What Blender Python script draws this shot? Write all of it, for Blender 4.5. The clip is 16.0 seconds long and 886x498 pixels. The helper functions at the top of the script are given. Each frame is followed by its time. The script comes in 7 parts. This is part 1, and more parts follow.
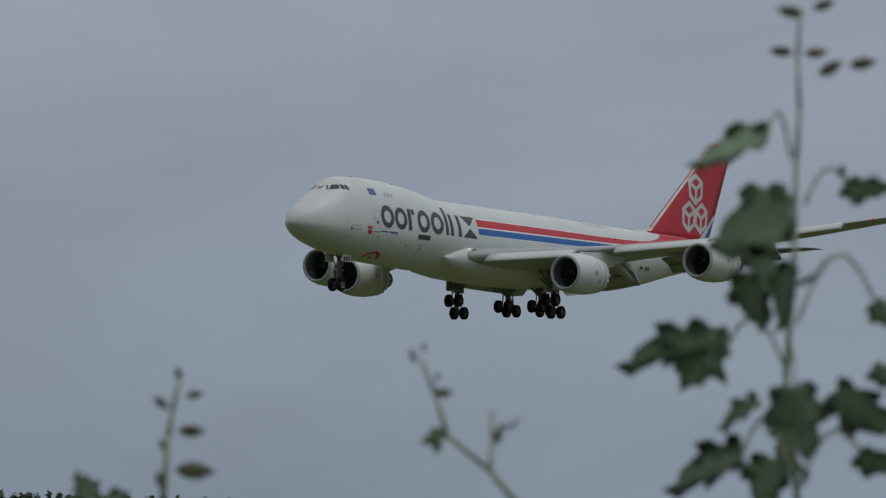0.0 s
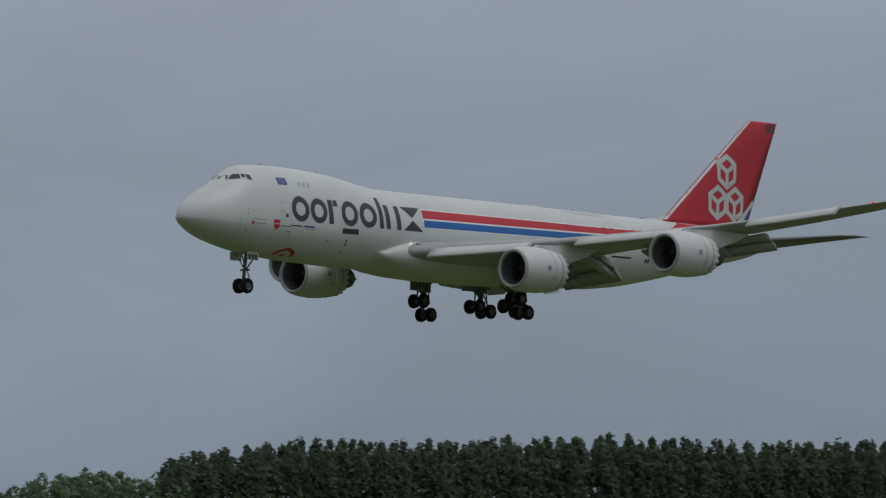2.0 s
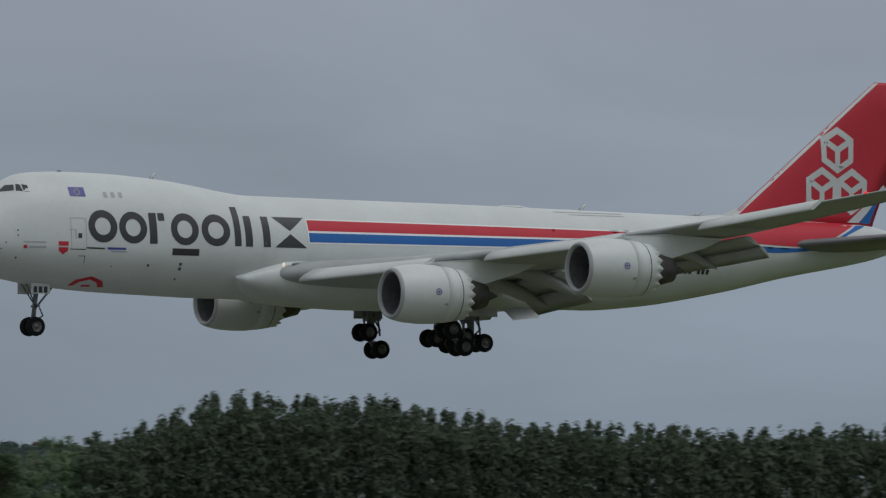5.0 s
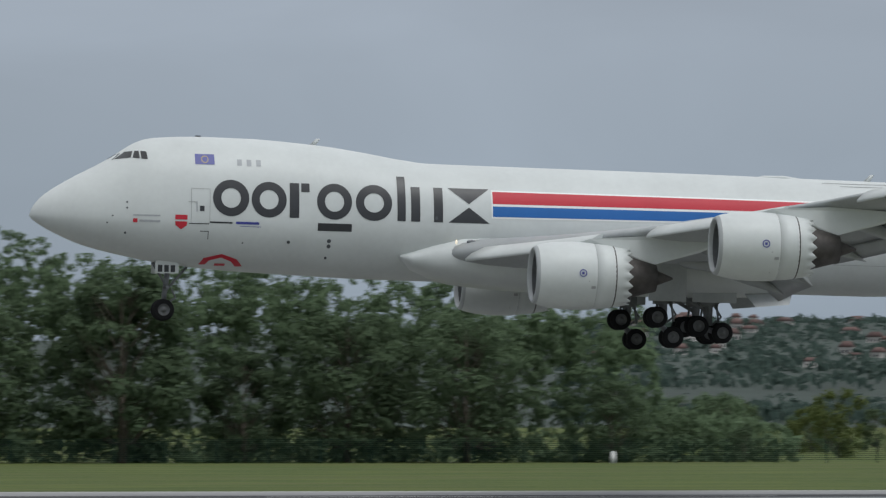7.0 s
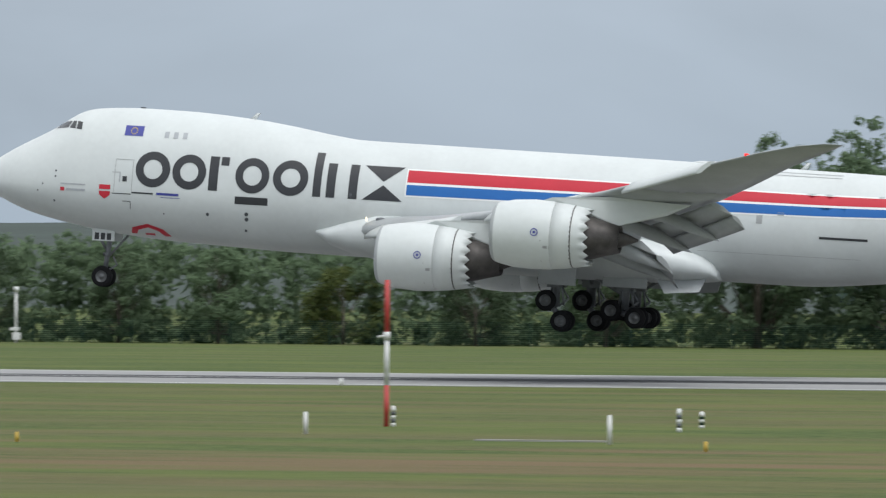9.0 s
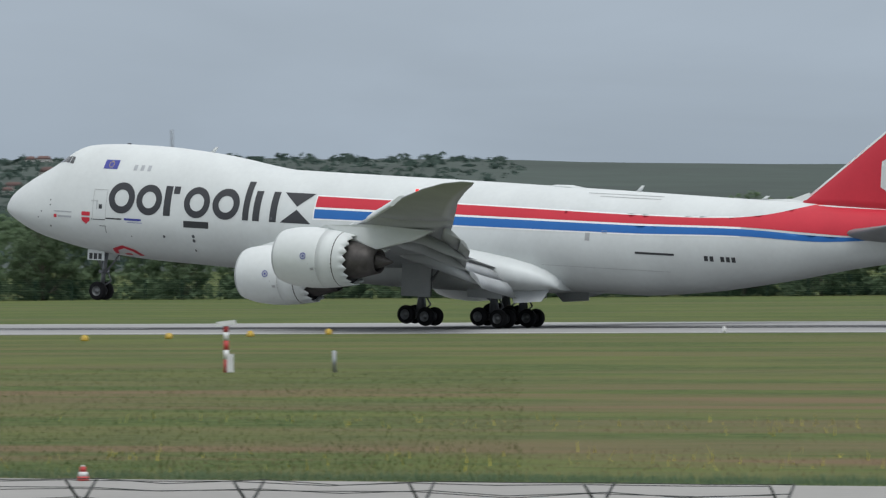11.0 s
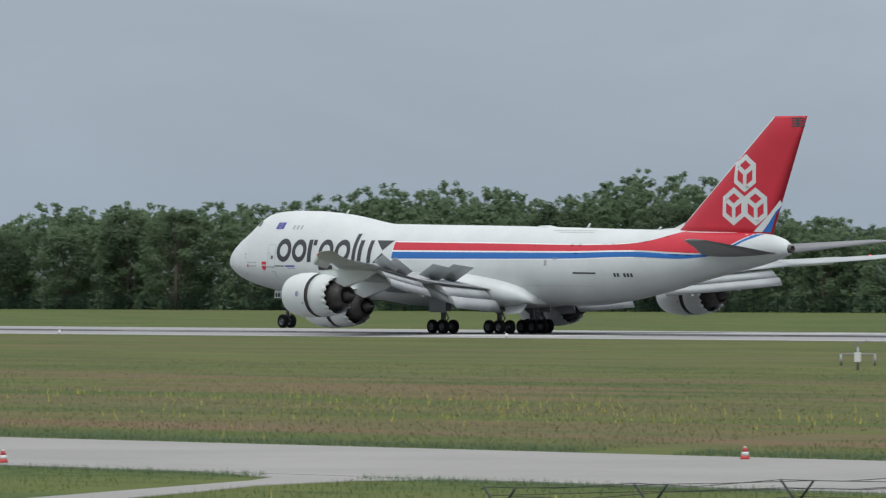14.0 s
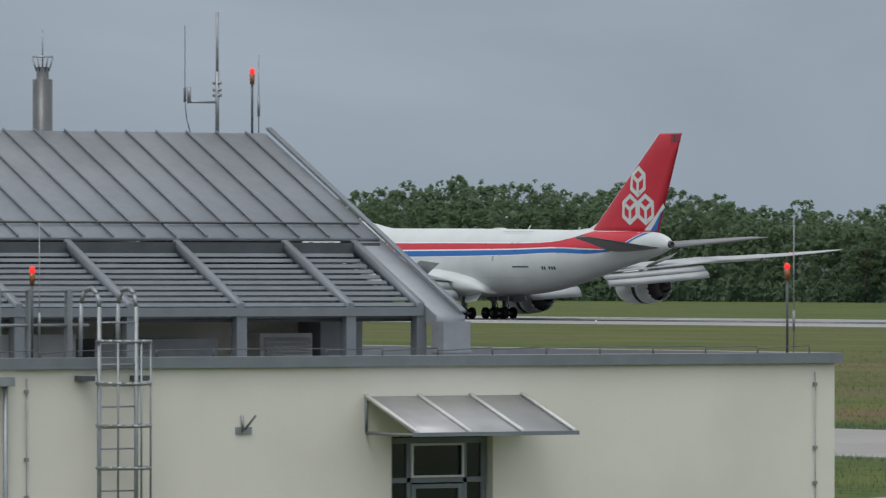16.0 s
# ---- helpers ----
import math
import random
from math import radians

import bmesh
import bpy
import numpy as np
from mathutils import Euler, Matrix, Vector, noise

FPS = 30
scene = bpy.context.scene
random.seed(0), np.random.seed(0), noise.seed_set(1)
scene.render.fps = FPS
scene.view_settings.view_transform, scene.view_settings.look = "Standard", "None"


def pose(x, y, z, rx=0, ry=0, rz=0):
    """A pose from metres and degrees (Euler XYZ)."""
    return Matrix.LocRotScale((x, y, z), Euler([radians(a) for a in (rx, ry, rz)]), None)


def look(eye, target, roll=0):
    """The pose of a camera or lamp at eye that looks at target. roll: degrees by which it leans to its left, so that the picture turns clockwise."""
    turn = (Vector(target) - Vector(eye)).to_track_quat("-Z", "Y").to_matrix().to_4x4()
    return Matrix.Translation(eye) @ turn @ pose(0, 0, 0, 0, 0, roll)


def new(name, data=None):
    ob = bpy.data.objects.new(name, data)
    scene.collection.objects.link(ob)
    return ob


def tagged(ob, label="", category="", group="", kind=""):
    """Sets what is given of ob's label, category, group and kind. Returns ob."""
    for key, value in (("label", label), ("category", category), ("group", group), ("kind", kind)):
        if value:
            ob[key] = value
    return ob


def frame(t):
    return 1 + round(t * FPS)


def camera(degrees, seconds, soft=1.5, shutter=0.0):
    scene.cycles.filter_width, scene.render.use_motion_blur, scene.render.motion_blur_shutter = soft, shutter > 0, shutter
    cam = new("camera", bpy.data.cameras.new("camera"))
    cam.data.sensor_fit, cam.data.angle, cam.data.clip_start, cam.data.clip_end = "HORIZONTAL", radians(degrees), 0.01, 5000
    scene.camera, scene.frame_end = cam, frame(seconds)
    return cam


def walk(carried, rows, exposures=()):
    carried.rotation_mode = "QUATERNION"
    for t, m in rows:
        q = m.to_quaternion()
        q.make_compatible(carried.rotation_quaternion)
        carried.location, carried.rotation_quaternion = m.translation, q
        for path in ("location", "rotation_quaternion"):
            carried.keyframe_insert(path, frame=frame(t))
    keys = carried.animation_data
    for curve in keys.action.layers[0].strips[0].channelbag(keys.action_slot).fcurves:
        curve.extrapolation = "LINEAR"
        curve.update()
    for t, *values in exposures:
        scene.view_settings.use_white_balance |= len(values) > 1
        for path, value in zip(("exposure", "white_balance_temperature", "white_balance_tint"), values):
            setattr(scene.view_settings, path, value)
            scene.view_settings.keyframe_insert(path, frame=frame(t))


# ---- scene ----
# Runway along x, the aircraft lands towards -x; the camera stands at x = y = 0 on a low rise and pans with it.
EYE = Vector((0.0, 0.0, 4.91))
cam = camera(6.966, 16.0, soft=1.25, shutter=0.1)
# a long lens focused on the runway: what stands a few metres ahead is blurred
cam.data.dof.use_dof, cam.data.dof.focus_distance, cam.data.dof.aperture_fstop = True, 260.0, cam.data.lens / 13.0
# seconds, pan to the left from +y, tilt up, roll
PAN = [
    (0.0, -56.447, 2.557, 0.862), (0.5, -54.599, 2.398, 0.128), (1.0, -52.449, 2.390, -0.499), (1.5, -50.425, 2.325, 0.106),
    (2.0, -48.442, 2.100, 0.188), (2.5, -46.606, 2.251, -0.191), (3.0, -43.780, 2.234, 0.013), (5.5, -25.995, 1.867, 0.222),
    (6.0, -20.565, 1.735, 0.201), (6.5, -14.947, 1.630, -0.014), (7.0, -9.573, 1.287, -0.020), (7.5, -3.787, 0.970, 0.171),
    (8.0, 1.852, 0.805, 0.166), (8.5, 7.401, 0.619, 0.308), (9.0, 12.094, 0.369, 0.438), (11.5, 34.787, 0.082, -0.297),
    (12.0, 38.415, 0.003, 0.115), (12.5, 41.317, -0.221, -0.283), (13.0, 44.344, -0.075, -0.270), (13.5, 47.206, 0.049, -0.371),
    (14.0, 49.854, 0.229, -0.043), (14.5, 51.708, 0.334, 0.100), (15.0, 53.228, 0.319, 0.446), (15.5, 55.450, 0.270, 0.043),
    (16.0, 57.102, 0.184, 0.023)]


# the hand sinks a few centimetres at the start
SINK = [(0.0, 0.061), (0.5, 0.040), (1.0, 0.056), (1.5, 0.03), (2.0, 0.0)]


def aim(t, pan, tilt, roll):
    a, e = radians(pan), radians(tilt)
    at = EYE - Vector((0, 0, dict(SINK).get(t, 0.0)))
    return look(at, at + Vector((-math.sin(a) * math.cos(e), math.cos(a) * math.cos(e), math.sin(e))) * 100, roll)


walk(cam, [(t, aim(t, a, e, r)) for t, a, e, r in PAN],
     exposures=[(0.0, -0.74), (3.2, -0.78), (5.5, -0.52), (6.5, -0.22), (7.0, -0.08), (7.5, 0.24), (8.0, 0.46), (9.2, 0.42), (11.3, 0.2), (13.0, 0.18), (14.0, 0.26), (14.5, 0.18), (15.2, 0.06), (16.0, 0.0)])

# ---- world and sun: a closed overcast sky, brighter overhead ----
SUN_AZ, SUN_EL = radians(150), radians(64)
world = bpy.data.worlds.new("overcast_sky")
scene.world = world
world.use_nodes = True
wn = world.node_tree.nodes
wl = world.node_tree.links
wn.clear()


def wnode(kind, **sets):
    n = wn.new(kind)
    for k, v in sets.items():
        n.inputs[k].default_value = v
    return n


w_out, w_bg = wn.new("ShaderNodeOutputWorld"), wn.new("ShaderNodeBackground")
w_sky = wn.new("ShaderNodeTexSky")
w_sky.sky_type, w_sky.sun_disc, w_sky.sun_elevation, w_sky.sun_rotation = "NISHITA", False, SUN_EL, SUN_AZ
w_co, w_sep = wn.new("ShaderNodeTexCoord"), wn.new("ShaderNodeSeparateXYZ")
w_ramp = wn.new("ShaderNodeValToRGB")
for e, (p, c) in zip((w_ramp.color_ramp.elements[0], w_ramp.color_ramp.elements[1], w_ramp.color_ramp.elements.new(0.035), w_ramp.color_ramp.elements.new(0.07), w_ramp.color_ramp.elements.new(0.3)),
                     ((0.0, (0.325, 0.40, 0.490, 1)), (1.0, (1.50, 1.60, 1.72, 1)), (0.035, (0.365, 0.435, 0.525, 1)), (0.07, (0.42, 0.475, 0.565, 1)), (0.3, (0.76, 0.82, 0.90, 1)))):
    e.position, e.color = p, c
w_map = wn.new("ShaderNodeMapping")
w_map.inputs["Scale"].default_value = (1.0, 1.0, 3.2)
w_noise = wnode("ShaderNodeTexNoise", Scale=9.0, Detail=5.0, Roughness=0.5, Distortion=0.6)
w_nr = wnode("ShaderNodeMapRange")
w_nr.inputs["From Min"].default_value, w_nr.inputs["From Max"].default_value = 0.3, 0.7
w_nr.inputs["To Min"].default_value, w_nr.inputs["To Max"].default_value = 0.88, 1.10
w_mul = wn.new("ShaderNodeMixRGB")
w_mul.blend_type, w_mul.inputs[0].default_value = "MULTIPLY", 1.0
w_mix = wn.new("ShaderNodeMixRGB")
w_mix.inputs[0].default_value = 0.01
wl.new(w_co.outputs["Generated"], w_sep.inputs[0])
wl.new(w_sep.outputs["Z"], w_ramp.inputs[0])
wl.new(w_co.outputs["Generated"], w_map.inputs[0])
wl.new(w_map.outputs[0], w_noise.inputs["Vector"])
wl.new(w_noise.outputs["Fac"], w_nr.inputs["Value"])
wl.new(w_ramp.outputs[0], w_mul.inputs[1])
wl.new(w_nr.outputs[0], w_mul.inputs[2])
w_side, w_tint = wnode("ShaderNodeMapRange"), wn.new("ShaderNodeMixRGB")
w_tint.blend_type = "MULTIPLY"  # the cloud is thinner and bluer beyond the runway's near end
w_tint.inputs[2].default_value = (1.36, 1.37, 1.39, 1)
w_side.interpolation_type = "SMOOTHSTEP"
w_side.inputs["From Min"].default_value, w_side.inputs["From Max"].default_value = 0.05, 0.8
wl.new(w_sep.outputs["X"], w_side.inputs["Value"])
wl.new(w_side.outputs[0], w_tint.inputs[0])
wl.new(w_mul.outputs[0], w_tint.inputs[1])
wl.new(w_tint.outputs[0], w_mix.inputs[1])
wl.new(w_sky.outputs[0], w_mix.inputs[2])
wl.new(w_mix.outputs[0], w_bg.inputs[0])
wl.new(w_bg.outputs[0], w_out.inputs[0])
w_bg.inputs[1].default_value = 0.78

sun = new("sun", bpy.data.lights.new("sun", "SUN"))
sun.data.energy, sun.data.angle, sun.data.color = 1.1, radians(25), (0.98, 1.0, 1.0)
sd = Vector((math.sin(SUN_AZ) * math.cos(SUN_EL), math.cos(SUN_AZ) * math.cos(SUN_EL), math.sin(SUN_EL)))
sun.matrix_world = look(sd * 200, (0, 0, 0))


# ---- materials ----
def mat(name, base, rough=0.6, metal=0.0, var=0.12, scale=3.0, fine=40.0, bump=0.0, second=None, spec=None, rand=0.0, emit=None, coat=0.0):
    """A surface of one colour, mottled at two scales towards `second`, with fine relief."""
    m = bpy.data.materials.new(name)
    m.use_nodes = True
    n, l = m.node_tree.nodes, m.node_tree.links
    b = n["Principled BSDF"]
    b.inputs["Roughness"].default_value, b.inputs["Metallic"].default_value = rough, metal
    if spec is not None:
        b.inputs["Specular IOR Level"].default_value = spec
    b.inputs["Coat Weight"].default_value = coat
    if emit:
        b.inputs["Emission Color"].default_value, b.inputs["Emission Strength"].default_value = (*emit[0], 1), emit[1]
    co = n.new("ShaderNodeTexCoord")
    big, small = n.new("ShaderNodeTexNoise"), n.new("ShaderNodeTexNoise")
    big.inputs["Scale"].default_value, small.inputs["Scale"].default_value = scale, fine
    big.inputs["Detail"].default_value, small.inputs["Detail"].default_value = 4.0, 3.0
    l.new(co.outputs["Object"], big.inputs["Vector"])
    l.new(co.outputs["Object"], small.inputs["Vector"])
    add = n.new("ShaderNodeMath")
    add.operation = "MULTIPLY_ADD"
    add.inputs[1].default_value = 0.45
    l.new(small.outputs["Fac"], add.inputs[0])
    l.new(big.outputs["Fac"], add.inputs[2])
    r = n.new("ShaderNodeMapRange")
    r.inputs["From Min"].default_value, r.inputs["From Max"].default_value = 0.45, 1.0
    l.new(add.outputs[0], r.inputs["Value"])
    mix = n.new("ShaderNodeMixRGB")
    dark = second or tuple(c * (1 - 2 * var) for c in base)
    mix.inputs[1].default_value, mix.inputs[2].default_value = (*dark, 1), (*base, 1)
    l.new(r.outputs[0], mix.inputs[0])
    last = mix.outputs[0]
    if rand:
        info, hs = n.new("ShaderNodeObjectInfo"), n.new("ShaderNodeHueSaturation")
        rr = n.new("ShaderNodeMapRange")
        rr.inputs["To Min"].default_value, rr.inputs["To Max"].default_value = 1 - rand, 1 + rand
        l.new(info.outputs["Random"], rr.inputs["Value"])
        l.new(rr.outputs[0], hs.inputs["Value"])
        l.new(last, hs.inputs["Color"])
        last = hs.outputs[0]
    l.new(last, b.inputs["Base Color"])
    if bump:
        bp = n.new("ShaderNodeBump")
        bp.inputs["Strength"].default_value, bp.inputs["Distance"].default_value = bump, 0.02
        l.new(small.outputs["Fac"], bp.inputs["Height"])
        l.new(bp.outputs[0], b.inputs["Normal"])
    return m


M = dict(
    white=mat("white_aircraft_paint", (0.63, 0.66, 0.65), 0.45, var=0.06, scale=0.35, fine=3.0),
    stripe=mat("white_livery_paint", (0.82, 0.83, 0.82), 0.35, var=0.03),
    grey=mat("grey_wing_paint", (0.41, 0.43, 0.435), 0.42, var=0.10, scale=0.6, fine=6.0),
    # wing grey halved: the tailplane's underside shade is put into its colour
    tailshade=mat("shade_darkened_tailplane_paint", (0.20, 0.205, 0.21), 0.45, var=0.12, scale=0.6, fine=6.0),
    red=mat("red_livery_paint", (0.56, 0.035, 0.055), 0.42, var=0.05, scale=0.5, fine=5.0, spec=0.28),
    blue=mat("blue_livery_paint", (0.025, 0.14, 0.42), 0.42, var=0.05, scale=0.5, fine=5.0, spec=0.28),
    ink=mat("charcoal_livery_paint", (0.035, 0.037, 0.042), 0.4, var=0.1),
    flag=mat("flag_blue_paint", (0.05, 0.06, 0.30), 0.4, var=0.05),
    gold=mat("flag_gold_paint", (0.5, 0.38, 0.06), 0.4, var=0.05),
    pale=mat("faded_grey_marking", (0.42, 0.44, 0.46), 0.5, var=0.1),
    line=mat("panel_joint", (0.40, 0.41, 0.41), 0.6, var=0.1),
    glass=mat("cockpit_glass", (0.02, 0.025, 0.03), 0.06, var=0.1, spec=0.8),
    metal=mat("bare_engine_metal", (0.55, 0.54, 0.52), 0.32, 1.0, var=0.1, scale=2),
    soot=mat("sooty_nozzle_metal", (0.11, 0.10, 0.095), 0.55, 0.5, var=0.3, scale=2),
    hollow=mat("dark_intake", (0.025, 0.025, 0.028), 0.6, var=0.2),
    gear=mat("grey_gear_paint", (0.20, 0.21, 0.22), 0.45, 0.2, var=0.2),
    tyre=mat("tyre_rubber", (0.016, 0.016, 0.017), 0.9, var=0.2, bump=0.2, spec=0.15),
    rim=mat("wheel_rim", (0.15, 0.155, 0.155), 0.4, 0.4, var=0.15),
    lamp=mat("lit_landing_lamp", (0.9, 0.85, 0.7), 0.2, emit=((1.0, 0.80, 0.55), 0.9)),
    beacon=mat("lit_red_lamp", (0.8, 0.02, 0.02), 0.3, emit=((1.0, 0.02, 0.012), 0.9)),
    amber=mat("amber_lamp_glass", (0.30, 0.10, 0.03), 0.25, var=0.1),
    redwhite_r=mat("red_mast_paint", (0.52, 0.055, 0.05), 0.5, var=0.15),
    redwhite_w=mat("white_mast_paint", (0.72, 0.72, 0.70), 0.5, var=0.1),
    steel=mat("galvanised_steel", (0.36, 0.38, 0.39), 0.45, 0.6, var=0.15, scale=4),
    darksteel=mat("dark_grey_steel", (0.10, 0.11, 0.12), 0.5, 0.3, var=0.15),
    zinc=mat("zinc_roof_sheet", (0.33, 0.35, 0.375), 0.55, 0.25, var=0.13, scale=0.8, fine=7.0),
    slat=mat("grey_louvre", (0.22, 0.24, 0.26), 0.45, 0.2, var=0.1),
    plaster=mat("cream_plaster", (0.82, 0.78, 0.68), 0.9, var=0.07, scale=0.5, fine=60.0, bump=0.25),
    frost=mat("awning_sheet", (0.40, 0.40, 0.40), 0.35, 0.1, var=0.1),
    fencegreen=mat("green_fence_paint", (0.007, 0.032, 0.023), 0.55, var=0.2, spec=0.2),
    wire=mat("fence_wire", (0.10, 0.13, 0.11), 0.5, 0.3),
    barb=mat("dark_fence_arm", (0.04, 0.045, 0.045), 0.5, 0.3),
    bark=mat("bark", (0.12, 0.10, 0.075), 0.9, var=0.3, bump=0.5),
    yellow=mat("yellow_petals", (0.46, 0.40, 0.06), 0.8, var=0.1),
    yellowbox=mat("yellow_marker_paint", (0.55, 0.36, 0.04), 0.5, var=0.1),
    tile_roof=mat("red_roof_tiles", (0.15, 0.092, 0.082), 0.85, var=0.2, rand=0.25),
    housewall=mat("house_render", (0.60, 0.57, 0.53), 0.9, var=0.1, rand=0.25),
    stem=mat("pale_green_stem", (0.34, 0.38, 0.26), 0.6, var=0.15, scale=20),
    dome=mat("radome_skin", (0.78, 0.78, 0.75), 0.5, var=0.05),
)


def leafmat(name, a, b, rough=0.7, spec=0.08):
    """Leaf colour that varies from tree to tree and from leaf to leaf."""
    m = bpy.data.materials.new(name)
    m.use_nodes = True
    n, l = m.node_tree.nodes, m.node_tree.links
    p = n["Principled BSDF"]
    p.inputs["Roughness"].default_value = rough
    p.inputs["Specular IOR Level"].default_value = spec
    geo, info = n.new("ShaderNodeNewGeometry"), n.new("ShaderNodeObjectInfo")
    mix, hs = n.new("ShaderNodeMixRGB"), n.new("ShaderNodeHueSaturation")
    mix.inputs[1].default_value, mix.inputs[2].default_value = (*a, 1), (*b, 1)
    l.new(geo.outputs["Random Per Island"], mix.inputs[0])
    v = n.new("ShaderNodeMapRange")
    v.inputs["To Min"].default_value, v.inputs["To Max"].default_value = 0.72, 1.3
    l.new(info.outputs["Random"], v.inputs["Value"])
    l.new(v.outputs[0], hs.inputs["Value"])
    l.new(mix.outputs[0], hs.inputs["Color"])
    l.new(hs.outputs[0], p.inputs["Base Color"])
    tr, add = n.new("ShaderNodeBsdfTranslucent"), n.new("ShaderNodeMixShader")
    l.new(hs.outputs[0], tr.inputs["Color"])
    add.inputs[0].default_value = 0.5
    l.new(p.outputs[0], add.inputs[1])
    l.new(tr.outputs[0], add.inputs[2])
    l.new(add.outputs[0], n["Material Output"].inputs["Surface"])
    return m


M["leaf"] = leafmat("woodland_leaves", (0.108, 0.156, 0.090), (0.138, 0.192, 0.110))
M["leaf_pale"] = leafmat("poplar_leaves", (0.060, 0.088, 0.046), (0.112, 0.148, 0.078))
M["leaf_yellow"] = leafmat("yellow_green_leaves", (0.080, 0.108, 0.036), (0.125, 0.148, 0.05))
M["leaf_near"] = leafmat("maple_leaves", (0.19, 0.27, 0.18), (0.28, 0.37, 0.25), 0.38, 0.6)
M["leaf_dark"] = leafmat("dark_poplar_leaves", (0.112, 0.148, 0.100), (0.138, 0.178, 0.120))
M["leaf_open"] = leafmat("sunny_poplar_leaves", (0.13, 0.17, 0.10), (0.17, 0.215, 0.128))
# the bluish tint carries distance haze in the leaf colour
M["leaf_hill"] = leafmat("haze_tinted_far_leaves", (0.048, 0.074, 0.062), (0.074, 0.104, 0.088))
M["leaf_bud"] = leafmat("young_brownish_leaves", (0.20, 0.20, 0.16), (0.27, 0.27, 0.2))
M["blade"] = leafmat("grass_blades", (0.060, 0.090, 0.027), (0.096, 0.122, 0.042), 0.8, 0.05)
M["blade_dry"] = leafmat("dry_grass_blades", (0.15, 0.115, 0.07), (0.21, 0.16, 0.095), 0.8, 0.1)


def groundmat():
    """Airfield grass with worn reddish bands, olive and green patches at several scales."""
    m = bpy.data.materials.new("airfield_grass")
    m.use_nodes = True
    n, l = m.node_tree.nodes, m.node_tree.links
    p = n["Principled BSDF"]
    p.inputs["Roughness"].default_value = 0.95
    p.inputs["Specular IOR Level"].default_value = 0.1
    co = n.new("ShaderNodeTexCoord")

    def tex(scale, sx, sy, detail=4.0):
        mp, t = n.new("ShaderNodeMapping"), n.new("ShaderNodeTexNoise")
        mp.inputs["Scale"].default_value = (sx, sy, 1)
        t.inputs["Scale"].default_value, t.inputs["Detail"].default_value = scale, detail
        l.new(co.outputs["Object"], mp.inputs[0])
        l.new(mp.outputs[0], t.inputs["Vector"])
        return t.outputs["Fac"]

    def blend(fac, lo, hi, a, b):
        r, mx = n.new("ShaderNodeMapRange"), n.new("ShaderNodeMixRGB")
        r.inputs["From Min"].default_value, r.inputs["From Max"].default_value = lo, hi
        l.new(fac, r.inputs["Value"])
        l.new(r.outputs[0], mx.inputs[0])
        for k, c in ((1, a), (2, b)):
            if isinstance(c, tuple):
                mx.inputs[k].default_value = (*c, 1)
            else:
                l.new(c, mx.inputs[k])
        return mx.outputs[0]

    fine = blend(tex(1.0, 1.2, 1.2, 6), 0.35, 0.65, (0.050, 0.082, 0.024), (0.104, 0.128, 0.044))
    mid = blend(tex(1.0, 0.045, 0.09), 0.45, 0.60, fine, (0.108, 0.130, 0.040))
    dry = blend(tex(1.0, 0.016, 0.075), 0.52, 0.66, mid, (0.116, 0.116, 0.052))
    tuft = blend(tex(1.0, 0.22, 0.5, 5), 0.5, 0.8, dry, (0.056, 0.086, 0.028))
    # reddish seeding grass beyond the road and in patches of the field
    sep, ramp, mul, mx = n.new("ShaderNodeSeparateXYZ"), n.new("ShaderNodeValToRGB"), n.new("ShaderNodeMath"), n.new("ShaderNodeMixRGB")
    sc = n.new("ShaderNodeMath")
    sc.operation, sc.inputs[1].default_value = "DIVIDE", 400.0
    l.new(co.outputs["Object"], sep.inputs[0])
    l.new(sep.outputs["Y"], sc.inputs[0])
    l.new(sc.outputs[0], ramp.inputs[0])
    el = ramp.color_ramp.elements
    el[0].position, el[0].color, el[1].position, el[1].color = 0.338, (0, 0, 0, 1), 1.0, (0, 0, 0, 1)
    for q, v in ((0.352, .15), (0.362, 1.0), (0.40, .85), (0.42, .2), (0.46, .6), (0.53, .9), (0.565, .85), (0.60, .3), (0.75, .3), (0.80, .65), (0.84, .2), (0.92, .3)):
        e = el.new(q)
        e.color = (v, v, v, 1)
    mul.operation = "MULTIPLY"
    l.new(ramp.outputs[0], mul.inputs[0])
    l.new(blend(tex(1.0, 0.03, 0.13, 6), 0.41, 0.60, (0.0, 0.0, 0.0), (1.0, 1.0, 1.0)), mul.inputs[1])
    l.new(mul.outputs[0], mx.inputs[0])
    l.new(tuft, mx.inputs[1])
    mx.inputs[2].default_value = (0.160, 0.112, 0.066, 1)
    tuft = mx.outputs[0]
    l.new(tuft, p.inputs["Base Color"])
    bp = n.new("ShaderNodeBump")
    bp.inputs["Strength"].default_value, bp.inputs["Distance"].default_value = 0.6, 0.1
    l.new(tex(6.0, 1, 1, 5), bp.inputs["Height"])
    l.new(bp.outputs[0], p.inputs["Normal"])
    return m


M["grass"] = groundmat()
M["asphalt"] = mat("runway_asphalt", (0.30, 0.30, 0.295), 0.85, var=0.10, scale=0.05, fine=1.5)
M["rubber"] = mat("rubbered_asphalt", (0.045, 0.045, 0.048), 0.85, var=0.2, scale=0.05, fine=1.0)
M["mark"] = mat("runway_paint", (0.62, 0.62, 0.60), 0.8, var=0.15, scale=0.2, fine=2.0)
M["concrete"] = mat("service_road_concrete", (0.31, 0.30, 0.28), 0.9, var=0.12, scale=0.12, fine=2.5)
M["hill"] = mat("far_hillside", (0.042, 0.064, 0.050), 0.95, var=0.25, scale=0.012, fine=0.08)
M["field"] = mat("bare_field", (0.27, 0.22, 0.17), 0.95, var=0.12, scale=0.01, fine=0.1)


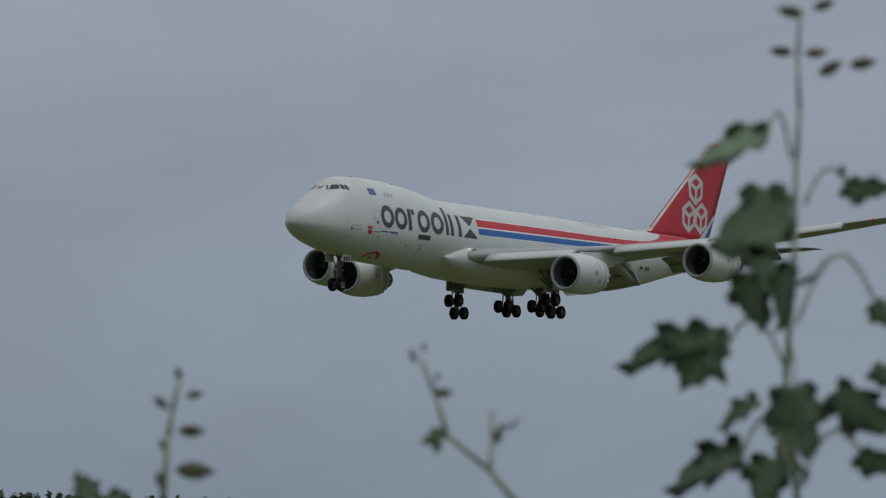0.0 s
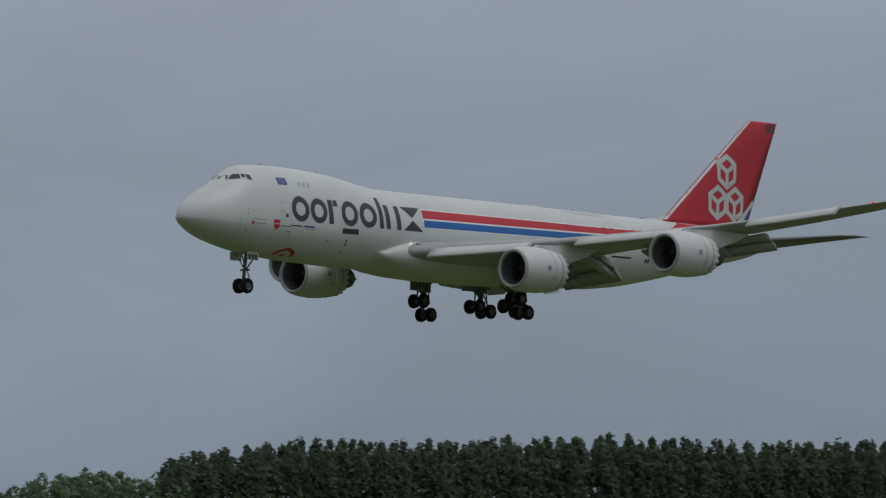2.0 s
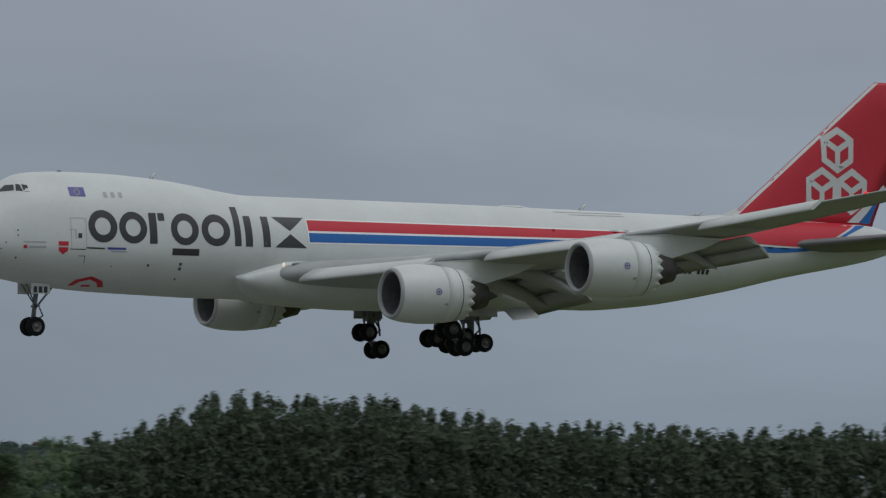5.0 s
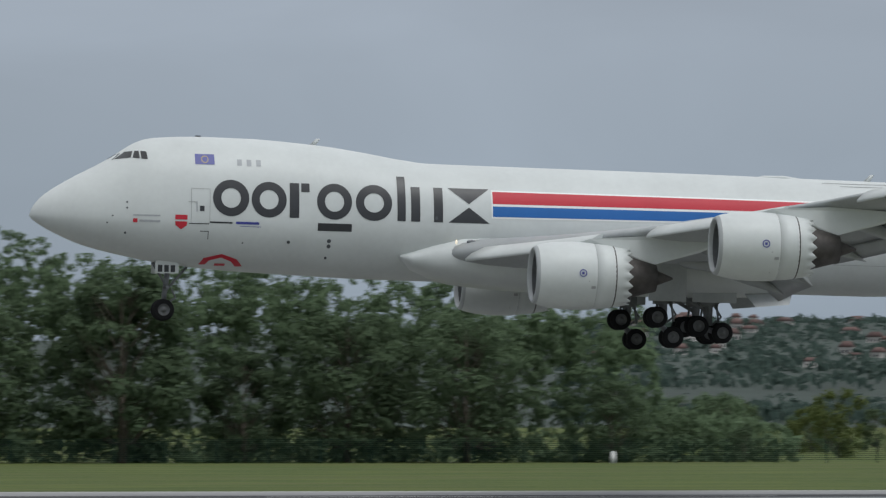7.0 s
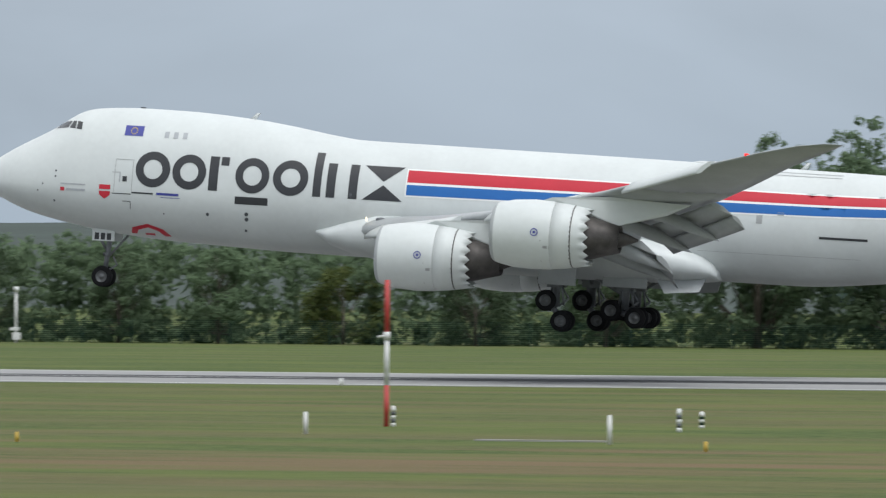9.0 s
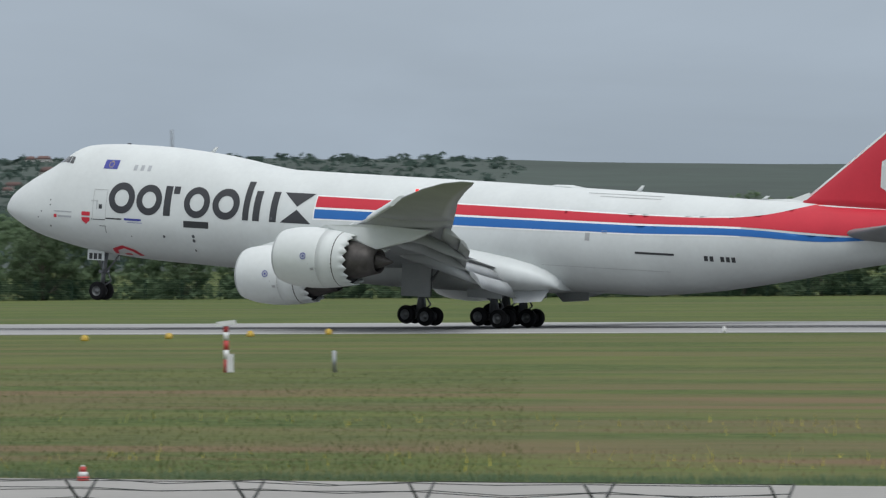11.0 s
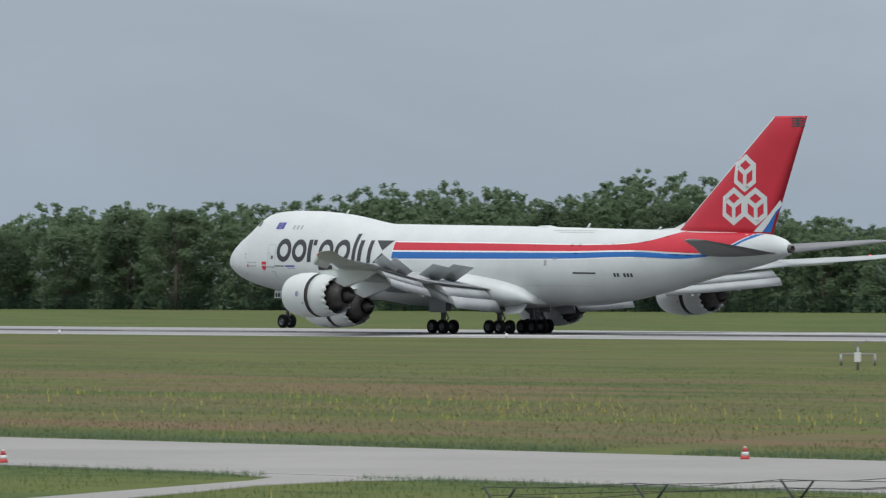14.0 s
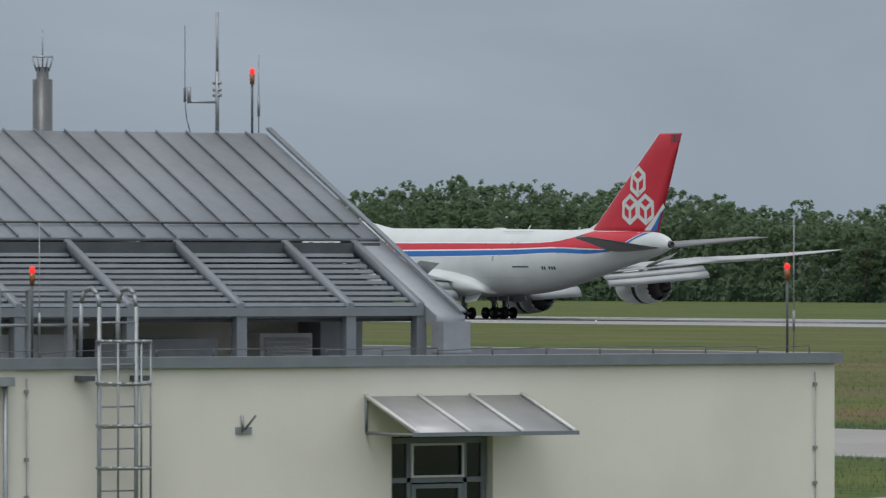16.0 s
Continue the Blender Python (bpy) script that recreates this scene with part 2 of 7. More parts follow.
# ---- building helpers ----
def mesh(name, bm, material=None, smooth=False):
    me = bpy.data.meshes.new(name)
    bm.to_mesh(me)
    bm.free()
    for mm in (material if isinstance(material, (list, tuple)) else [material]):
        if mm:
            me.materials.append(mm)
    if smooth:
        me.polygons.foreach_set("use_smooth", [True] * len(me.polygons))
    return me


def part(name, bm, material, parent, label="", smooth=False, m=None):
    ob = new(name, mesh(name, bm, material, smooth))
    ob.parent = parent
    if m is not None:
        ob.matrix_basis = m
    return tagged(ob, label)


def thing(name, label, category, m=None, group="", kind="", bm=None, material=None, smooth=False):
    ob = new(name, mesh(name, bm, material, smooth) if bm else None)
    if m is not None:
        ob.matrix_basis = m
    return tagged(ob, label, category, group, kind)


def box(bm, x0, x1, y0, y1, z0, z1, m=None, mi=0):
    v = [bm.verts.new((x, y, z)) for x in (x0, x1) for y in (y0, y1) for z in (z0, z1)]
    fs = [bm.faces.new([v[i] for i in q]) for q in ((0, 1, 3, 2), (4, 6, 7, 5), (0, 4, 5, 1), (2, 3, 7, 6), (0, 2, 6, 4), (1, 5, 7, 3))]
    for f in fs:
        f.material_index = mi
    if m is not None:
        bmesh.ops.transform(bm, matrix=m, verts=v)
    return v


def tube(bm, a, b, r0, r1=None, n=8, mi=0, caps=True):
    """A tapered round bar from a to b."""
    a, b = Vector(a), Vector(b)
    r1 = r0 if r1 is None else r1
    q = (b - a).to_track_quat("Z", "Y").to_matrix()
    rings = []
    for c, r in ((a, r0), (b, r1)):
        rings.append([bm.verts.new(c + q @ Vector((r * math.cos(2 * math.pi * i / n), r * math.sin(2 * math.pi * i / n), 0))) for i in range(n)])
    for i in range(n):
        f = bm.faces.new((rings[0][i], rings[0][(i + 1) % n], rings[1][(i + 1) % n], rings[1][i]))
        f.material_index, f.smooth = mi, True
    if caps:
        for ring in (rings[0][::-1], rings[1]):
            bm.faces.new(ring).material_index = mi
    return rings


def loft(bm, rings, closed=True, cap0=False, cap1=False, mi=0):
    """Skin over rings of equal numbers of points."""
    vs = [[bm.verts.new(p) for p in ring] for ring in rings]
    n = len(vs[0])
    for a, b in zip(vs, vs[1:]):
        for i in range(n if closed else n - 1):
            f = bm.faces.new((a[i], a[(i + 1) % n], b[(i + 1) % n], b[i]))
            f.material_index, f.smooth = mi, True
    if cap0:
        bm.faces.new(vs[0][::-1]).material_index = mi
    if cap1:
        bm.faces.new(vs[-1]).material_index = mi
    bmesh.ops.recalc_face_normals(bm, faces=bm.faces)
    return vs


def turned(bm, profile, n=32, axis="x", mi=0, wave=None):
    """A surface turned about the x (or z) axis from (along, radius) pairs; wave(i, k) shifts points along it."""
    rings = []
    for i, (a, r) in enumerate(profile):
        ring = []
        for k in range(n):
            c, s = r * math.cos(2 * math.pi * k / n), r * math.sin(2 * math.pi * k / n)
            d = a + (wave(i, k) if wave else 0)
            ring.append((d, c, s) if axis == "x" else (c, s, d))
        rings.append(ring)
    return loft(bm, rings, mi=mi)


def at(table, x):
    xs, ys = zip(*table)
    return float(np.interp(x, xs, ys))


def smooth_at(table, x):
    """Monotone cubic through a table."""
    xs = [a for a, _ in table]
    ys = [b for _, b in table]
    x = min(max(x, xs[0]), xs[-1])
    i = max(0, min(len(xs) - 2, next((k - 1 for k in range(1, len(xs)) if x <= xs[k]), len(xs) - 2)))

    def slope(k):
        if k == 0 or k == len(xs) - 1:
            j = min(k, len(xs) - 2)
            return (ys[j + 1] - ys[j]) / (xs[j + 1] - xs[j])
        d0, d1 = (ys[k] - ys[k - 1]) / (xs[k] - xs[k - 1]), (ys[k + 1] - ys[k]) / (xs[k + 1] - xs[k])
        return 0.0 if d0 * d1 <= 0 else 2 * d0 * d1 / (d0 + d1)

    h = xs[i + 1] - xs[i]
    u = (x - xs[i]) / h
    return ((2 * u**3 - 3 * u**2 + 1) * ys[i] + (u**3 - 2 * u**2 + u) * h * slope(i) + (3 * u**2 - 2 * u**3) * ys[i + 1] + (u**3 - u**2) * h * slope(i + 1))
# ---- the aircraft: x aft from the nose, y to its left side, z up from the wheels' foot ----
MAIN = 37.4
TOP = [(-0.3, 5.98), (-0.2, 6.28), (0.1, 6.72), (0.5, 7.12), (1.8, 7.98), (3.7, 9.02), (4.4, 9.44), (5.0, 9.86), (5.7, 10.28), (6.5, 10.54), (8.0, 10.68), (9.4, 10.73), (12.0, 10.71), (16.3, 10.45), (18.6, 10.17), (21.2, 9.77), (22.8, 9.60), (26.0, 9.57), (38.0, 9.50), (47.0, 9.40), (57.0, 9.27), (66.0, 9.20), (72.0, 8.98), (74.0, 8.55), (74.7, 8.15)]
BOT = [(-0.3, 5.86), (-0.2, 5.72), (0.1, 5.50), (0.94, 5.03), (2.8, 4.27), (4.6, 3.84), (6.9, 3.43), (9.15, 3.18), (11.8, 3.0), (15.7, 2.87), (18.9, 2.78), (26.0, 2.74), (45.0, 2.62), (49.0, 2.62), (53.3, 2.95), (59.7, 4.0), (65.0, 5.15), (72.3, 6.55), (74.0, 7.05), (74.7, 7.30)]
WID = [(-0.3, 0.05), (-0.2, 0.34), (0.1, 0.72), (0.5, 1.08), (1.0, 1.42), (2.0, 1.98), (3.5, 2.52), (5.0, 2.86), (7.0, 3.10), (9.5, 3.22), (12.0, 3.25), (48.0, 3.25), (54.0, 3.05), (60.0, 2.5), (66.0, 1.75), (72.0, 0.92), (74.0, 0.6), (74.7, 0.38)]
MID = [(-0.3, 5.92), (5.0, 5.9), (12.0, 5.95), (48.0, 6.05), (60.0, 6.85), (66.0, 7.3), (72.0, 7.8), (74.7, 7.72)]


def B(x, y, z):
    return Vector((x - MAIN, -y, z))


def half(x, z):
    """The fuselage's half-width at a station and height."""
    zt, zb, w, zc = smooth_at(TOP, x), smooth_at(BOT, x), smooth_at(WID, x), smooth_at(MID, x)
    s = (z - zc) / (zt - zc) if z > zc else (zc - z) / (zc - zb)
    return w * math.sqrt(max(0.0, 1 - min(1.0, s) ** 2))


def skin(x, z, side=1, off=0.016):
    """A point just off the fuselage's skin."""
    y, e = half(x, z), 0.02
    gx, gz = (half(x + e, z) - half(x - e, z)) / (2 * e), (half(x, z + e) - half(x, z - e)) / (2 * e)
    k = off / math.sqrt(1 + gx * gx + min(gz * gz, 30))
    gz = max(-5.5, min(5.5, gz))
    return B(x - gx * k, side * (y + k), z - gz * k)


FIN = [(9.0, 60.6, 72.6), (9.6, 61.35, 72.85), (18.9, 72.7, 76.75)]  # height, leading edge, trailing edge


def fin_edge(z):
    a = float(np.interp(z, [f[0] for f in FIN], [f[1] for f in FIN]))
    b = float(np.interp(z, [f[0] for f in FIN], [f[2] for f in FIN]))
    return a, b


def foil(u, t):
    return 5 * t * (0.2969 * math.sqrt(max(u, 0)) - 0.126 * u - 0.3516 * u**2 + 0.2843 * u**3 - 0.1036 * u**4)


def fin_skin(x, z, side=1, off=0.012):
    a, b = fin_edge(z)
    u = min(1, max(0, (x - a) / (b - a)))
    return B(x, side * (foil(u, 0.095) * (b - a) + off), z)


def decal(name, polys, material, parent, place, label="", step=0.5, both=True, zstep=0.22):
    """Painted marking: flat outlines in (x, z), cut into small pieces and laid on the skin."""
    made = None
    for side in ((1, -1) if both else (1,)):
        bm = bmesh.new()
        for poly in polys:
            sub = bmesh.new()
            f = sub.faces.new([sub.verts.new((x, 0, z)) for x, z in poly])
            bmesh.ops.triangulate(sub, faces=[f])
            xs, zs = [p[0] for p in poly], [p[1] for p in poly]
            for lo, hi, no, st in ((min(xs), max(xs), (1, 0, 0), step), (min(zs), max(zs), (0, 0, 1), zstep)):
                k = math.floor(lo / st) * st + st
                while k < hi:
                    bmesh.ops.bisect_plane(sub, geom=sub.verts[:] + sub.edges[:] + sub.faces[:], plane_co=Vector(no) * k, plane_no=no)
                    k += st
            vs = {v: bm.verts.new(place(v.co.x, v.co.z, side)) for v in sub.verts}
            for g in sub.faces:
                try:
                    bm.faces.new([vs[v] for v in (g.verts if side > 0 else reversed(g.verts[:]))]).smooth = True
                except ValueError:
                    pass
            sub.free()
        bmesh.ops.remove_doubles(bm, verts=bm.verts[:], dist=0.0005)
        made = part(name, bm, material, parent, label)
    return made


def ring_poly(cx, cz, rx, rz, w, n=28):
    """A closed ring as quads."""
    out = []
    for i in range(n):
        a, b = 2 * math.pi * i / n, 2 * math.pi * (i + 1) / n
        out.append([(cx + rx * math.cos(a), cz + rz * math.sin(a)), (cx + rx * math.cos(b), cz + rz * math.sin(b)),
                    (cx + (rx - w) * math.cos(b), cz + (rz - w) * math.sin(b)), (cx + (rx - w) * math.cos(a), cz + (rz - w) * math.sin(a))])
    return out


def rect(x0, x1, z0, z1):
    return [(x0, z0), (x1, z0), (x1, z1), (x0, z1)]


def hexes(cx, cz, r, w):
    """A hexagonal frame with three spokes."""
    pts = [(cx + r * math.sin(math.pi * k / 3), cz + r * 1.06 * math.cos(math.pi * k / 3)) for k in range(6)]
    out = []
    for k in range(6):
        (ax, az), (bx, bz) = pts[k], pts[(k + 1) % 6]
        q = 1 - w / r / 0.87
        out.append([(ax, az), (bx, bz), (cx + (bx - cx) * q, cz + (bz - cz) * q), (cx + (ax - cx) * q, cz + (az - cz) * q)])
    for k in (1, 3, 5):
        ax, az = pts[k]
        d = Vector((ax - cx, az - cz)).normalized()
        nx, nz = -d.y * w * 0.5, d.x * w * 0.5
        ex, ez = cx + (ax - cx) * (1 - w / r * 0.8), cz + (az - cz) * (1 - w / r * 0.8)
        out.append([(cx + nx, cz + nz), (cx - nx, cz - nz), (ex - nx, ez - nz), (ex + nx, ez + nz)])
    return out


airplane = thing("cargo_airplane", "white cargo jet, red and blue stripes, red tail, gear down", "airplane")


def build_fuselage():
    xs = sorted({round(-0.3 + 0.1 * i, 2) for i in range(12)} | {round(0.9 + 0.35 * i, 2) for i in range(66)} | {24.0 + 1.0 * i for i in range(49)} | {72.5, 73, 73.5, 74, 74.4, 74.7})
    rings = []
    for x in xs:
        zt, zb, w, zc = smooth_at(TOP, x), smooth_at(BOT, x), smooth_at(WID, x), smooth_at(MID, x)
        ring = []
        for k in range(64):
            a = 2 * math.pi * k / 64
            s, c = math.sin(a), math.cos(a)
            ring.append(B(x, w * c, zc + (zt - zc) * s if s > 0 else zc + (zc - zb) * s))
        rings.append(ring)
    bm = bmesh.new()
    loft(bm, rings, cap0=True, cap1=True)
    body = part("fuselage", bm, M["white"], airplane, "white painted fuselage with raised upper deck")
    # exhaust pipe of the tail unit
    bm = bmesh.new()
    turned(bm, [(0, 0.36), (0.35, 0.30), (0.36, 0.24), (0.1, 0.2), (0.1, 0.001)], 20)
    part("tail_exhaust", bm, M["soot"], airplane, "dark tail exhaust pipe", m=Matrix.Translation(B(74.65, 0, 7.72)))
    # belly fairing round the wing roots
    bm = bmesh.new()
    rings = []
    for x, w, zt, zb in ((20.9, 3.0, 4.25, 3.9), (21.6, 3.22, 4.6, 3.3), (22.8, 3.45, 5.15, 2.9), (24.5, 3.75, 5.65, 2.6), (27.0, 4.1, 5.7, 2.38), (31.0, 4.35, 5.6, 2.25), (37.0, 4.4, 5.5, 2.25), (39.5, 4.2, 5.2, 2.28), (41.3, 4.05, 4.9, 2.34), (42.8, 3.8, 4.55, 2.42), (43.8, 3.5, 4.15, 2.52), (44.4, 3.15, 3.7, 2.62), (44.7, 2.7, 3.2, 2.7)):
        ring = []
        zc = (zt + zb) / 2
        for k in range(36):
            a = 2 * math.pi * k / 36
            s, c = math.sin(a), math.cos(a)
            ring.append(B(x, w * math.copysign(abs(c) ** 0.65, c), zc + (zt - zb) / 2 * math.copysign(abs(s) ** 0.8, s)))
        rings.append(ring)
    loft(bm, rings, cap0=True, cap1=True)
    part("belly_fairing", bm, M["white"], airplane, "swollen wing root fairing")
    # livery
    def band(hi, lo, x0, x1, n=60):
        xs = [x0 + (x1 - x0) * i / n for i in range(n + 1)]
        return [(x, lo(x)) for x in xs] + [(x, hi(x)) for x in reversed(xs)]
    rt = [(26.2, 7.98), (40, 7.95), (50, 7.90), (54, 7.93), (57, 8.05), (59, 8.28), (60.5, 8.6), (62.0, 9.05), (62.6, 9.22)]
    rb = [(26.2, 7.27), (50, 7.36), (58, 7.50), (64, 7.32), (67, 7.28)]
    bt = [(26.2, 7.13), (50, 7.23), (58, 7.37), (64, 7.19), (66, 7.2)]
    bb = [(26.2, 6.52), (50, 6.72), (58, 6.93), (63, 6.82), (66, 7.0)]
    decal("stripe_edge", [band(lambda x: smooth_at(rt, x) + 0.09, lambda x: smooth_at(bb, x) - 0.09, 26.12, 58.0)], M["stripe"], airplane, lambda x, z, s: skin(x, z, s, 0.009), "white edging of the cheatlines", 1.0)
    decal("stripe", [band(lambda x: smooth_at(rt, x), lambda x: smooth_at(rb, x), 26.2, 58.0)], M["red"], airplane, skin, "red cheatline", 1.0)
    cx = [58.0 + 0.5 * i for i in range(10)]
    up = [(x, min(smooth_at(rt, x), smooth_at(TOP, x) - 0.004)) for x in cx] + [(x, smooth_at(TOP, x) - 0.004) for x in (63, 64, 65, 66, 67, 68, 69, 70, 70.9)]
    low = [(70.9, 9.0), (69.8, 8.55), (68.6, 8.0), (67.4, 7.55), (66.6, 7.34), (65, 7.3)] + [(x, smooth_at(rb, x)) for x in (64, 62, 60, 58)]
    decal("tail_sweep", [low[::-1] + up[::-1]], M["red"], airplane, skin, "red paint sweeping up to the fin", 0.5)
    decal("stripe", [band(lambda x: smooth_at(bt, x), lambda x: smooth_at(bb, x), 26.2, 66.0)], M["blue"], airplane, skin, "blue cheatline", 1.0)
    decal("tail_sweep", [[(66.0, 7.0), (67.3, 7.18), (68.6, 7.65), (70.0, 8.3), (71.8, 8.95), (70.9, 8.93), (69.6, 8.32), (68.2, 7.68), (67.0, 7.28), (66.0, 7.2)]], M["blue"], airplane, skin, "blue paint sweeping up to the fin", 0.5)
    # side marking: plain dark rings and bars where the airline's title stands
    z0, h = 6.12, 2.0
    shapes = {
        "title_ring": [ring_poly(10.95, 7.15, 1.05, 1.05, 0.48), ring_poly(13.15, 7.12, 1.02, 1.03, 0.47), ring_poly(16.95, 7.12, 1.02, 1.04, 0.46), ring_poly(19.25, 7.12, 1.06, 1.04, 0.48)],
        "title_bar": [[rect(14.35, 14.9, z0, 8.12)], [rect(15.02, 15.5, 7.62, 8.12)], [rect(16.0, 17.98, 5.42, 5.86)], [rect(20.62, 21.1, z0, 8.7)],
                      [rect(21.42, 21.95, z0, 8.12)], [rect(22.75, 23.28, z0, 8.12)],
                      [[(23.6, 8.12), (26.0, 8.12), (24.8, 7.22)]], [[(23.6, 6.12), (24.8, 7.02), (26.0, 6.12)]]],
    }
    for name, groups in shapes.items():
        for polys in groups:
            decal(name, polys, M["ink"], airplane, skin, "charcoal title marking", 0.4)
    decal("flag", [rect(8.92, 10.04, 9.05, 9.65)], M["flag"], airplane, skin, "blue flag marking", 0.3)
    for k in range(12):
        decal("flag_star", [rect(9.48 + 0.19 * math.cos(k * math.pi / 6) - 0.03, 9.48 + 0.19 * math.cos(k * math.pi / 6) + 0.03, 9.35 + 0.19 * math.sin(k * math.pi / 6) - 0.03, 9.35 + 0.19 * math.sin(k * math.pi / 6) + 0.03)], M["gold"], airplane, lambda x, z, s: skin(x, z, s, 0.018), "gold star dot", 1)
    for x in (11.35, 11.9, 12.45):
        decal("upper_window", [rect(x, x + 0.27, 9.03, 9.40)], M["pale"], airplane, skin, "shuttered upper deck window", 1)
    decal("shield", [rect(7.75, 8.45, 5.83, 6.1), [(7.75, 5.72), (8.45, 5.72), (8.42, 5.5), (8.1, 5.27), (7.78, 5.5)]], M["red"], airplane, skin, "red and white shield marking", 0.4)
    decal("small_title", [rect(5.35, 6.9, 5.98, 6.06)], M["pale"], airplane, skin, "small faded grey lettering", 0.5)
    decal("small_title", [rect(5.35, 5.6, 5.6, 5.82)], M["red"], airplane, skin, "small red badge", 0.5)
    decal("small_title", [rect(5.7, 6.9, 5.64, 5.76)], M["pale"], airplane, skin, "small faded grey lettering", 0.5)
    decal("small_title", [rect(9.75, 11.05, 5.68, 5.77)], M["ink"], airplane, skin, "small dark lettering", 0.5)
    decal("small_title", [rect(11.25, 12.6, 5.66, 5.80), rect(11.5, 12.7, 5.52, 5.55)], M["flag"], airplane, skin, "small blue lettering", 0.5)
    decal("door_mark", [rect(8.55, 9.7, 5.60, 5.65), rect(9.2, 9.7, 5.18, 5.22), rect(9.66, 9.7, 4.75, 5.2)], M["ink"], airplane, skin, "dark door edge mark", 0.5)
    for a in ((8.65, 9.75, 7.62, 7.65), (8.65, 8.68, 5.7, 7.6), (9.72, 9.75, 5.7, 7.6), (8.5, 8.95, 6.85, 6.88)):
        decal("panel_joint", [rect(*a)], M["line"], airplane, skin, "door outline", 0.5)
    decal("door_window", [rect(9.15, 9.42, 6.35, 6.65)], M["ink"], airplane, skin, "small dark door window", 0.5)
    decal("door_handle", [rect(8.95, 9.02, 6.3, 6.9)], M["pale"], airplane, skin, "door handle recess", 0.5)
    for x, z, r in ((5.0, 6.75, .06), (5.0, 6.42, .06), (4.95, 5.0, .07), (14.35, 4.72, .1), (16.7, 4.85, .12), (16.7, 4.55, .12), (16.6, 3.9, .08), (11.7, 4.6, .05), (22.9, 6.35, .1), (3.9, 5.55, .05), (4.2, 5.95, .05)):
        decal("service_port", [[(x + r * math.cos(k * .785), z + r * math.sin(k * .785)) for k in range(8)]], M["darksteel"], airplane, skin, "small dark service port", 1)
    decal("belly_mark", [[(9.4, 3.35), (9.6, 3.7), (10.6, 3.95), (11.5, 3.68), (11.9, 3.3), (11.5, 3.28), (11.2, 3.55), (10.6, 3.75), (9.95, 3.58), (9.75, 3.35)], rect(10.3, 10.9, 3.3, 3.42)], M["red"], airplane, skin, "red hexagonal belly marking", 0.3)
    # registration and type name: plain bars
    for x in (55.5, 55.88, 56.62, 57.0, 57.38):
        decal("registration_bar", [rect(x, x + 0.26, 5.2, 5.53)], M["ink"], airplane, skin, "dark registration marking", 1)
    decal("type_bar", [rect(50.6, 53.4, 5.42, 5.56)], M["ink"], airplane, skin, "small dark type marking", 0.5)
    for a in ((43.5, 53.0, 4.35, 4.37), (46.9, 47.25, 6.1, 6.6), (48.1, 48.5, 6.62, 6.8)):
        decal("panel_joint", [rect(*a)], M["line"], airplane, skin, "door outline", 0.5)
    # cockpit windows
    for poly in ([(4.42, 9.24), (5.28, 9.34), (5.42, 9.72), (5.0, 9.68)], [(5.38, 9.33), (5.78, 9.30), (5.74, 9.74), (5.52, 9.74)], [(5.86, 9.29), (6.22, 9.26), (6.16, 9.70), (5.84, 9.74)]):
        decal("cockpit_window", [poly], M["glass"], airplane, lambda x, z, s: skin(x, z, s, 0.02), "dark cockpit window", 0.15)
    # windscreen that wraps round the nose
    bm = bmesh.new()
    for side in (1, -1):
        q = [skin(4.30, 9.18, side, 0.02), skin(4.78, 9.60, side, 0.02)]
        mid = [B(4.08, side * 0.06, smooth_at(TOP, 4.08) + 0.02), B(4.52, side * 0.06, smooth_at(TOP, 4.52) + 0.02)]
        bm.faces.new([bm.verts.new(p) for p in (q[0], mid[0], mid[1], q[1])])
    part("windscreen", bm, M["glass"], airplane, "dark cockpit windscreen")
    # aerials on the crown
    for x, h, z in ((16.1, 0.42, 10.42), (49.0, 0.45, 9.33), (58.2, 0.3, 9.24)):
        bm = bmesh.new()
        loft(bm, [[B(x + dx + k, sy, z + zz) for dx, sy in ((0, 0), (0.2, 0.04), (0.42 - zz * 0.4, 0), (0.2, -0.04))] for zz, k in ((-0.05, -0.35), (h, 0.15))], cap0=True, cap1=True)
        part("aerial", bm, M["white"], airplane, "white blade aerial")
    bm = bmesh.new()
    loft(bm, [[B(x, w * math.cos(a * math.pi / 6), 9.40 + zz * max(0, math.sin(a * math.pi / 6))) for a in range(12)] for x, w, zz in ((42.2, .1, .01), (42.8, .45, .14), (44, .5, .16), (45, .1, .02))], cap0=True, cap1=True)
    part("crown_fairing", bm, M["white"], airplane, "low crown antenna fairing")
    for z in (9.12, 8.95):
        decal("panel_joint", [rect(45.5 + (9.2 - z) * 6, 51.5, z, z + 0.035)], M["line"], airplane, skin, "faint grey crown line", 0.5)
    bm = bmesh.new()
    box(bm, 9.2 - MAIN, 9.5 - MAIN, -0.03, 0.03, 10.7, 10.8)
    part("beacon_stub", bm, M["darksteel"], airplane, "small dark crown beacon")
    return body


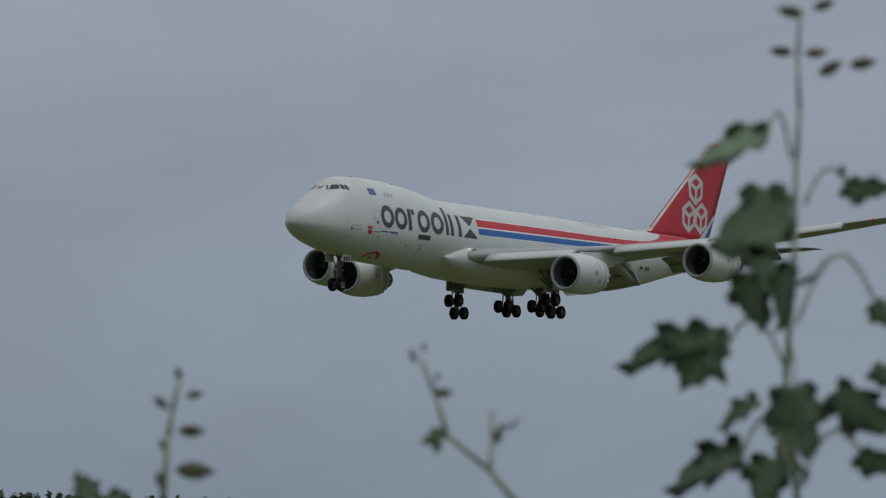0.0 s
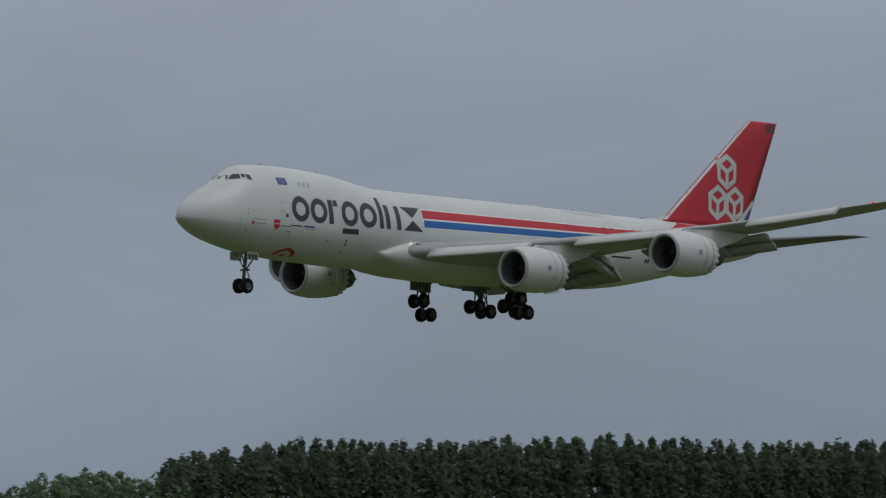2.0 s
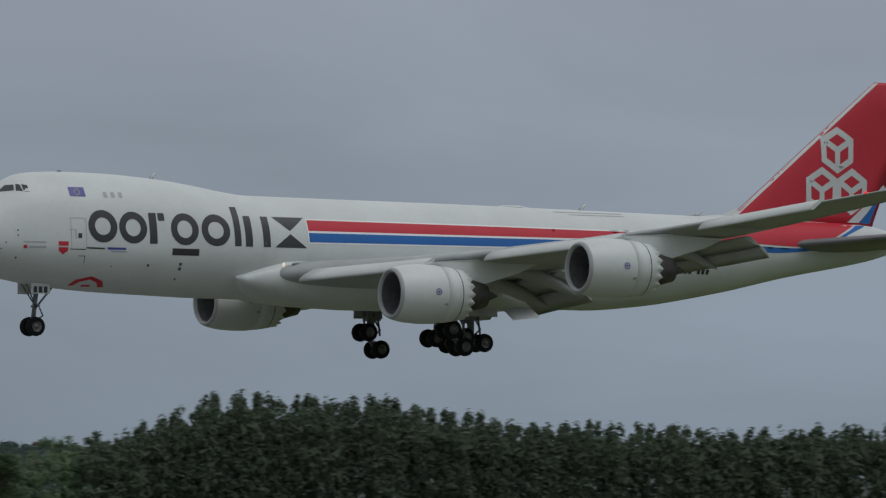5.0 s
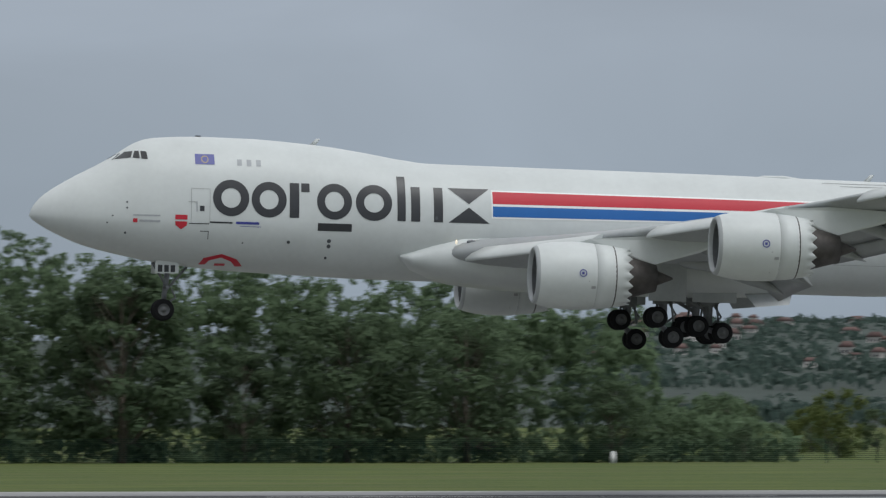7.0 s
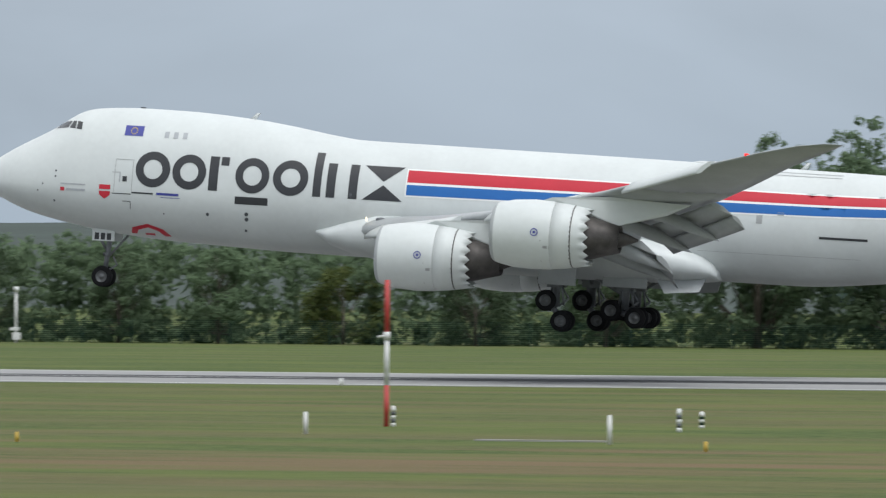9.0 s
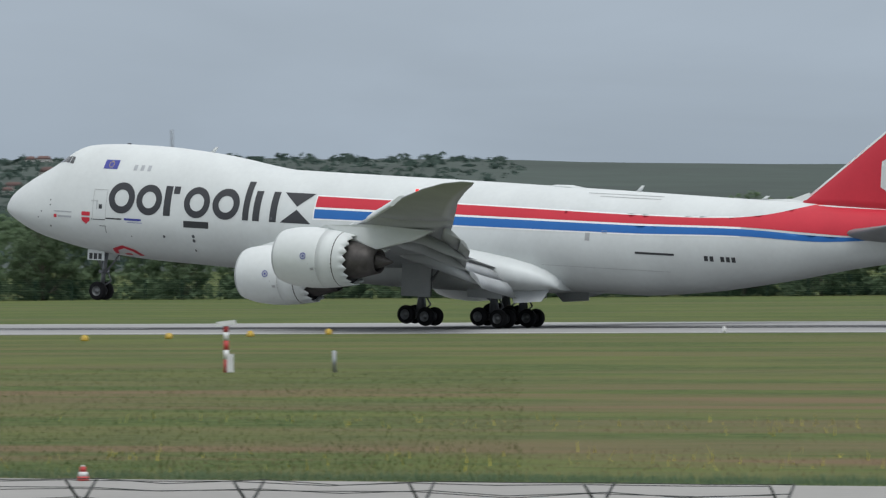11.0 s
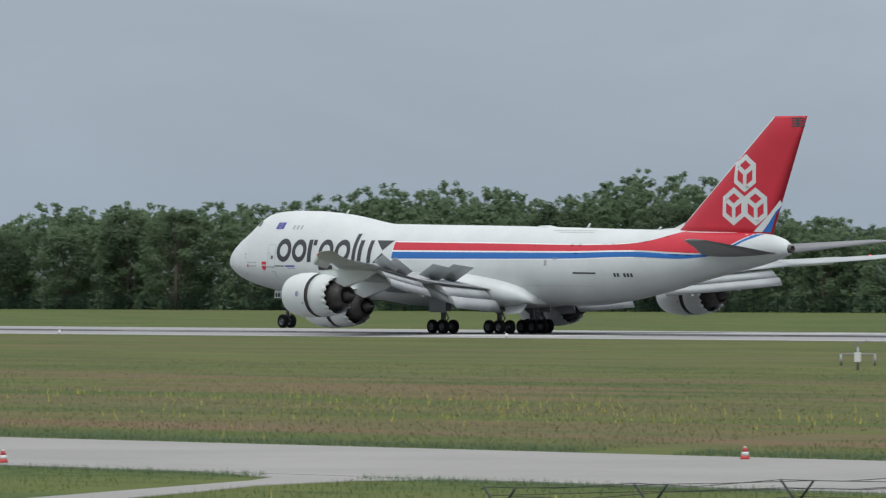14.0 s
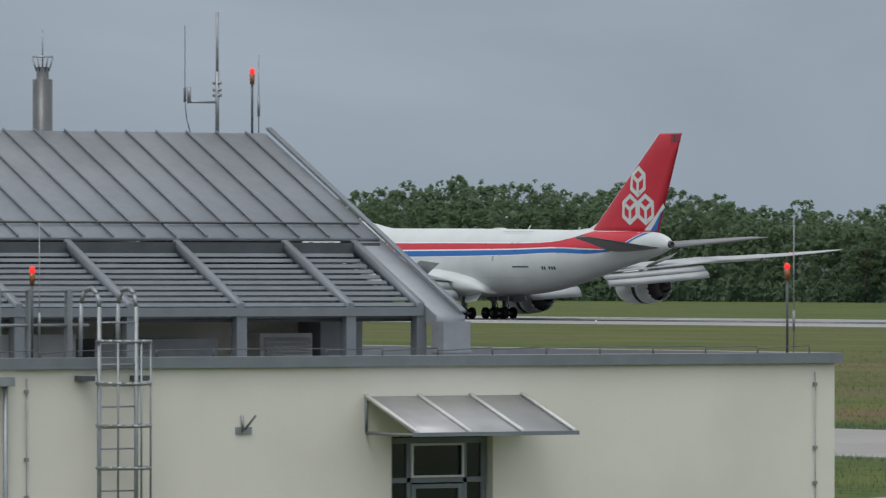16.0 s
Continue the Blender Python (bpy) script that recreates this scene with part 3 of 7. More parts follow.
def build_fin():
    bm = bmesh.new()
    rings = []
    for z in (8.9, 9.6, 11, 13, 15, 17, 18.7, 18.9):
        a, b = fin_edge(z)
        t = 0.095 if z < 18.8 else 0.05
        us = [0, .01, .03, .07, .14, .25, .4, .55, .7, .85, 1.0]
        rings.append([B(a + u * (b - a), foil(u, t) * (b - a), z) for u in us] + [B(a + u * (b - a), -foil(u, t) * (b - a), z) for u in us[-2:0:-1]])
    loft(bm, rings, cap0=True, cap1=True)
    part("fin", bm, M["red"], airplane, "red tail fin")
    bm = bmesh.new()  # dorsal fillet
    loft(bm, [[B(x0, 0, z1), B((x0 + 62) / 2, w, 9.2), B(63.5, 0.3, 9.1), B(63.5, -0.3, 9.1), B((x0 + 62) / 2, -w, 9.2)] for x0, z1, w in ((56.5, 9.22, 0.5), (60.2, 9.42, 0.3), (61.5, 9.9, 0.12))], cap0=True, cap1=True)
    part("dorsal_fillet", bm, M["white"], airplane, "white dorsal fillet")
    decal("leading_edge", [[(fin_edge(z)[0] + 0.02, z) for z in (9.4, 12, 15, 18.85)] + [(fin_edge(z)[0] + 0.3, z) for z in (18.85, 15, 12, 9.4)]], M["white"], airplane, lambda x, z, s: fin_skin(x, z, s, 0.014), "white leading edge", 0.5)
    for cx, cz in ((69.45, 14.10), (68.15, 11.30), (70.70, 11.28)):
        decal("fin_emblem", hexes(cx, cz, 1.53, 0.42), M["white"], airplane, fin_skin, "white hexagon marking", 0.6)
    decal("fin_sweep", [[(70.4, 9.15), (71.4, 9.15), (73.72, 11.45), (73.5, 11.85), (72.2, 10.6)]], M["white"], airplane, fin_skin, "white band sweeping up the fin", 0.5)
    decal("fin_sweep", [[(71.5, 9.15), (72.35, 9.1), (73.0, 10.6), (73.66, 11.35), (73.0, 10.9), (72.2, 9.95)]], M["blue"], airplane, lambda x, z, s: fin_skin(x, z, s, 0.018), "blue band sweeping up the fin", 0.5)
    decal("fin_flag", [rect(74.95, 76.45, 18.0 + 0.22 * k, 18.1 + 0.22 * k) for k in range(4)] + [rect(75.5, 75.8, 18.0, 18.75)], M["darksteel"], airplane, lambda x, z, s: fin_skin(x, z, s, 0.016), "small striped flag", 0.5)
    for side in (1, -1):
        bm = bmesh.new()
        rings = []
        for y, a, b, z in ((0.3, 63.6, 73.6, 7.35), (2.0, 65.4, 74.0, 7.5), (6.0, 69.2, 75.0, 7.95), (10.4, 73.0, 76.1, 8.40), (11.1, 74.2, 76.4, 8.46)):
            us = [0, .02, .07, .15, .3, .5, .75, 1.0]
            t = 0.10 if y < 11 else 0.05
            rings.append([B(a + u * (b - a), side * y, z + foil(u, t) * (b - a)) for u in us] + [B(a + u * (b - a), side * y, z - foil(u, t) * (b - a)) for u in us[-2:0:-1]])
        loft(bm, rings, cap0=True, cap1=True)
        part("tailplane", bm, M["tailshade"], airplane, "grey tailplane, darkened for its shaded underside")


# wing: half-span station, leading edge, trailing edge, height in flight, thickness
WING = [(2.6, 22.6, 40.6, 4.15, .125), (5.0, 25.4, 40.9, 4.50, .115), (8.5, 28.9, 41.2, 4.98, .11), (12.4, 32.6, 42.0, 5.55, .105), (17.0, 36.9, 44.8, 6.35, .10), (21.6, 41.2, 47.7, 7.2, .095), (26.0, 45.3, 50.5, 8.2, .09), (29.8, 48.9, 52.9, 9.15, .085), (32.2, 51.8, 54.8, 9.85, .075), (33.6, 54.0, 56.1, 10.3, .06), (34.2, 55.6, 56.6, 10.5, .04)]


def wing_at(y, k):
    return float(np.interp(y, [w[0] for w in WING], [w[k] for w in WING]))


def build_wing(side):
    pivot = B(31.6, side * 3.0, 4.2)
    us = [0, .006, .02, .05, .1, .18, .3, .45, .6, .8, 1.0]

    def P(y, u, up, lift=0.0):
        a, b, z, t = (wing_at(y, k) for k in (1, 2, 3, 4))
        c = b - a
        return B(a + u * c, side * y, z + up * foil(u, t) * c * (1.15 if up > 0 else 0.75) - 0.02 * c * u + lift) - pivot

    bm = bmesh.new()
    rings = []
    for y in (2.6, 4, 6, 8.5, 10.5, 12.4, 15, 18, 21.6, 24.2):
        rings.append([P(y, u, 1) for u in us] + [P(y, u, -1) for u in us[-2:0:-1]])
    loft(bm, rings, cap0=True, cap1=True)
    wing = part("wing", bm, M["grey"], airplane, "grey swept wing with raked tip", m=Matrix.Translation(pivot))
    bend = Vector(P(24.0, 0.4, 1))  # the outer panel flexes about this line
    bm = bmesh.new()
    rings = []
    for y in (23.9, 25.5, 27, 29.8, 31.2, 32.2, 33, 33.6, 34.2):
        rings.append([P(y, u, 1) - bend for u in us] + [P(y, u, -1) - bend for u in us[-2:0:-1]])
    loft(bm, rings, cap0=True, cap1=True)
    outer = part("outer_wing", bm, M["grey"], wing, "grey outer wing panel with raked tip", m=Matrix.Translation(bend))
    OUTER.append((outer, bend, side))
    # slats: white drooped leading edge panels
    for y0, y1 in ((5.2, 10.9), (13.8, 20.2), (24.2, 29.6)):
        bm = bmesh.new()
        rr = []
        for i in range(7):
            y = y0 + (y1 - y0) * i / 6
            c = wing_at(y, 2) - wing_at(y, 1)
            w, d = max(0.85, 0.10 * c), 0.42
            base = B(wing_at(y, 1), side * y, wing_at(y, 3)) - pivot
            prof = [(0.28 * w, 0.20), (-0.15 * w, 0.16), (-0.62 * w, -0.16), (-0.86 * w, -0.42), (-0.84 * w, -0.56), (-0.6 * w, -0.52), (-0.25 * w, -0.22), (0.2 * w, 0.08)]
            rr.append([base + Vector((px, 0, pz * (0.6 + 0.4 * w))) for px, pz in prof])
        loft(bm, rr, cap0=True, cap1=True)
        if y0 > 24:
            bmesh.ops.translate(bm, verts=bm.verts, vec=-bend)
        part("slat", bm, M["white"], outer if y0 > 24 else wing, "white extended leading edge slat")
    # flaps: two segments each, drooped behind the trailing edge
    for y0, y1, big in ((4.7, 10.4, 1.0), (13.6, 22.4, 0.68)):
        for n, (dx, dz, ch, tilt) in enumerate(((-0.95, -0.22, 2.15, 25), (0.92, -1.10, 1.5, 45))):
            bm = bmesh.new()
            rr = []
            for i in range(5):
                y = y0 + (y1 - y0) * i / 4
                base = B(wing_at(y, 2) + dx * big, side * y, wing_at(y, 3) - 0.2 + dz * big) - pivot
                ca, sa = math.cos(radians(tilt)), math.sin(radians(tilt))
                prof = [(0, 0), (.15, .12), (.45, .14), (1, 0.0), (.5, -.05), (.15, -.08)]
                rr.append([base + Vector(((px * ca + pz * sa * 1.0) * ch * big, 0, (-px * sa + pz * ca) * ch * big)) for px, pz in prof])
            loft(bm, rr, cap0=True, cap1=True)
            part("flap", bm, M["grey"], wing, "grey extended trailing edge flap")
    # flap track fairings
    for y, s in ((6.3, 1.05), (10.0, 1.0), (15.6, 0.85), (19.2, 0.8)):
        bm = bmesh.new()
        rr = []
        x0, z0 = wing_at(y, 2) - 4.6 * s, wing_at(y, 3) - 0.45
        for u, w, hh in ((0, .02, .02), (.12, .28, .34), (.35, .38, .5), (.65, .34, .46), (.88, .16, .24), (1, .01, .03)):
            droop = -0.25 * u - 2.3 * max(0, u - 0.35) ** 1.15
            c = B(x0 + u * 6.4 * s, side * y, z0 + droop * s) - pivot
            rr.append([c + Vector((0, w * s * math.cos(k * math.pi / 5), hh * s * math.sin(k * math.pi / 5))) for k in range(10)])
        loft(bm, rr, cap0=True, cap1=True)
        part("flap_track_fairing", bm, M["grey"], wing, "grey canoe-shaped flap track fairing")
    # spoilers, hinged at their front edge
    for y0, y1 in ((5.0, 7.4), (7.6, 10.2), (14.6, 17.4), (17.7, 20.4)):
        ym = (y0 + y1) / 2
        hinge = Vector(P(ym, 0.74, 1))
        bm = bmesh.new()
        ends = []
        for y in (y0, y1):
            a = Vector(P(y, 0.74, 1)) - hinge + Vector((0, 0, 0.03))
            d = (wing_at(y, 2) - wing_at(y, 1)) * 0.20
            slope = (Vector(P(y, 0.95, 1)) - Vector(P(y, 0.74, 1))).normalized()
            ends.append([a, a + slope * d, a + slope * d + Vector((0, 0, 0.03)), a + Vector((0, 0, 0.06))])
        loft(bm, ends, cap0=True, cap1=True)
        SPOILERS.append((part("spoiler", bm, M["grey"], wing, "grey spoiler panel", m=Matrix.Translation(hinge)), hinge))
    bm = bmesh.new()
    turned(bm, [(-0.12, 0.001), (-0.08, 0.08), (0.05, 0.1), (0.2, 0.02)], 10)
    part("tip_lamp", bm, M["beacon"], outer, "lit red wing tip lamp", m=Matrix.Translation(Vector(P(31.4, 0.03, 1)) - bend + Vector((0, 0, 0.02))))
    bm = bmesh.new()
    turned(bm, [(0.02, 0.001), (0, 0.11), (0.05, 0.13)], 12)
    part("landing_lamp", bm, M["lamp"], airplane, "lit landing lamp in the wing root", m=Matrix.Translation(B(24.0, side * 3.62, 5.0)))
    bm = bmesh.new()
    bmesh.ops.create_icosphere(bm, subdivisions=2, radius=0.19, matrix=Matrix.Diagonal((1.6, 0.4, 0.7, 1)))
    part("lamp_recess", bm, M["gear"], airplane, "dark lamp recess in the wing root", m=Matrix.Translation(B(24.9, side * 3.72, 5.02)))
    WINGS.append((wing, pivot, side))


def build_engine(side, y, x, z, inboard):
    """Fan cowl, sliding reverser sleeve with saw-toothed rim, hot core and pylon."""
    c = B(x, side * y, z)
    bm = bmesh.new()
    turned(bm, [(4.7, 1.25), (5.6, 1.18), (6.3, 0.98), (7.1, 0.78), (7.1, 0.70), (6.4, 0.72)], 32)
    turned(bm, [(6.4, 0.62), (7.2, 0.42), (8.1, 0.06)], 24)
    eng = part("engine", bm, M["soot"], airplane, "grey turbofan engine with saw-toothed rim", m=Matrix.Translation(c))
    bm = bmesh.new()
    turned(bm, [(3.45, 1.86), (3.3, 1.90), (2.2, 1.93), (1.1, 1.86), (0.5, 1.74), (0.22, 1.66)], 40)
    part("fan_cowl", bm, M["white"], eng, "pale grey fan cowl")
    bm = bmesh.new()
    turned(bm, [(0.25, 1.668), (0.08, 1.60), (0.0, 1.50), (0.06, 1.41), (0.25, 1.36)], 40)
    part("intake_lip", bm, M["grey"], eng, "pale grey intake lip")
    bm = bmesh.new()
    turned(bm, [(0.25, 1.36), (0.8, 1.38), (1.7, 1.40)], 40)
    part("intake_duct", bm, M["gear"], eng, "grey intake duct")
    bm = bmesh.new()
    turned(bm, [(0.95, 0.01), (1.2, 0.2), (1.55, 0.38)], 20)
    part("spinner", bm, M["hollow"], eng, "dark fan spinner")
    bm = bmesh.new()  # white comma on the spinner
    loft(bm, [[(1.19 + 0.012 * k, 0.215 * math.cos(a) + 0.03 * k, 0.215 * math.sin(a)) for a in (0.6, 1.2, 1.8, 2.4, 3.0)] for k in (0, 1)], closed=False)
    part("spinner_mark", bm, M["redwhite_w"], eng, "white spinner mark")
    bm = bmesh.new()
    for k in range(18):
        a = 2 * math.pi * k / 18
        for r0, r1 in ((0.36, 1.38),):
            q = [(1.55, r0, a), (1.85, r0, a + 0.22), (1.78, r1, a + 0.30), (1.52, r1, a + 0.02)]
            bm.faces.new([bm.verts.new((px, r * math.cos(t), r * math.sin(t))) for px, r, t in q])
    bmesh.ops.create_circle(bm, cap_ends=True, radius=1.39, segments=32, matrix=Matrix.Translation((1.95, 0, 0)) @ Matrix.Rotation(math.pi / 2, 4, "Y"))
    part("fan", bm, M["hollow"], eng, "dark fan blades")
    bm = bmesh.new()  # cascade ring that shows when the sleeve slides back
    turned(bm, [(3.4, 1.78), (4.6, 1.74)], 40)
    part("cascade", bm, M["soot"], eng, "dark reverser cascade ring")
    bm = bmesh.new()
    prof = [(3.46, 1.84), (3.458, 1.859), (4.1, 1.81), (4.9, 1.68), (5.35, 1.58), (5.34, 1.54), (4.6, 1.64)]
    turned(bm, prof, 72, wave=lambda i, k: (0.30 * abs((k % 4) - 2) / 2 - 0.08) if i in (4, 5) else 0.0)
    SLEEVES.append(part("reverser_sleeve", bm, M["white"], eng, "pale grey sleeve with saw-toothed rim"))
    bm = bmesh.new()
    turned(bm, [(5.0, 1.55), (5.02, 1.2)], 36)
    part("fan_nozzle", bm, M["hollow"], eng, "dark fan nozzle")
    for yy in (1, -1):
        bm = bmesh.new()
        for q in ring_poly(2.6, 0.12, 0.22, 0.22, 0.055, 16) + [rect(2.53, 2.67, 0.05, 0.19)]:
            bm.faces.new([bm.verts.new((px, yy * math.sqrt(max(0, 1.945**2 - pz * pz)), pz)) for px, pz in q])
        part("maker_badge", bm, M["flag"], eng, "round blue badge")
    for yy in (1, -1):
        bm = bmesh.new()
        for q in (rect(2.95, 2.98, -1.5, -0.3), rect(3.1, 3.35, -0.75, -0.6)):
            bm.faces.new([bm.verts.new((px, yy * math.sqrt(max(0, 1.935**2 - pz * pz)), pz)) for px, pz in q])
        part("cowl_joint", bm, M["line"], eng, "cowl joint and latch marks")
    bm = bmesh.new()  # pylon
    yy = wing_at(y, 3) - z
    loft(bm, [[Vector((px, w, pz)) for px, pz, w in ((2.2, 1.75, s * .02), (3.2, 2.1, s * .28), (6.5, yy - 0.15, s * .32), (11.0, yy - 0.35, s * .2), (9.6, yy - 1.0, s * .12), (7.0, 0.75, s * .26), (5.0, 1.15, s * .3))] for s in (-1, 1)], cap0=True, cap1=True)
    part("pylon", bm, M["white"], eng, "pale grey engine pylon")
    ENGINES.append((eng, c, inboard))


def wheel(parent, name, x, y, z, r=0.62, w=0.44):
    """A tyre with its rim, turned about the axle."""
    bm = bmesh.new()
    rot = Matrix.Rotation(math.pi / 2, 4, "Z")
    vs = turned(bm, [(-w / 2, r * 0.55), (-w / 2, r * 0.84), (-w * 0.38, r * 0.96), (0, r), (w * 0.38, r * 0.96), (w / 2, r * 0.84), (w / 2, r * 0.55)], 28)
    bmesh.ops.transform(bm, matrix=rot, verts=bm.verts)
    ob = part(name, bm, M["tyre"], parent, "black rubber tyre", m=Matrix.Translation((x, y, z)))
    bm = bmesh.new()
    for s in (-1, 1):
        turned(bm, [(s * w * 0.46, r * 0.56), (s * w * 0.40, r * 0.50), (s * w * 0.22, r * 0.42), (s * w * 0.2, r * 0.2), (s * w * 0.46, r * 0.17), (s * w * 0.48, 0.001)], 20)
    bmesh.ops.transform(bm, matrix=rot, verts=bm.verts)
    part("rim", bm, M["rim"], ob, "pale metal rim")
    return ob


def build_gear():
    # nose gear
    bm = bmesh.new()
    tube(bm, B(7.9, 0, 3.9), B(7.55, 0, 0.75), 0.17, 0.14, 12)
    tube(bm, B(7.55, -0.62, 0.72), B(7.55, 0.62, 0.72), 0.10, n=10)
    tube(bm, B(8.9, 0, 3.2), B(7.66, 0, 1.75), 0.07, n=8)
    tube(bm, B(6.9, 0.35, 3.4), B(7.7, 0.05, 2.1), 0.05, n=8)
    tube(bm, B(6.9, -0.35, 3.4), B(7.7, -0.05, 2.1), 0.05, n=8)
    tube(bm, B(7.75, -0.5, 2.0), B(7.75, 0.5, 2.0), 0.09, n=8)
    tube(bm, B(8.05, 0, 1.9), B(8.3, 0, 1.4), 0.05, n=8)
    tube(bm, B(8.3, 0, 1.4), B(7.65, 0, 0.95), 0.05, n=8)
    leg = part("nose_leg", bm, M["gear"], airplane, "grey nose gear leg")
    for s in (1, -1):
        wheel(leg, "nose_wheel", 7.55 - MAIN, -s * 0.46, 0.68, 0.63, 0.42)
        bm = bmesh.new()
        box(bm, 6.95 - MAIN, 8.3 - MAIN, -s * 0.95 - 0.03, -s * 0.95 + 0.03, 2.78, 3.5)
        part("gear_door", bm, M["white"], airplane, "white nose gear door")
        bm = bmesh.new()
        for k in range(3):
            box(bm, 7.1 - MAIN + 0.37 * k, 7.36 - MAIN + 0.37 * k, -s * 0.995 - 0.004, -s * 0.995 + 0.004, 2.85, 3.25)
        part("door_code_bar", bm, M["ink"], airplane, "dark code marking on gear door")
    bm = bmesh.new()
    for s in (1, -1):
        turned(bm, [(0.0, 0.001), (0.02, 0.12), (0.15, 0.1)], 12)
    part("taxi_lamp", bm, M["rim"], leg, "unlit taxi lamp", m=Matrix.Translation(B(7.5, 0.3, 2.0)))
    # main gears: two under the wings, two under the body
    for y, x, zt, tilt in ((5.5, 36.1, 4.4, 50), (-5.5, 36.1, 4.4, 50), (1.9, 39.5, 3.0, 14), (-1.9, 39.5, 3.0, 14)):
        bm = bmesh.new()
        tube(bm, B(x, y * 0.96, zt), B(x, y, 0.9), 0.27, 0.22, 12)
        tube(bm, B(x - 1.9, y * 0.92, zt - 0.3), B(x, y, 1.7), 0.11, n=8)
        tube(bm, B(x + 1.3, y * 0.92, zt - 0.3), B(x, y, 1.9), 0.08, n=8)
        tube(bm, B(x, y * 0.55, zt - 0.2), B(x, y, 1.9), 0.11, n=8)
        tube(bm, B(x + 0.35, y, 2.0), B(x + 0.75, y, 1.4), 0.06, n=8)
        tube(bm, B(x + 0.75, y, 1.4), B(x + 0.2, y, 0.95), 0.06, n=8)
        LEGS.append(part("main_leg", bm, M["gear"], airplane, "grey main gear leg"))
        bm = bmesh.new()
        tube(bm, (-0.85, 0, 0), (0.85, 0, 0), 0.17, n=10)
        for ax in (-0.74, 0.74):
            tube(bm, (ax, -0.75, 0), (ax, 0.75, 0), 0.11, n=10)
        at0 = B(x, y, 0.66)
        bogie = part("bogie", bm, M["gear"], airplane, "four-wheel bogie beam", m=Matrix.Translation(at0))
        for ax in (-0.74, 0.74):
            for s in (1, -1):
                wheel(bogie, "main_wheel", ax, s * 0.56, 0)
        BOGIES.append((bogie, at0, tilt))
        bm = bmesh.new()
        if abs(y) > 4:
            d = math.copysign(1, y)
            box(bm, x - 1.2 - MAIN, x + 1.0 - MAIN, -(y + d * 0.55) - 0.04, -(y + d * 0.55) + 0.04, 1.9, 4.3)
        else:
            d = math.copysign(1, y)
            box(bm, x - 1.4 - MAIN, x + 1.2 - MAIN, -(y + d * 1.05) - 0.04, -(y + d * 1.05) + 0.04, 1.95, 2.7)
            loft(bm, [[B(x + 1.6, y + d * yy, 2.7), B(x + 4.6, y + d * yy, 2.75), B(x + 4.3, y + d * (yy + 0.5), 1.95), B(x + 2.3, y + d * (yy + 0.6), 1.75)] for yy in (0.7, 0.76)], cap0=True, cap1=True)
        part("gear_door", bm, M["grey"], airplane, "pale grey main gear door")
        bm = bmesh.new()
        box(bm, x - 0.55 - MAIN, x + 0.5 - MAIN, -y * 0.97 - 0.32, -y * 0.97 + 0.32, 2.0, zt)
        tube(bm, B(x - 0.3, y - 0.3, 2.2), B(x - 0.45, y - 0.3, 0.95), 0.07, n=6)
        tube(bm, B(x + 0.35, y + 0.3, 2.3), B(x + 0.55, y + 0.3, 1.0), 0.07, n=6)
        LEGS.append(part("gear_housing", bm, M["gear"], airplane, "dark grey gear housing with hoses"))


WINGS, ENGINES, SPOILERS, SLEEVES, BOGIES, LEGS, OUTER = [], [], [], [], [], [], []
build_fuselage()
build_fin()
for sd_ in (1, -1):
    build_wing(sd_)
    build_engine(sd_, 12.4, 26.9, 3.05, True)
    build_engine(sd_, 21.6, 35.4, 4.75, False)
build_gear()

# ---- the airfield ----
def plane_xy(name, x0, x1, y0, y1, z, material, label, category, kind="structure", nx=1, ny=1):
    bm = bmesh.new()
    vs = [[bm.verts.new((x0 + (x1 - x0) * i / nx, y0 + (y1 - y0) * j / ny, z)) for j in range(ny + 1)] for i in range(nx + 1)]
    for i in range(nx):
        for j in range(ny):
            bm.faces.new((vs[i][j], vs[i + 1][j], vs[i + 1][j + 1], vs[i][j + 1]))
    return thing(name, label, category, kind=kind, bm=bm, material=material)


plane_xy("ground", -4900, 4900, -4900, 4900, 0.0, M["grass"], "flat airfield grass, olive green with worn reddish bands", "ground", nx=8, ny=8)


def slab(name, x0, x1, y0, y1, top, material, label, category, kind="structure"):
    bm = bmesh.new()
    box(bm, x0, x1, y0, y1, -0.3, top)
    return thing(name, label, category, kind=kind, bm=bm, material=material)


slab("runway", -2600, 235, 386.5, 446.5, 0.03, M["asphalt"], "long grey asphalt runway with white edge lines", "runway")
slab("road", -700, 400, 114.1, 134.1, 0.03, M["concrete"], "pale concrete service road along the fence", "road")
slab("taxiway", -24, 300, 381.8, 386.4, 0.026, M["concrete"], "pale concrete strip beside the runway", "taxiway")
bm = bmesh.new()  # narrow path that leaves the road towards the building
loft(bm, [[(x, y, z) for x, y in ((-144.5, 114.0), (-139.5, 112.2), (-137.5, 109.9), (-133.4, 103.2), (-126.5, 92.0), (-124.6, 93.2), (-131.5, 103.6), (-134.4, 107.6), (-136.0, 112.0), (-135.0, 114.0))] for z in (-0.2, 0.026)], cap0=True, cap1=True)
thing("path", "narrow pale concrete path leaving the road", "path", kind="structure", bm=bm, material=M["concrete"])
for y, w in ((388.2, 0.9), (444.6, 0.9)):
    slab("trim_edge_line", -2600, 232, y - w / 2, y + w / 2, 0.036, M["mark"], "white runway edge line", "line")
slab("trim_tyre_marks", -1500, 260, 410.5, 423.0, 0.034, M["rubber"], "dark tyre rubber streaks on the runway", "tyre marks")
for k in range(40):
    slab("trim_centre_dash", -1500 + 60 * k, -1470 + 60 * k, 416.1, 417.0, 0.040, M["mark"], "white runway centre dash", "line")
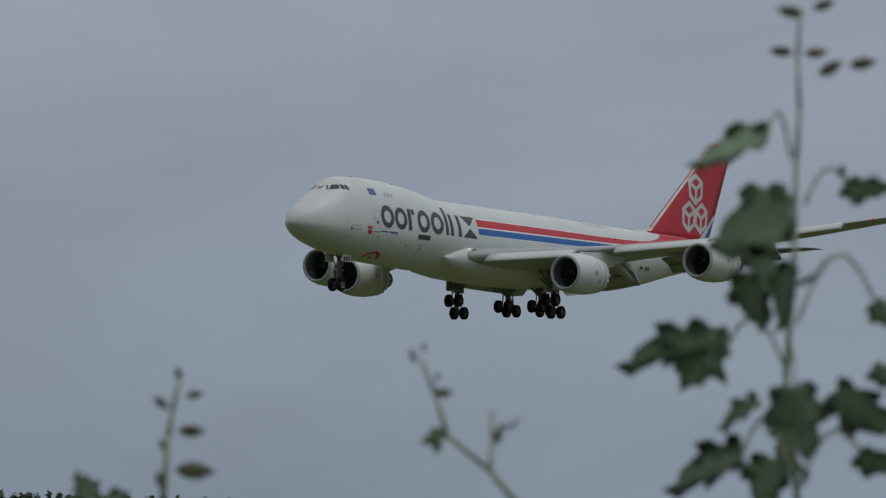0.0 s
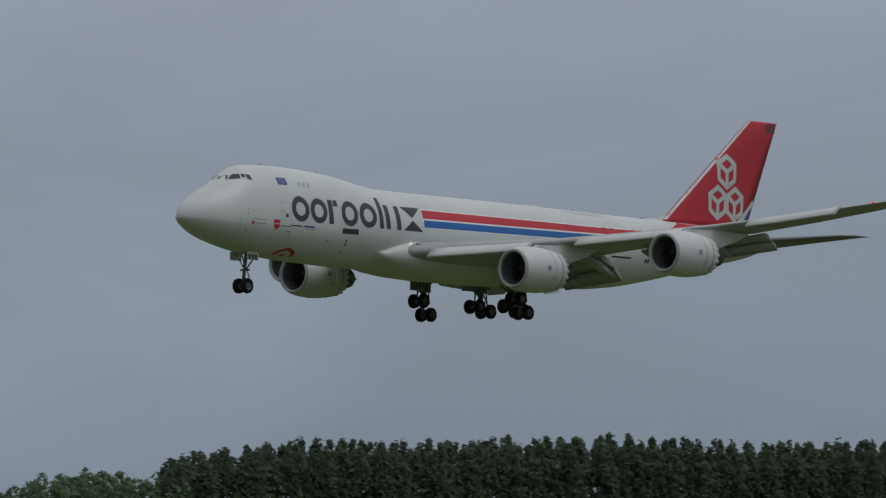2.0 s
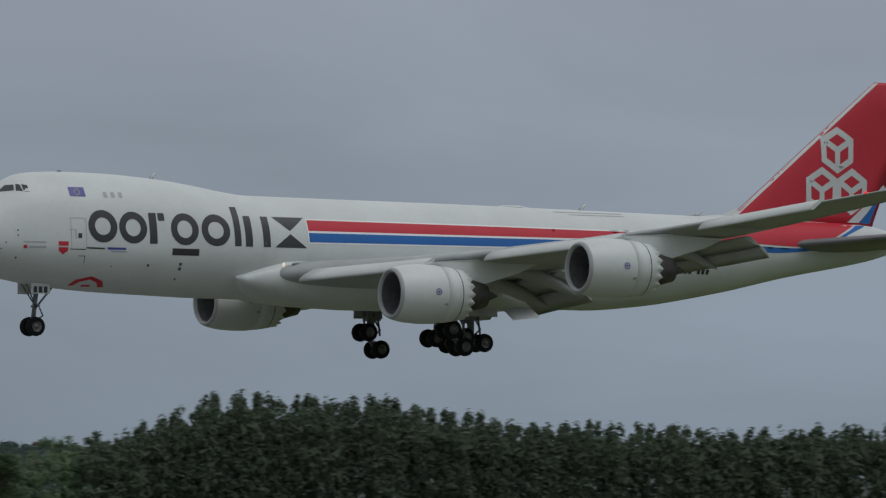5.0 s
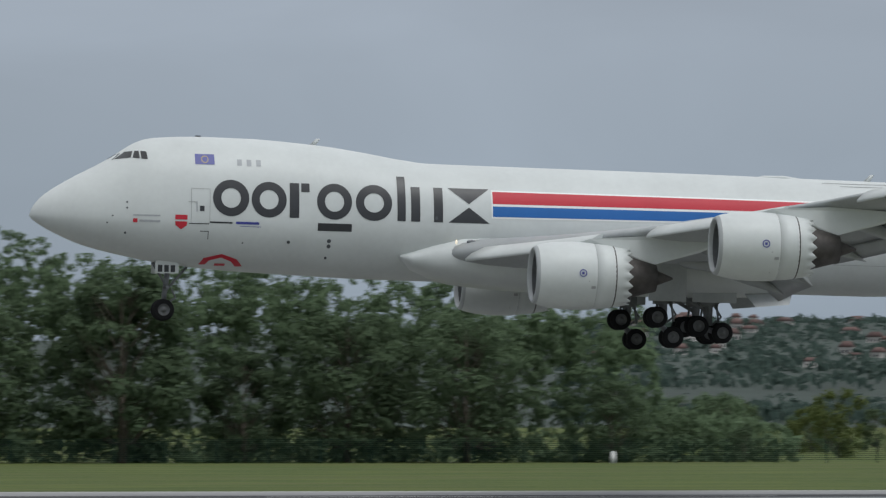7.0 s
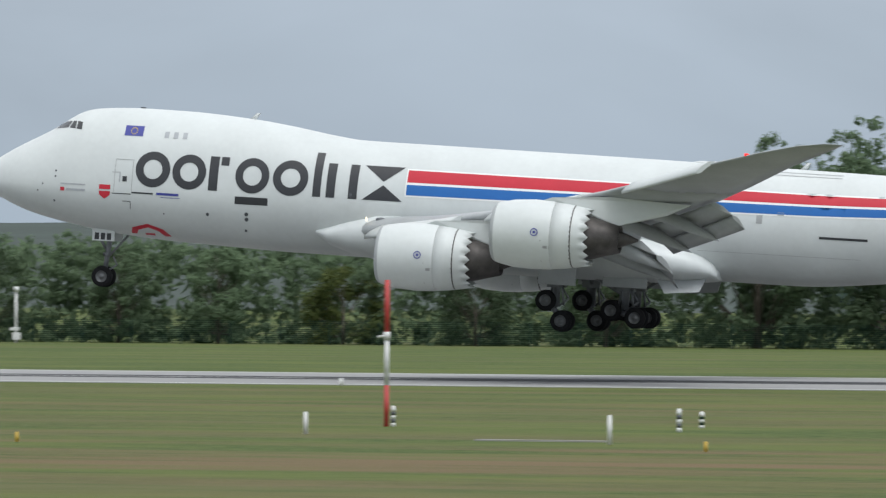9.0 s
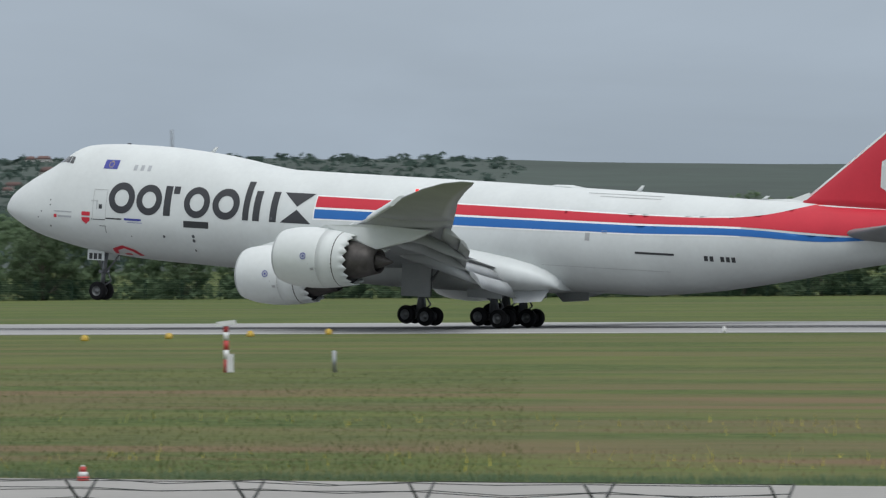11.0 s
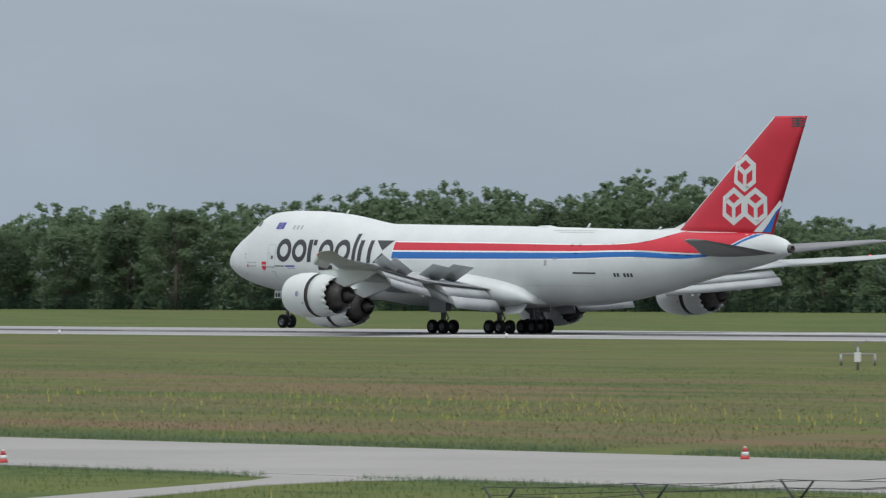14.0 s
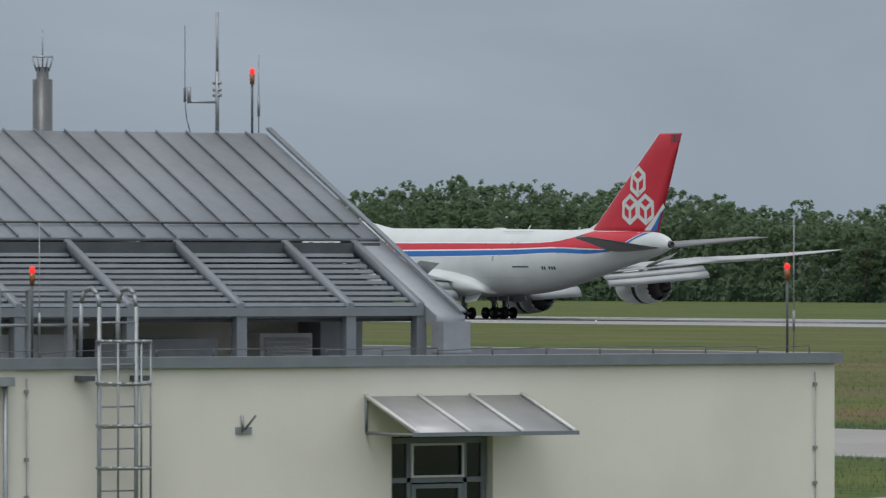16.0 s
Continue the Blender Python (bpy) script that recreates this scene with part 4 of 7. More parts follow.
for x0 in (-60, -180, -330, -480, -640):
    for y in (398, 404, 429, 435):
        slab("trim_touchdown_bar", x0, x0 + 22, y, y + 3, 0.041, M["mark"], "white touchdown bar on the runway", "line")


# ---- trees ----
def leaf_cloud(rs, c, r, squash, n, size, outward=1.0, face=None):
    """n small leaf triangles scattered through the outer part of a lobe; face: leaves keep to the side that looks that way."""
    d = rs.normal(size=(n, 3))
    d /= np.linalg.norm(d, axis=1)[:, None]
    if face is not None:
        back = d @ face < -0.35
        d[back] -= 2 * (d[back] @ face)[:, None] * face
    p = np.array(c) + d * r * (rs.uniform(0.45, 1.0, (n, 1)) ** 0.6 + rs.normal(0, 0.07, (n, 1))) * np.array(squash)
    nn = d * outward + rs.normal(0, 0.28, (n, 3)) + np.array((0, 0, 0.55))
    nn /= np.linalg.norm(nn, axis=1)[:, None]
    u = np.cross(nn, rs.normal(size=(n, 3)))
    u /= np.linalg.norm(u, axis=1)[:, None]
    t = np.cross(nn, u)
    s = size * rs.uniform(0.55, 1.4, (n, 1))
    return np.stack((p - u * s, p - t * s * 0.6, p + (u + t) * s * 0.8), 1).reshape(-1, 3)


def leaf_mesh_of(name, clouds, material):
    v = np.concatenate(clouds)
    me = bpy.data.meshes.new(name)
    me.from_pydata(v.tolist(), [], np.arange(len(v)).reshape(-1, 3).tolist())
    me.materials.append(material)
    return me


def tree_kind(seed, h, w, base, leaves, leaf, lobes, shape, material, fill=0.10):
    """Trunk with limbs, and a crown of small leaves gathered in uneven lobes. shape 0: round, 1: slender poplar, 2: several rising leaders."""
    rng = random.Random(seed)
    rs = np.random.RandomState(seed)
    bm = bmesh.new()
    tube(bm, (0, 0, -0.3), (0, 0, h * 0.45), 0.022 * h, 0.011 * h, 8)
    leaders = [(0.0, 0.0, 1.0)]
    if shape == 2:
        leaders = [(-0.6 * w, 0.1 * w, 0.93), (-0.3 * w, 0.1 * w, 0.80), (-0.05 * w, -0.2 * w, 0.98), (0.28 * w, 0.2 * w, 1.0), (0.5 * w, 0, 0.88), (0.78 * w, -0.1 * w, 0.72), (0.95 * w, 0.15 * w, 0.55), (-0.85 * w, 0, 0.55)]
    if shape == 3:
        leaders = [(-1.1 * w, 0.1 * w, 0.86), (-0.62 * w, -0.2 * w, 0.96), (-0.3 * w, 0.2 * w, 0.97), (0.02 * w, -0.1 * w, 1.0), (0.3 * w, 0.15 * w, 0.97), (0.62 * w, 0, 0.90), (0.9 * w, 0.1 * w, 0.80), (1.05 * w, -0.1 * w, 0.62)]
    for lx, ly, lf in leaders:
        tube(bm, (lx * 0.1, ly * 0.1, h * 0.12), (lx, ly, h * lf * 0.9), 0.010 * h, 0.002 * h, 6)
    balls = []
    for k in range(lobes):
        q = (k + rng.random()) / lobes
        a = rng.uniform(0, 2 * math.pi)
        if shape > 1:
            lx, ly, lf = leaders[k % len(leaders)]
            q = rng.random()
            f = base + (lf - base) * q
            r = w * (rng.uniform(0.20, 0.34) if shape == 2 else rng.uniform(0.14, 0.27)) * (1.05 - 0.6 * q)
            d = w * (0.36 if shape == 2 else 0.34) * rng.random() * (1 - q * 0.7)
            c = Vector((lx * (0.35 + 0.65 * q) + d * math.cos(a), ly + d * math.sin(a), f * h - r * 0.5))
            sq = (1, 1, 1.7 if shape == 2 else 1.2)
        else:
            f = base + (1 - base) * q ** 0.85
            g = (f - base) / (1 - base)
            rad = w * (math.sin(math.pi * min(1, g * 0.80 + 0.17)) if shape else math.sqrt(max(0.06, 1 - ((g - 0.40) / 0.64) ** 2)))
            r = w * rng.uniform(0.17, 0.36) * (0.75 if f > 0.85 else 1)
            d = max(0.0, rad - r * 0.6) * rng.uniform(0.55, 1.08)
            c = Vector((d * math.cos(a), d * math.sin(a), min(f * h, h - r * 0.6)))
            sq = (1, 1, 1.35 if shape else 0.82)
        balls.append((c, r, sq))
        d = math.hypot(c.x, c.y)
        tube(bm, (c.x * 0.25, c.y * 0.25, max(0.1 * h, c.z - d * 0.9 - 0.05 * h)), c, 0.005 * h, 0.0015 * h, 5, caps=False)
    trunk = mesh("trunk", bm, M["bark"])
    tot = sum(r * r for _, r, _ in balls)
    clouds = []
    for c, r, sq in balls:
        n = max(8, int(leaves * r * r / tot))
        clouds.append(leaf_cloud(rs, c, r, sq, n, leaf))
        clouds.append(leaf_cloud(rs, c, r * 0.5, sq, max(3, int(n * fill)), leaf * 2.2))
    return h, trunk, leaf_mesh_of("crown", clouds, material)


def plant_tree(kind, x, y, height, rng, label, group="", wide=1.0, turn=None):
    h, trunk, crown = kind
    ob = new("tree")
    s = height / h
    ob.matrix_basis = Matrix.Translation((x, y, 0)) @ Matrix.Rotation(rng.uniform(0, 6.28) if turn is None else turn, 4, "Z") @ Matrix.Diagonal((s * wide, s * wide, s, 1))
    for name, me in (("trunk", trunk), ("crown", crown)):
        c = new(name, me)
        c.parent = ob
    return tagged(ob, label, "tree", group)


ROUND = [tree_kind(11 + k, 14, 4.6 + 0.5 * k, 0.06, 5500, 0.25, 60 + k, 0, M["leaf"]) for k in range(4)]
POPLAR = [tree_kind(31 + k, 20, 3.2, 0.05, 7000, 0.22, 55, 1, M["leaf_dark"]) for k in range(3)]
BUSHY = [tree_kind(51 + k, 7, 3.6, 0.03, 2200, 0.19, 30, 0, (M["leaf"], M["leaf_yellow"], M["leaf_pale"])[k]) for k in range(3)]
rng = random.Random(5)

# crest of the woods behind the runway: pan angle to the left, elevation of the tops seen from the eye, tree kind
CREST = [(-62, .44, 1), (-57, .49, 1), (-54.5, .54, 1), (-52, .59, 1), (-50.7, .57, 1), (-49.8, .62, 1), (-48.2, .58, 1), (-47.2, .58, 1), (-46.3, .46, 1), (-46.0, .30, 0), (-45.6, .36, 0), (-45.2, .36, 0), (-44.9, .18, 0), (-44.05, .18, 0),
         (-43.95, .42, 1), (-43.6, .58, 1), (-41.9, .74, 1), (-39, .66, 1), (-36, .66, 1), (-33, .55, 1), (-31.0, .62, 1), (-30.0, .80, 1), (-28.7, .80, 1), (-28.0, .52, 1), (-27.2, .40, 0), (-26.2, .22, 0),
         (-25.0, .12, 0), (-23.4, .04, 0), (-22.6, .02, 0), (-19.5, .02, 0), (-18.5, -.06, 0), (-18.25, -.5, 0), (-12.4, -.5, 0), (-12.1, -.06, 0), (-11.9, -.04, 0), (-10.95, .1, 0), (-10.8, .82, 0), (-9.8, 1.05, 0), (-8.6, 1.15, 0),
         (-6.2, 1.38, 0), (-5.0, 1.32, 0), (-3.2, 1.25, 0), (-1.2, 1.25, 0), (-0.95, .15, 0), (-0.62, .15, 0), (-0.3, 1.15, 0), (1.0, .95, 0), (2.2, .80, 0), (3.4, .85, 0), (4.05, .93, 0),
         (4.3, .9, 0), (4.5, .56, 0), (5.4, .50, 0), (7.0, .62, 0), (8.3, .85, 0), (8.6, 1.1, 0), (8.95, 1.34, 0), (9.4, 1.32, 0), (9.9, 1.15, 0), (10.25, .95, 0), (10.45, .60, 0), (11.5, .50, 0), (13.0, .46, 0), (15.4, .50, 0), (20, .5, 0), (27, .42, 0), (31.73, .40, 0),
         (35.69, .34, 0), (38.18, .30, 0), (39.13, .26, 0), (41.42, .25, 0), (44.13, .34, 0), (46.78, .43, 0), (47.64, .60, 0), (48.35, .86, 0), (48.9, .68, 0), (49.25, .65, 0), (49.95, .72, 0), (50.5, .68, 0), (51.2, .57, 0), (52.10, .60, 0), (53.20, .54, 0),
         (54.20, .49, 0), (55.20, .60, 0), (56.2, .66, 0), (56.9, .70, 0), (58.00, .63, 0), (63.00, .6, 0)]


def crest(a):
    return float(np.interp(a, [c[0] for c in CREST], [c[1] for c in CREST]))


def tree_height(x, y):
    a = math.degrees(math.atan2(-x, y))
    tall = float(np.interp(a, [c[0] for c in CREST], [c[2] for c in CREST])) > 0.5
    return 4.91 + math.hypot(x, y) * math.tan(radians(crest(a))), tall


# single trees along the edge of the wood
x = -980.0
while x < 640:
    x += (13.0 if -420 < x < 160 else 17.0) * rng.uniform(0.75, 1.25)
    y = 703 + rng.uniform(-3, 3)
    hgt, tall = tree_height(x, y)
    hgt *= rng.uniform(0.72, 0.96) if rng.random() < 0.75 else rng.uniform(0.45, 0.65)
    if hgt < 2.2 or tall:
        continue
    kind = rng.choice(BUSHY) if hgt < 8.0 else rng.choice(ROUND)
    plant_tree(kind, x, y, hgt, rng, "dense green deciduous tree at the wood's edge", "wood behind the runway", wide=1.15)

# the depth of the wood behind them: one object of leafy crowns
wr = np.random.RandomState(3)
clouds = []


def wood_tree(x, y, hgt, w, tall, top_only=False):
    """One crown of the wood: uneven lobes of leaves over the half that faces the field, and dark foliage inside."""
    face = -np.array((x, y, 0.0)) / math.hypot(x, y)
    side = np.array((-face[1], face[0], 0.0))
    low = 0.62 if top_only else 0.02
    far = math.hypot(x, y) / 709
    ang = wr.uniform(-1.5, 1.5, 400)
    k, area, want = 0, 0.0, 2.0 * w * hgt * (1 - low) * 0.9
    while area < want and k < 400:
        g = wr.uniform(low, 1.0)
        r = wr.uniform(0.5, 1.1) * (0.75 if tall else 1.0) * (0.75 if g > 0.85 else 1.0) * min(1.0, hgt / 6.0)
        rad = w * (math.sin(math.pi * min(1, g * 0.7 + 0.28)) ** 0.8 if tall else math.sqrt(max(0.08, 1 - (max(0.0, g - 0.45) / 0.6) ** 2)))
        z = max(r * 0.5, g * hgt - r * 0.7)
        depth = max(0.0, rad - r * 0.4) * wr.uniform(0.7, 1.1)
        c = np.array((x, y, z)) + face * math.cos(ang[k]) * depth + side * math.sin(ang[k]) * depth
        n = int((13 if tall else 21) * math.pi * r * r / far ** 2) + 4
        clouds.append(leaf_cloud(wr, c, r, (1, 1, 1.5 if tall else 0.8), n, (0.30 if tall else 0.25) * far, face=face))
        area += math.pi * r * r * 0.8
        k += 1
    n = int(4.0 * w * hgt * (1 - low))
    p = np.array((x, y, 0)) + side * wr.uniform(-1, 1, (n, 1)) * w * 0.8 + np.array((0, 0, 1)) * hgt * wr.uniform(low, 0.86, (n, 1)) + face * wr.uniform(-0.2, 0.5, (n, 1)) * w
    clouds.append(leaf_cloud(wr, p, 0.4, (1, 1, 1), n, 0.62, face=face))
    if not top_only and not tall:  # undergrowth at the wood's foot
        n = int(26 * w)
        p = np.array((x, y, 0)) + side * wr.uniform(-1.2, 1.2, (n, 1)) * w + np.array((0, 0, 1)) * min(3.2, hgt * 0.6) * wr.uniform(0.05, 1.0, (n, 1)) ** 1.3 + face * wr.uniform(0.5, 1.1, (n, 1)) * w
        clouds.append(leaf_cloud(wr, p, 0.3, (1, 1, 1), n, 0.36 * far, face=face))


def wood_object(label, material):
    me = leaf_mesh_of("woodland", clouds, material)
    clouds.clear()
    return tagged(new("woodland", me), label, "woods", kind="stuff")


for poplars in (False, True):
    for ydist, lift in ((709.0, 0.94), (716.0, 1.02)):
        x = -1150.0
        while x < 1120:
            hgt, tall = tree_height(x, ydist)
            if tall != poplars:
                x += 2.0
                continue
            w = (2.2 if tall else 3.4) * wr.uniform(0.8, 1.25) * min(1.0, max(0.45, hgt / 9))
            x += w * (wr.uniform(0.45, 0.75) if tall else wr.uniform(0.9, 1.35))
            if hgt > 2.0:
                wood_tree(x, ydist + wr.uniform(-1.5, 1.5), hgt * lift * (wr.uniform(0.97, 1.02) if tall else wr.uniform(0.92, 1.07)), w, tall, ydist > 712)
    if not poplars:
        wood_object("long dense green deciduous wood behind the runway", M["leaf"])
wood_object("long dark row of dense poplars beyond the airfield", M["leaf_dark"])
for d in (1040, 1052):
    a = -14.25
    while a > -18.25:
        a -= 0.10 * wr.uniform(0.7, 1.3)
        e = float(np.interp(-a, [14.2, 14.35, 14.7, 15.3, 17.3, 17.9, 18.15, 18.3], [-.1, .48, .84, 1.0, 1.0, .82, .48, -.1]))
        hgt = 4.91 + d * math.tan(radians(e))
        if hgt > 2:
            wood_tree(-d * math.sin(radians(a)), d * math.cos(radians(a)), hgt * wr.uniform(0.9, 1.02), 3.0, True, d > 1045)
wood_object("dense dark clump of poplars behind the airfield", M["leaf_dark"])

# single poplars before the clump
for k in range(9):
    a = -14.5 - 3.4 * (k + rng.random()) / 9
    d = 1030 + rng.uniform(-4, 4)
    plant_tree(rng.choice(POPLAR), -d * math.sin(radians(a)), d * math.cos(radians(a)), (4.91 + d * math.tan(radians(0.7))) * rng.uniform(0.75, 1.0), rng, "tall dark poplar in a dense clump", "poplar clump")

# lone trees
BIG = tree_kind(77, 21, 10.0, 0.30, 42000, 0.23, 230, 3, M["leaf_open"], 0.05)
TALL = tree_kind(78, 23, 5.2, 0.06, 40000, 0.20, 300, 2, M["leaf_open"], 0.12)
for a, e, kind, wide, d, turn in ((39.80, 1.30, BIG, 1.0, 720, 0.69), (45.46, 1.44, TALL, 1.1, 705, 0.78)):
    r = d / math.cos(radians(a))
    plant_tree(kind, -r * math.sin(radians(a)), r * math.cos(radians(a)), 4.91 + r * math.tan(radians(e)), rng, "large freestanding poplar with an open crown", wide=wide, turn=turn)
# pale scrub in the gap between the clumps
for k in range(45):
    a = rng.choice((rng.uniform(-27, -18.4), rng.uniform(-14.1, -11.2)))
    y = rng.uniform(760, 1000)
    r = y / math.cos(radians(a))
    plant_tree(rng.choice(BUSHY), -r * math.sin(radians(a)), y, rng.uniform(4, 7.5), rng, "rounded scrub tree in rough grass", "scrub")
for k in range(26):
    a = -18.5 - 0.30 * k + rng.uniform(-.1, .1)
    y = 690 + rng.uniform(0, 20)
    r = y / math.cos(radians(a))
    plant_tree(BUSHY[1] if -22.5 < a < -18.9 and rng.random() < .6 else rng.choice(ROUND), -r * math.sin(radians(a)), y, rng.uniform(4.2, 6.2), rng, "low rounded yellow-green tree in rough scrub", "scrub")

# ---- far hills with the village ----
HILL = [(-70, .02), (-50, .02), (-36, .05), (-31, .30), (-27, .40), (-22.5, .42), (-18, .55), (-14, .72), (-11, .72), (-6, .55), (-1, .34), (2, .36), (3.4, .55), (4.4, .82), (6, .86), (8, .9), (9.6, 1.0), (11.2, 1.02), (12.6, .6), (15.5, .55), (24, .6), (30, .74), (33, .79), (36, .73), (38, .66), (40.5, .66), (42.6, .50), (44.5, .40), (47, .34), (54, .3), (70, .3)]
bm = bmesh.new()
cols = []
for i in range(281):
    a = -70 + 0.5 * i
    e = float(np.interp(a, [h[0] for h in HILL], [h[1] for h in HILL]))
    col = []
    for d, f in ((2300, -0.02), (2700, 0.18), (3100, 0.48), (3500, 0.75), (3900, 0.95), (4150, 1.0), (4400, 0.9), (4700, 0.6)):
        z = -1 if f < 0 else max(0.0, (4.91 + d * math.tan(radians(e * f)))) * (1 if f > 0.3 else 0.6)
        z += 1.5 * noise.noise((a * 0.7, d * 0.004, 0)) if f > 0 else 0
        col.append(bm.verts.new((-d * math.sin(radians(a)), d * math.cos(radians(a)), z)))
    cols.append(col)
for a, b in zip(cols, cols[1:]):
    for k in range(7):
        f = bm.faces.new((a[k], a[k + 1], b[k + 1], b[k]))
        f.smooth = True
bmesh.ops.recalc_face_normals(bm, faces=bm.faces)
for f in bm.faces:
    c = f.calc_center_median()
    a = math.degrees(math.atan2(-c.x, c.y))
    if 40.6 < a < 43.2 and 3000 < c.length < 3650:
        f.material_index = 1
thing("backdrop_hills", "far wooded hillside with scattered houses and a bare field", "hill", kind="structure", bm=bm, material=[M["hill"], M["field"]])


def hill_z(a, d):
    e = float(np.interp(a, [h[0] for h in HILL], [h[1] for h in HILL]))
    f = float(np.interp(d, [2300, 2700, 3100, 3500, 3900, 4150, 4400], [-.02, .18, .48, .75, .95, 1.0, .9]))
    return max(0.0, 4.91 + d * math.tan(radians(e * max(f, 0)))) * (1 if f > 0.3 else 0.6)


# woods on the hillside: one sheet of clumps
verts, faces = [], []
rh = random.Random(9)
for k in range(18000):
    a = rh.choice((rh.uniform(-29, -10.5), rh.uniform(-29, -10.5), rh.uniform(-2, 9), rh.uniform(30, 47)))
    d = rh.uniform(2350, 4180)
    if 40.8 < a < 43.3 and 2950 < d < 3650:
        continue
    z0 = hill_z(a, d) - 3.5
    r0 = rh.uniform(2.4, 5.5)
    c = Vector((-d * math.sin(radians(a)), d * math.cos(radians(a)), z0 + r0 * 0.6))
    for j in range(7):
        v = Vector((rh.gauss(0, 1), rh.gauss(0, 1), abs(rh.gauss(0, 1)))).normalized()
        p = c + Vector((v.x * r0, v.y * r0, v.z * r0 * 0.8)) * rh.uniform(0.7, 1.05)
        s = r0 * 0.45
        u = v.orthogonal().normalized()
        t = v.cross(u)
        i = len(verts)
        verts += [p - u * s, p - t * s, p + (u + t) * s]
        faces.append((i, i + 1, i + 2))
me = bpy.data.meshes.new("hillside_woods")
me.from_pydata(verts, [], faces)
me.materials.append(M["leaf_hill"])
tagged(new("hillside_woods", me), "dark green woods covering the far hillside", "woods", kind="stuff")


def house_kind(w, d, h, rh_):
    bw = bmesh.new()
    box(bw, -w / 2, w / 2, -d / 2, d / 2, -3, h)
    br = bmesh.new()
    o = 0.5
    loft(br, [[(sx * (w / 2 + o), sy * (d / 2 + o), h - 0.1) for sx, sy in ((-1, -1), (1, -1))] + [(w / 2 + o, d / 2 + o, h - 0.1), (-w / 2 - o, d / 2 + o, h - 0.1)],
              [(-w / 2 + 1, -0.05, h + rh_), (w / 2 - 1, -0.05, h + rh_), (w / 2 - 1, 0.05, h + rh_), (-w / 2 + 1, 0.05, h + rh_)]], cap0=True, cap1=True)
    wins = []
    for k in range(3):
        wins.append(bmesh.new())
        box(wins[-1], -w / 2 + w * (k + 0.7) / 3.4 - 0.6, -w / 2 + w * (k + 0.7) / 3.4 + 0.6, -d / 2 - 0.06, -d / 2 + 0.02, h * 0.35, h * 0.7)
    return [mesh("wall", bw, M["housewall"]), mesh("roof", br, M["tile_roof"])] + [mesh("window", b, M["glass"]) for b in wins]


HOUSES = [house_kind(9, 7, 4.5, 3.2), house_kind(11, 7, 3.6, 2.6), house_kind(7.5, 7, 5.6, 3.4)]
for k in range(230):
    a = rh.choice((rh.uniform(-29, -11), rh.uniform(-29, -11), rh.uniform(-17, -10.5), rh.uniform(33, 40.8), rh.uniform(3.5, 10)))
    d = 3000 + 1100 * rh.random() ** 0.7
    if a > 40.8:
        continue
    ob = new("house")
    ob.matrix_basis = Matrix.Translation((-d * math.sin(radians(a)), d * math.cos(radians(a)), hill_z(a, d) - 0.6)) @ Matrix.Rotation(radians(a + rh.uniform(-50, 50)), 4, "Z") @ Matrix.Scale(rh.uniform(0.5, 0.8), 4)
    for name, me in zip(("wall", "roof", "window", "window", "window"), rh.choice(HOUSES)):
        c = new(name, me)
        c.parent = ob
    tagged(ob, "small house with red tiled roof on the far hill", "house", "village houses")


# long pale hall on the hilltop
d, a = 3950, 4.75
hall = new("hall")
hall.matrix_basis = Matrix.Translation((-d * math.sin(radians(a)), d * math.cos(radians(a)), hill_z(a, d) - 3.0)) @ Matrix.Rotation(radians(a), 4, "Z")
tagged(hall, "long low grey industrial hall on the far hill", "building")
bm = bmesh.new()
box(bm, -24, 24, -7, 7, -2, 8.0)
part("wall", bm, M["zinc"], hall, "grey metal wall")
bm = bmesh.new()
loft(bm, [[(x, -7.6, 8.0), (x, 7.6, 8.0), (x, 0, 9.6)] for x in (-24.6, 24.6)], cap0=True, cap1=True)
part("roof", bm, M["zinc"], hall, "low grey metal roof")
for k in range(8):
    bm = bmesh.new()
    box(bm, -21 + 5.6 * k, -18 + 5.6 * k, -7.1, -6.95, 4.2, 6.2)
    part("window", bm, M["glass"], hall, "dark window band")

# ---- hilltop masts and the radome ----
def lattice_mast(x, y, h, label, r=0.42, top=None, bands=None, name="lattice_mast"):
    ob = thing(name, label, "mast", m=Matrix.Translation((x, y, 0)))
    n = len(bands) if bands else 1
    top = top or r
    for k in range(n):
        bm = bmesh.new()
        z0, z1 = h * k / n, h * (k + 1) / n
        c = [[(math.cos(a) * (r + (top - r) * z / h), math.sin(a) * (r + (top - r) * z / h), z) for a in (0.5, 2.594, 4.689)] for z in (z0, z1)]
        for i in range(3):
            tube(bm, c[0][i], c[1][i], 0.045 * r / 0.42, n=6)
        steps = max(2, int((z1 - z0) / 0.42))
        for s in range(steps):
            f0, f1 = s / steps, (s + 1) / steps
            for i in range(3):
                j = (i + 1) % 3
                a = Vector(c[0][i]).lerp(Vector(c[1][i]), f0)
                b = Vector(c[0][j]).lerp(Vector(c[1][j]), f1)
                tube(bm, a, b, 0.022 * r / 0.42, n=5, caps=False)
                tube(bm, Vector(c[0][i]).lerp(Vector(c[1][i]), f1), b, 0.02 * r / 0.42, n=5, caps=False)
        red = bands and bands[k] == "r"
        part("mast_section", bm, M["redwhite_r"] if red else (M["redwhite_w"] if bands else M["steel"]), ob, "red painted lattice section" if red else "white painted lattice section" if bands else "")
    return ob


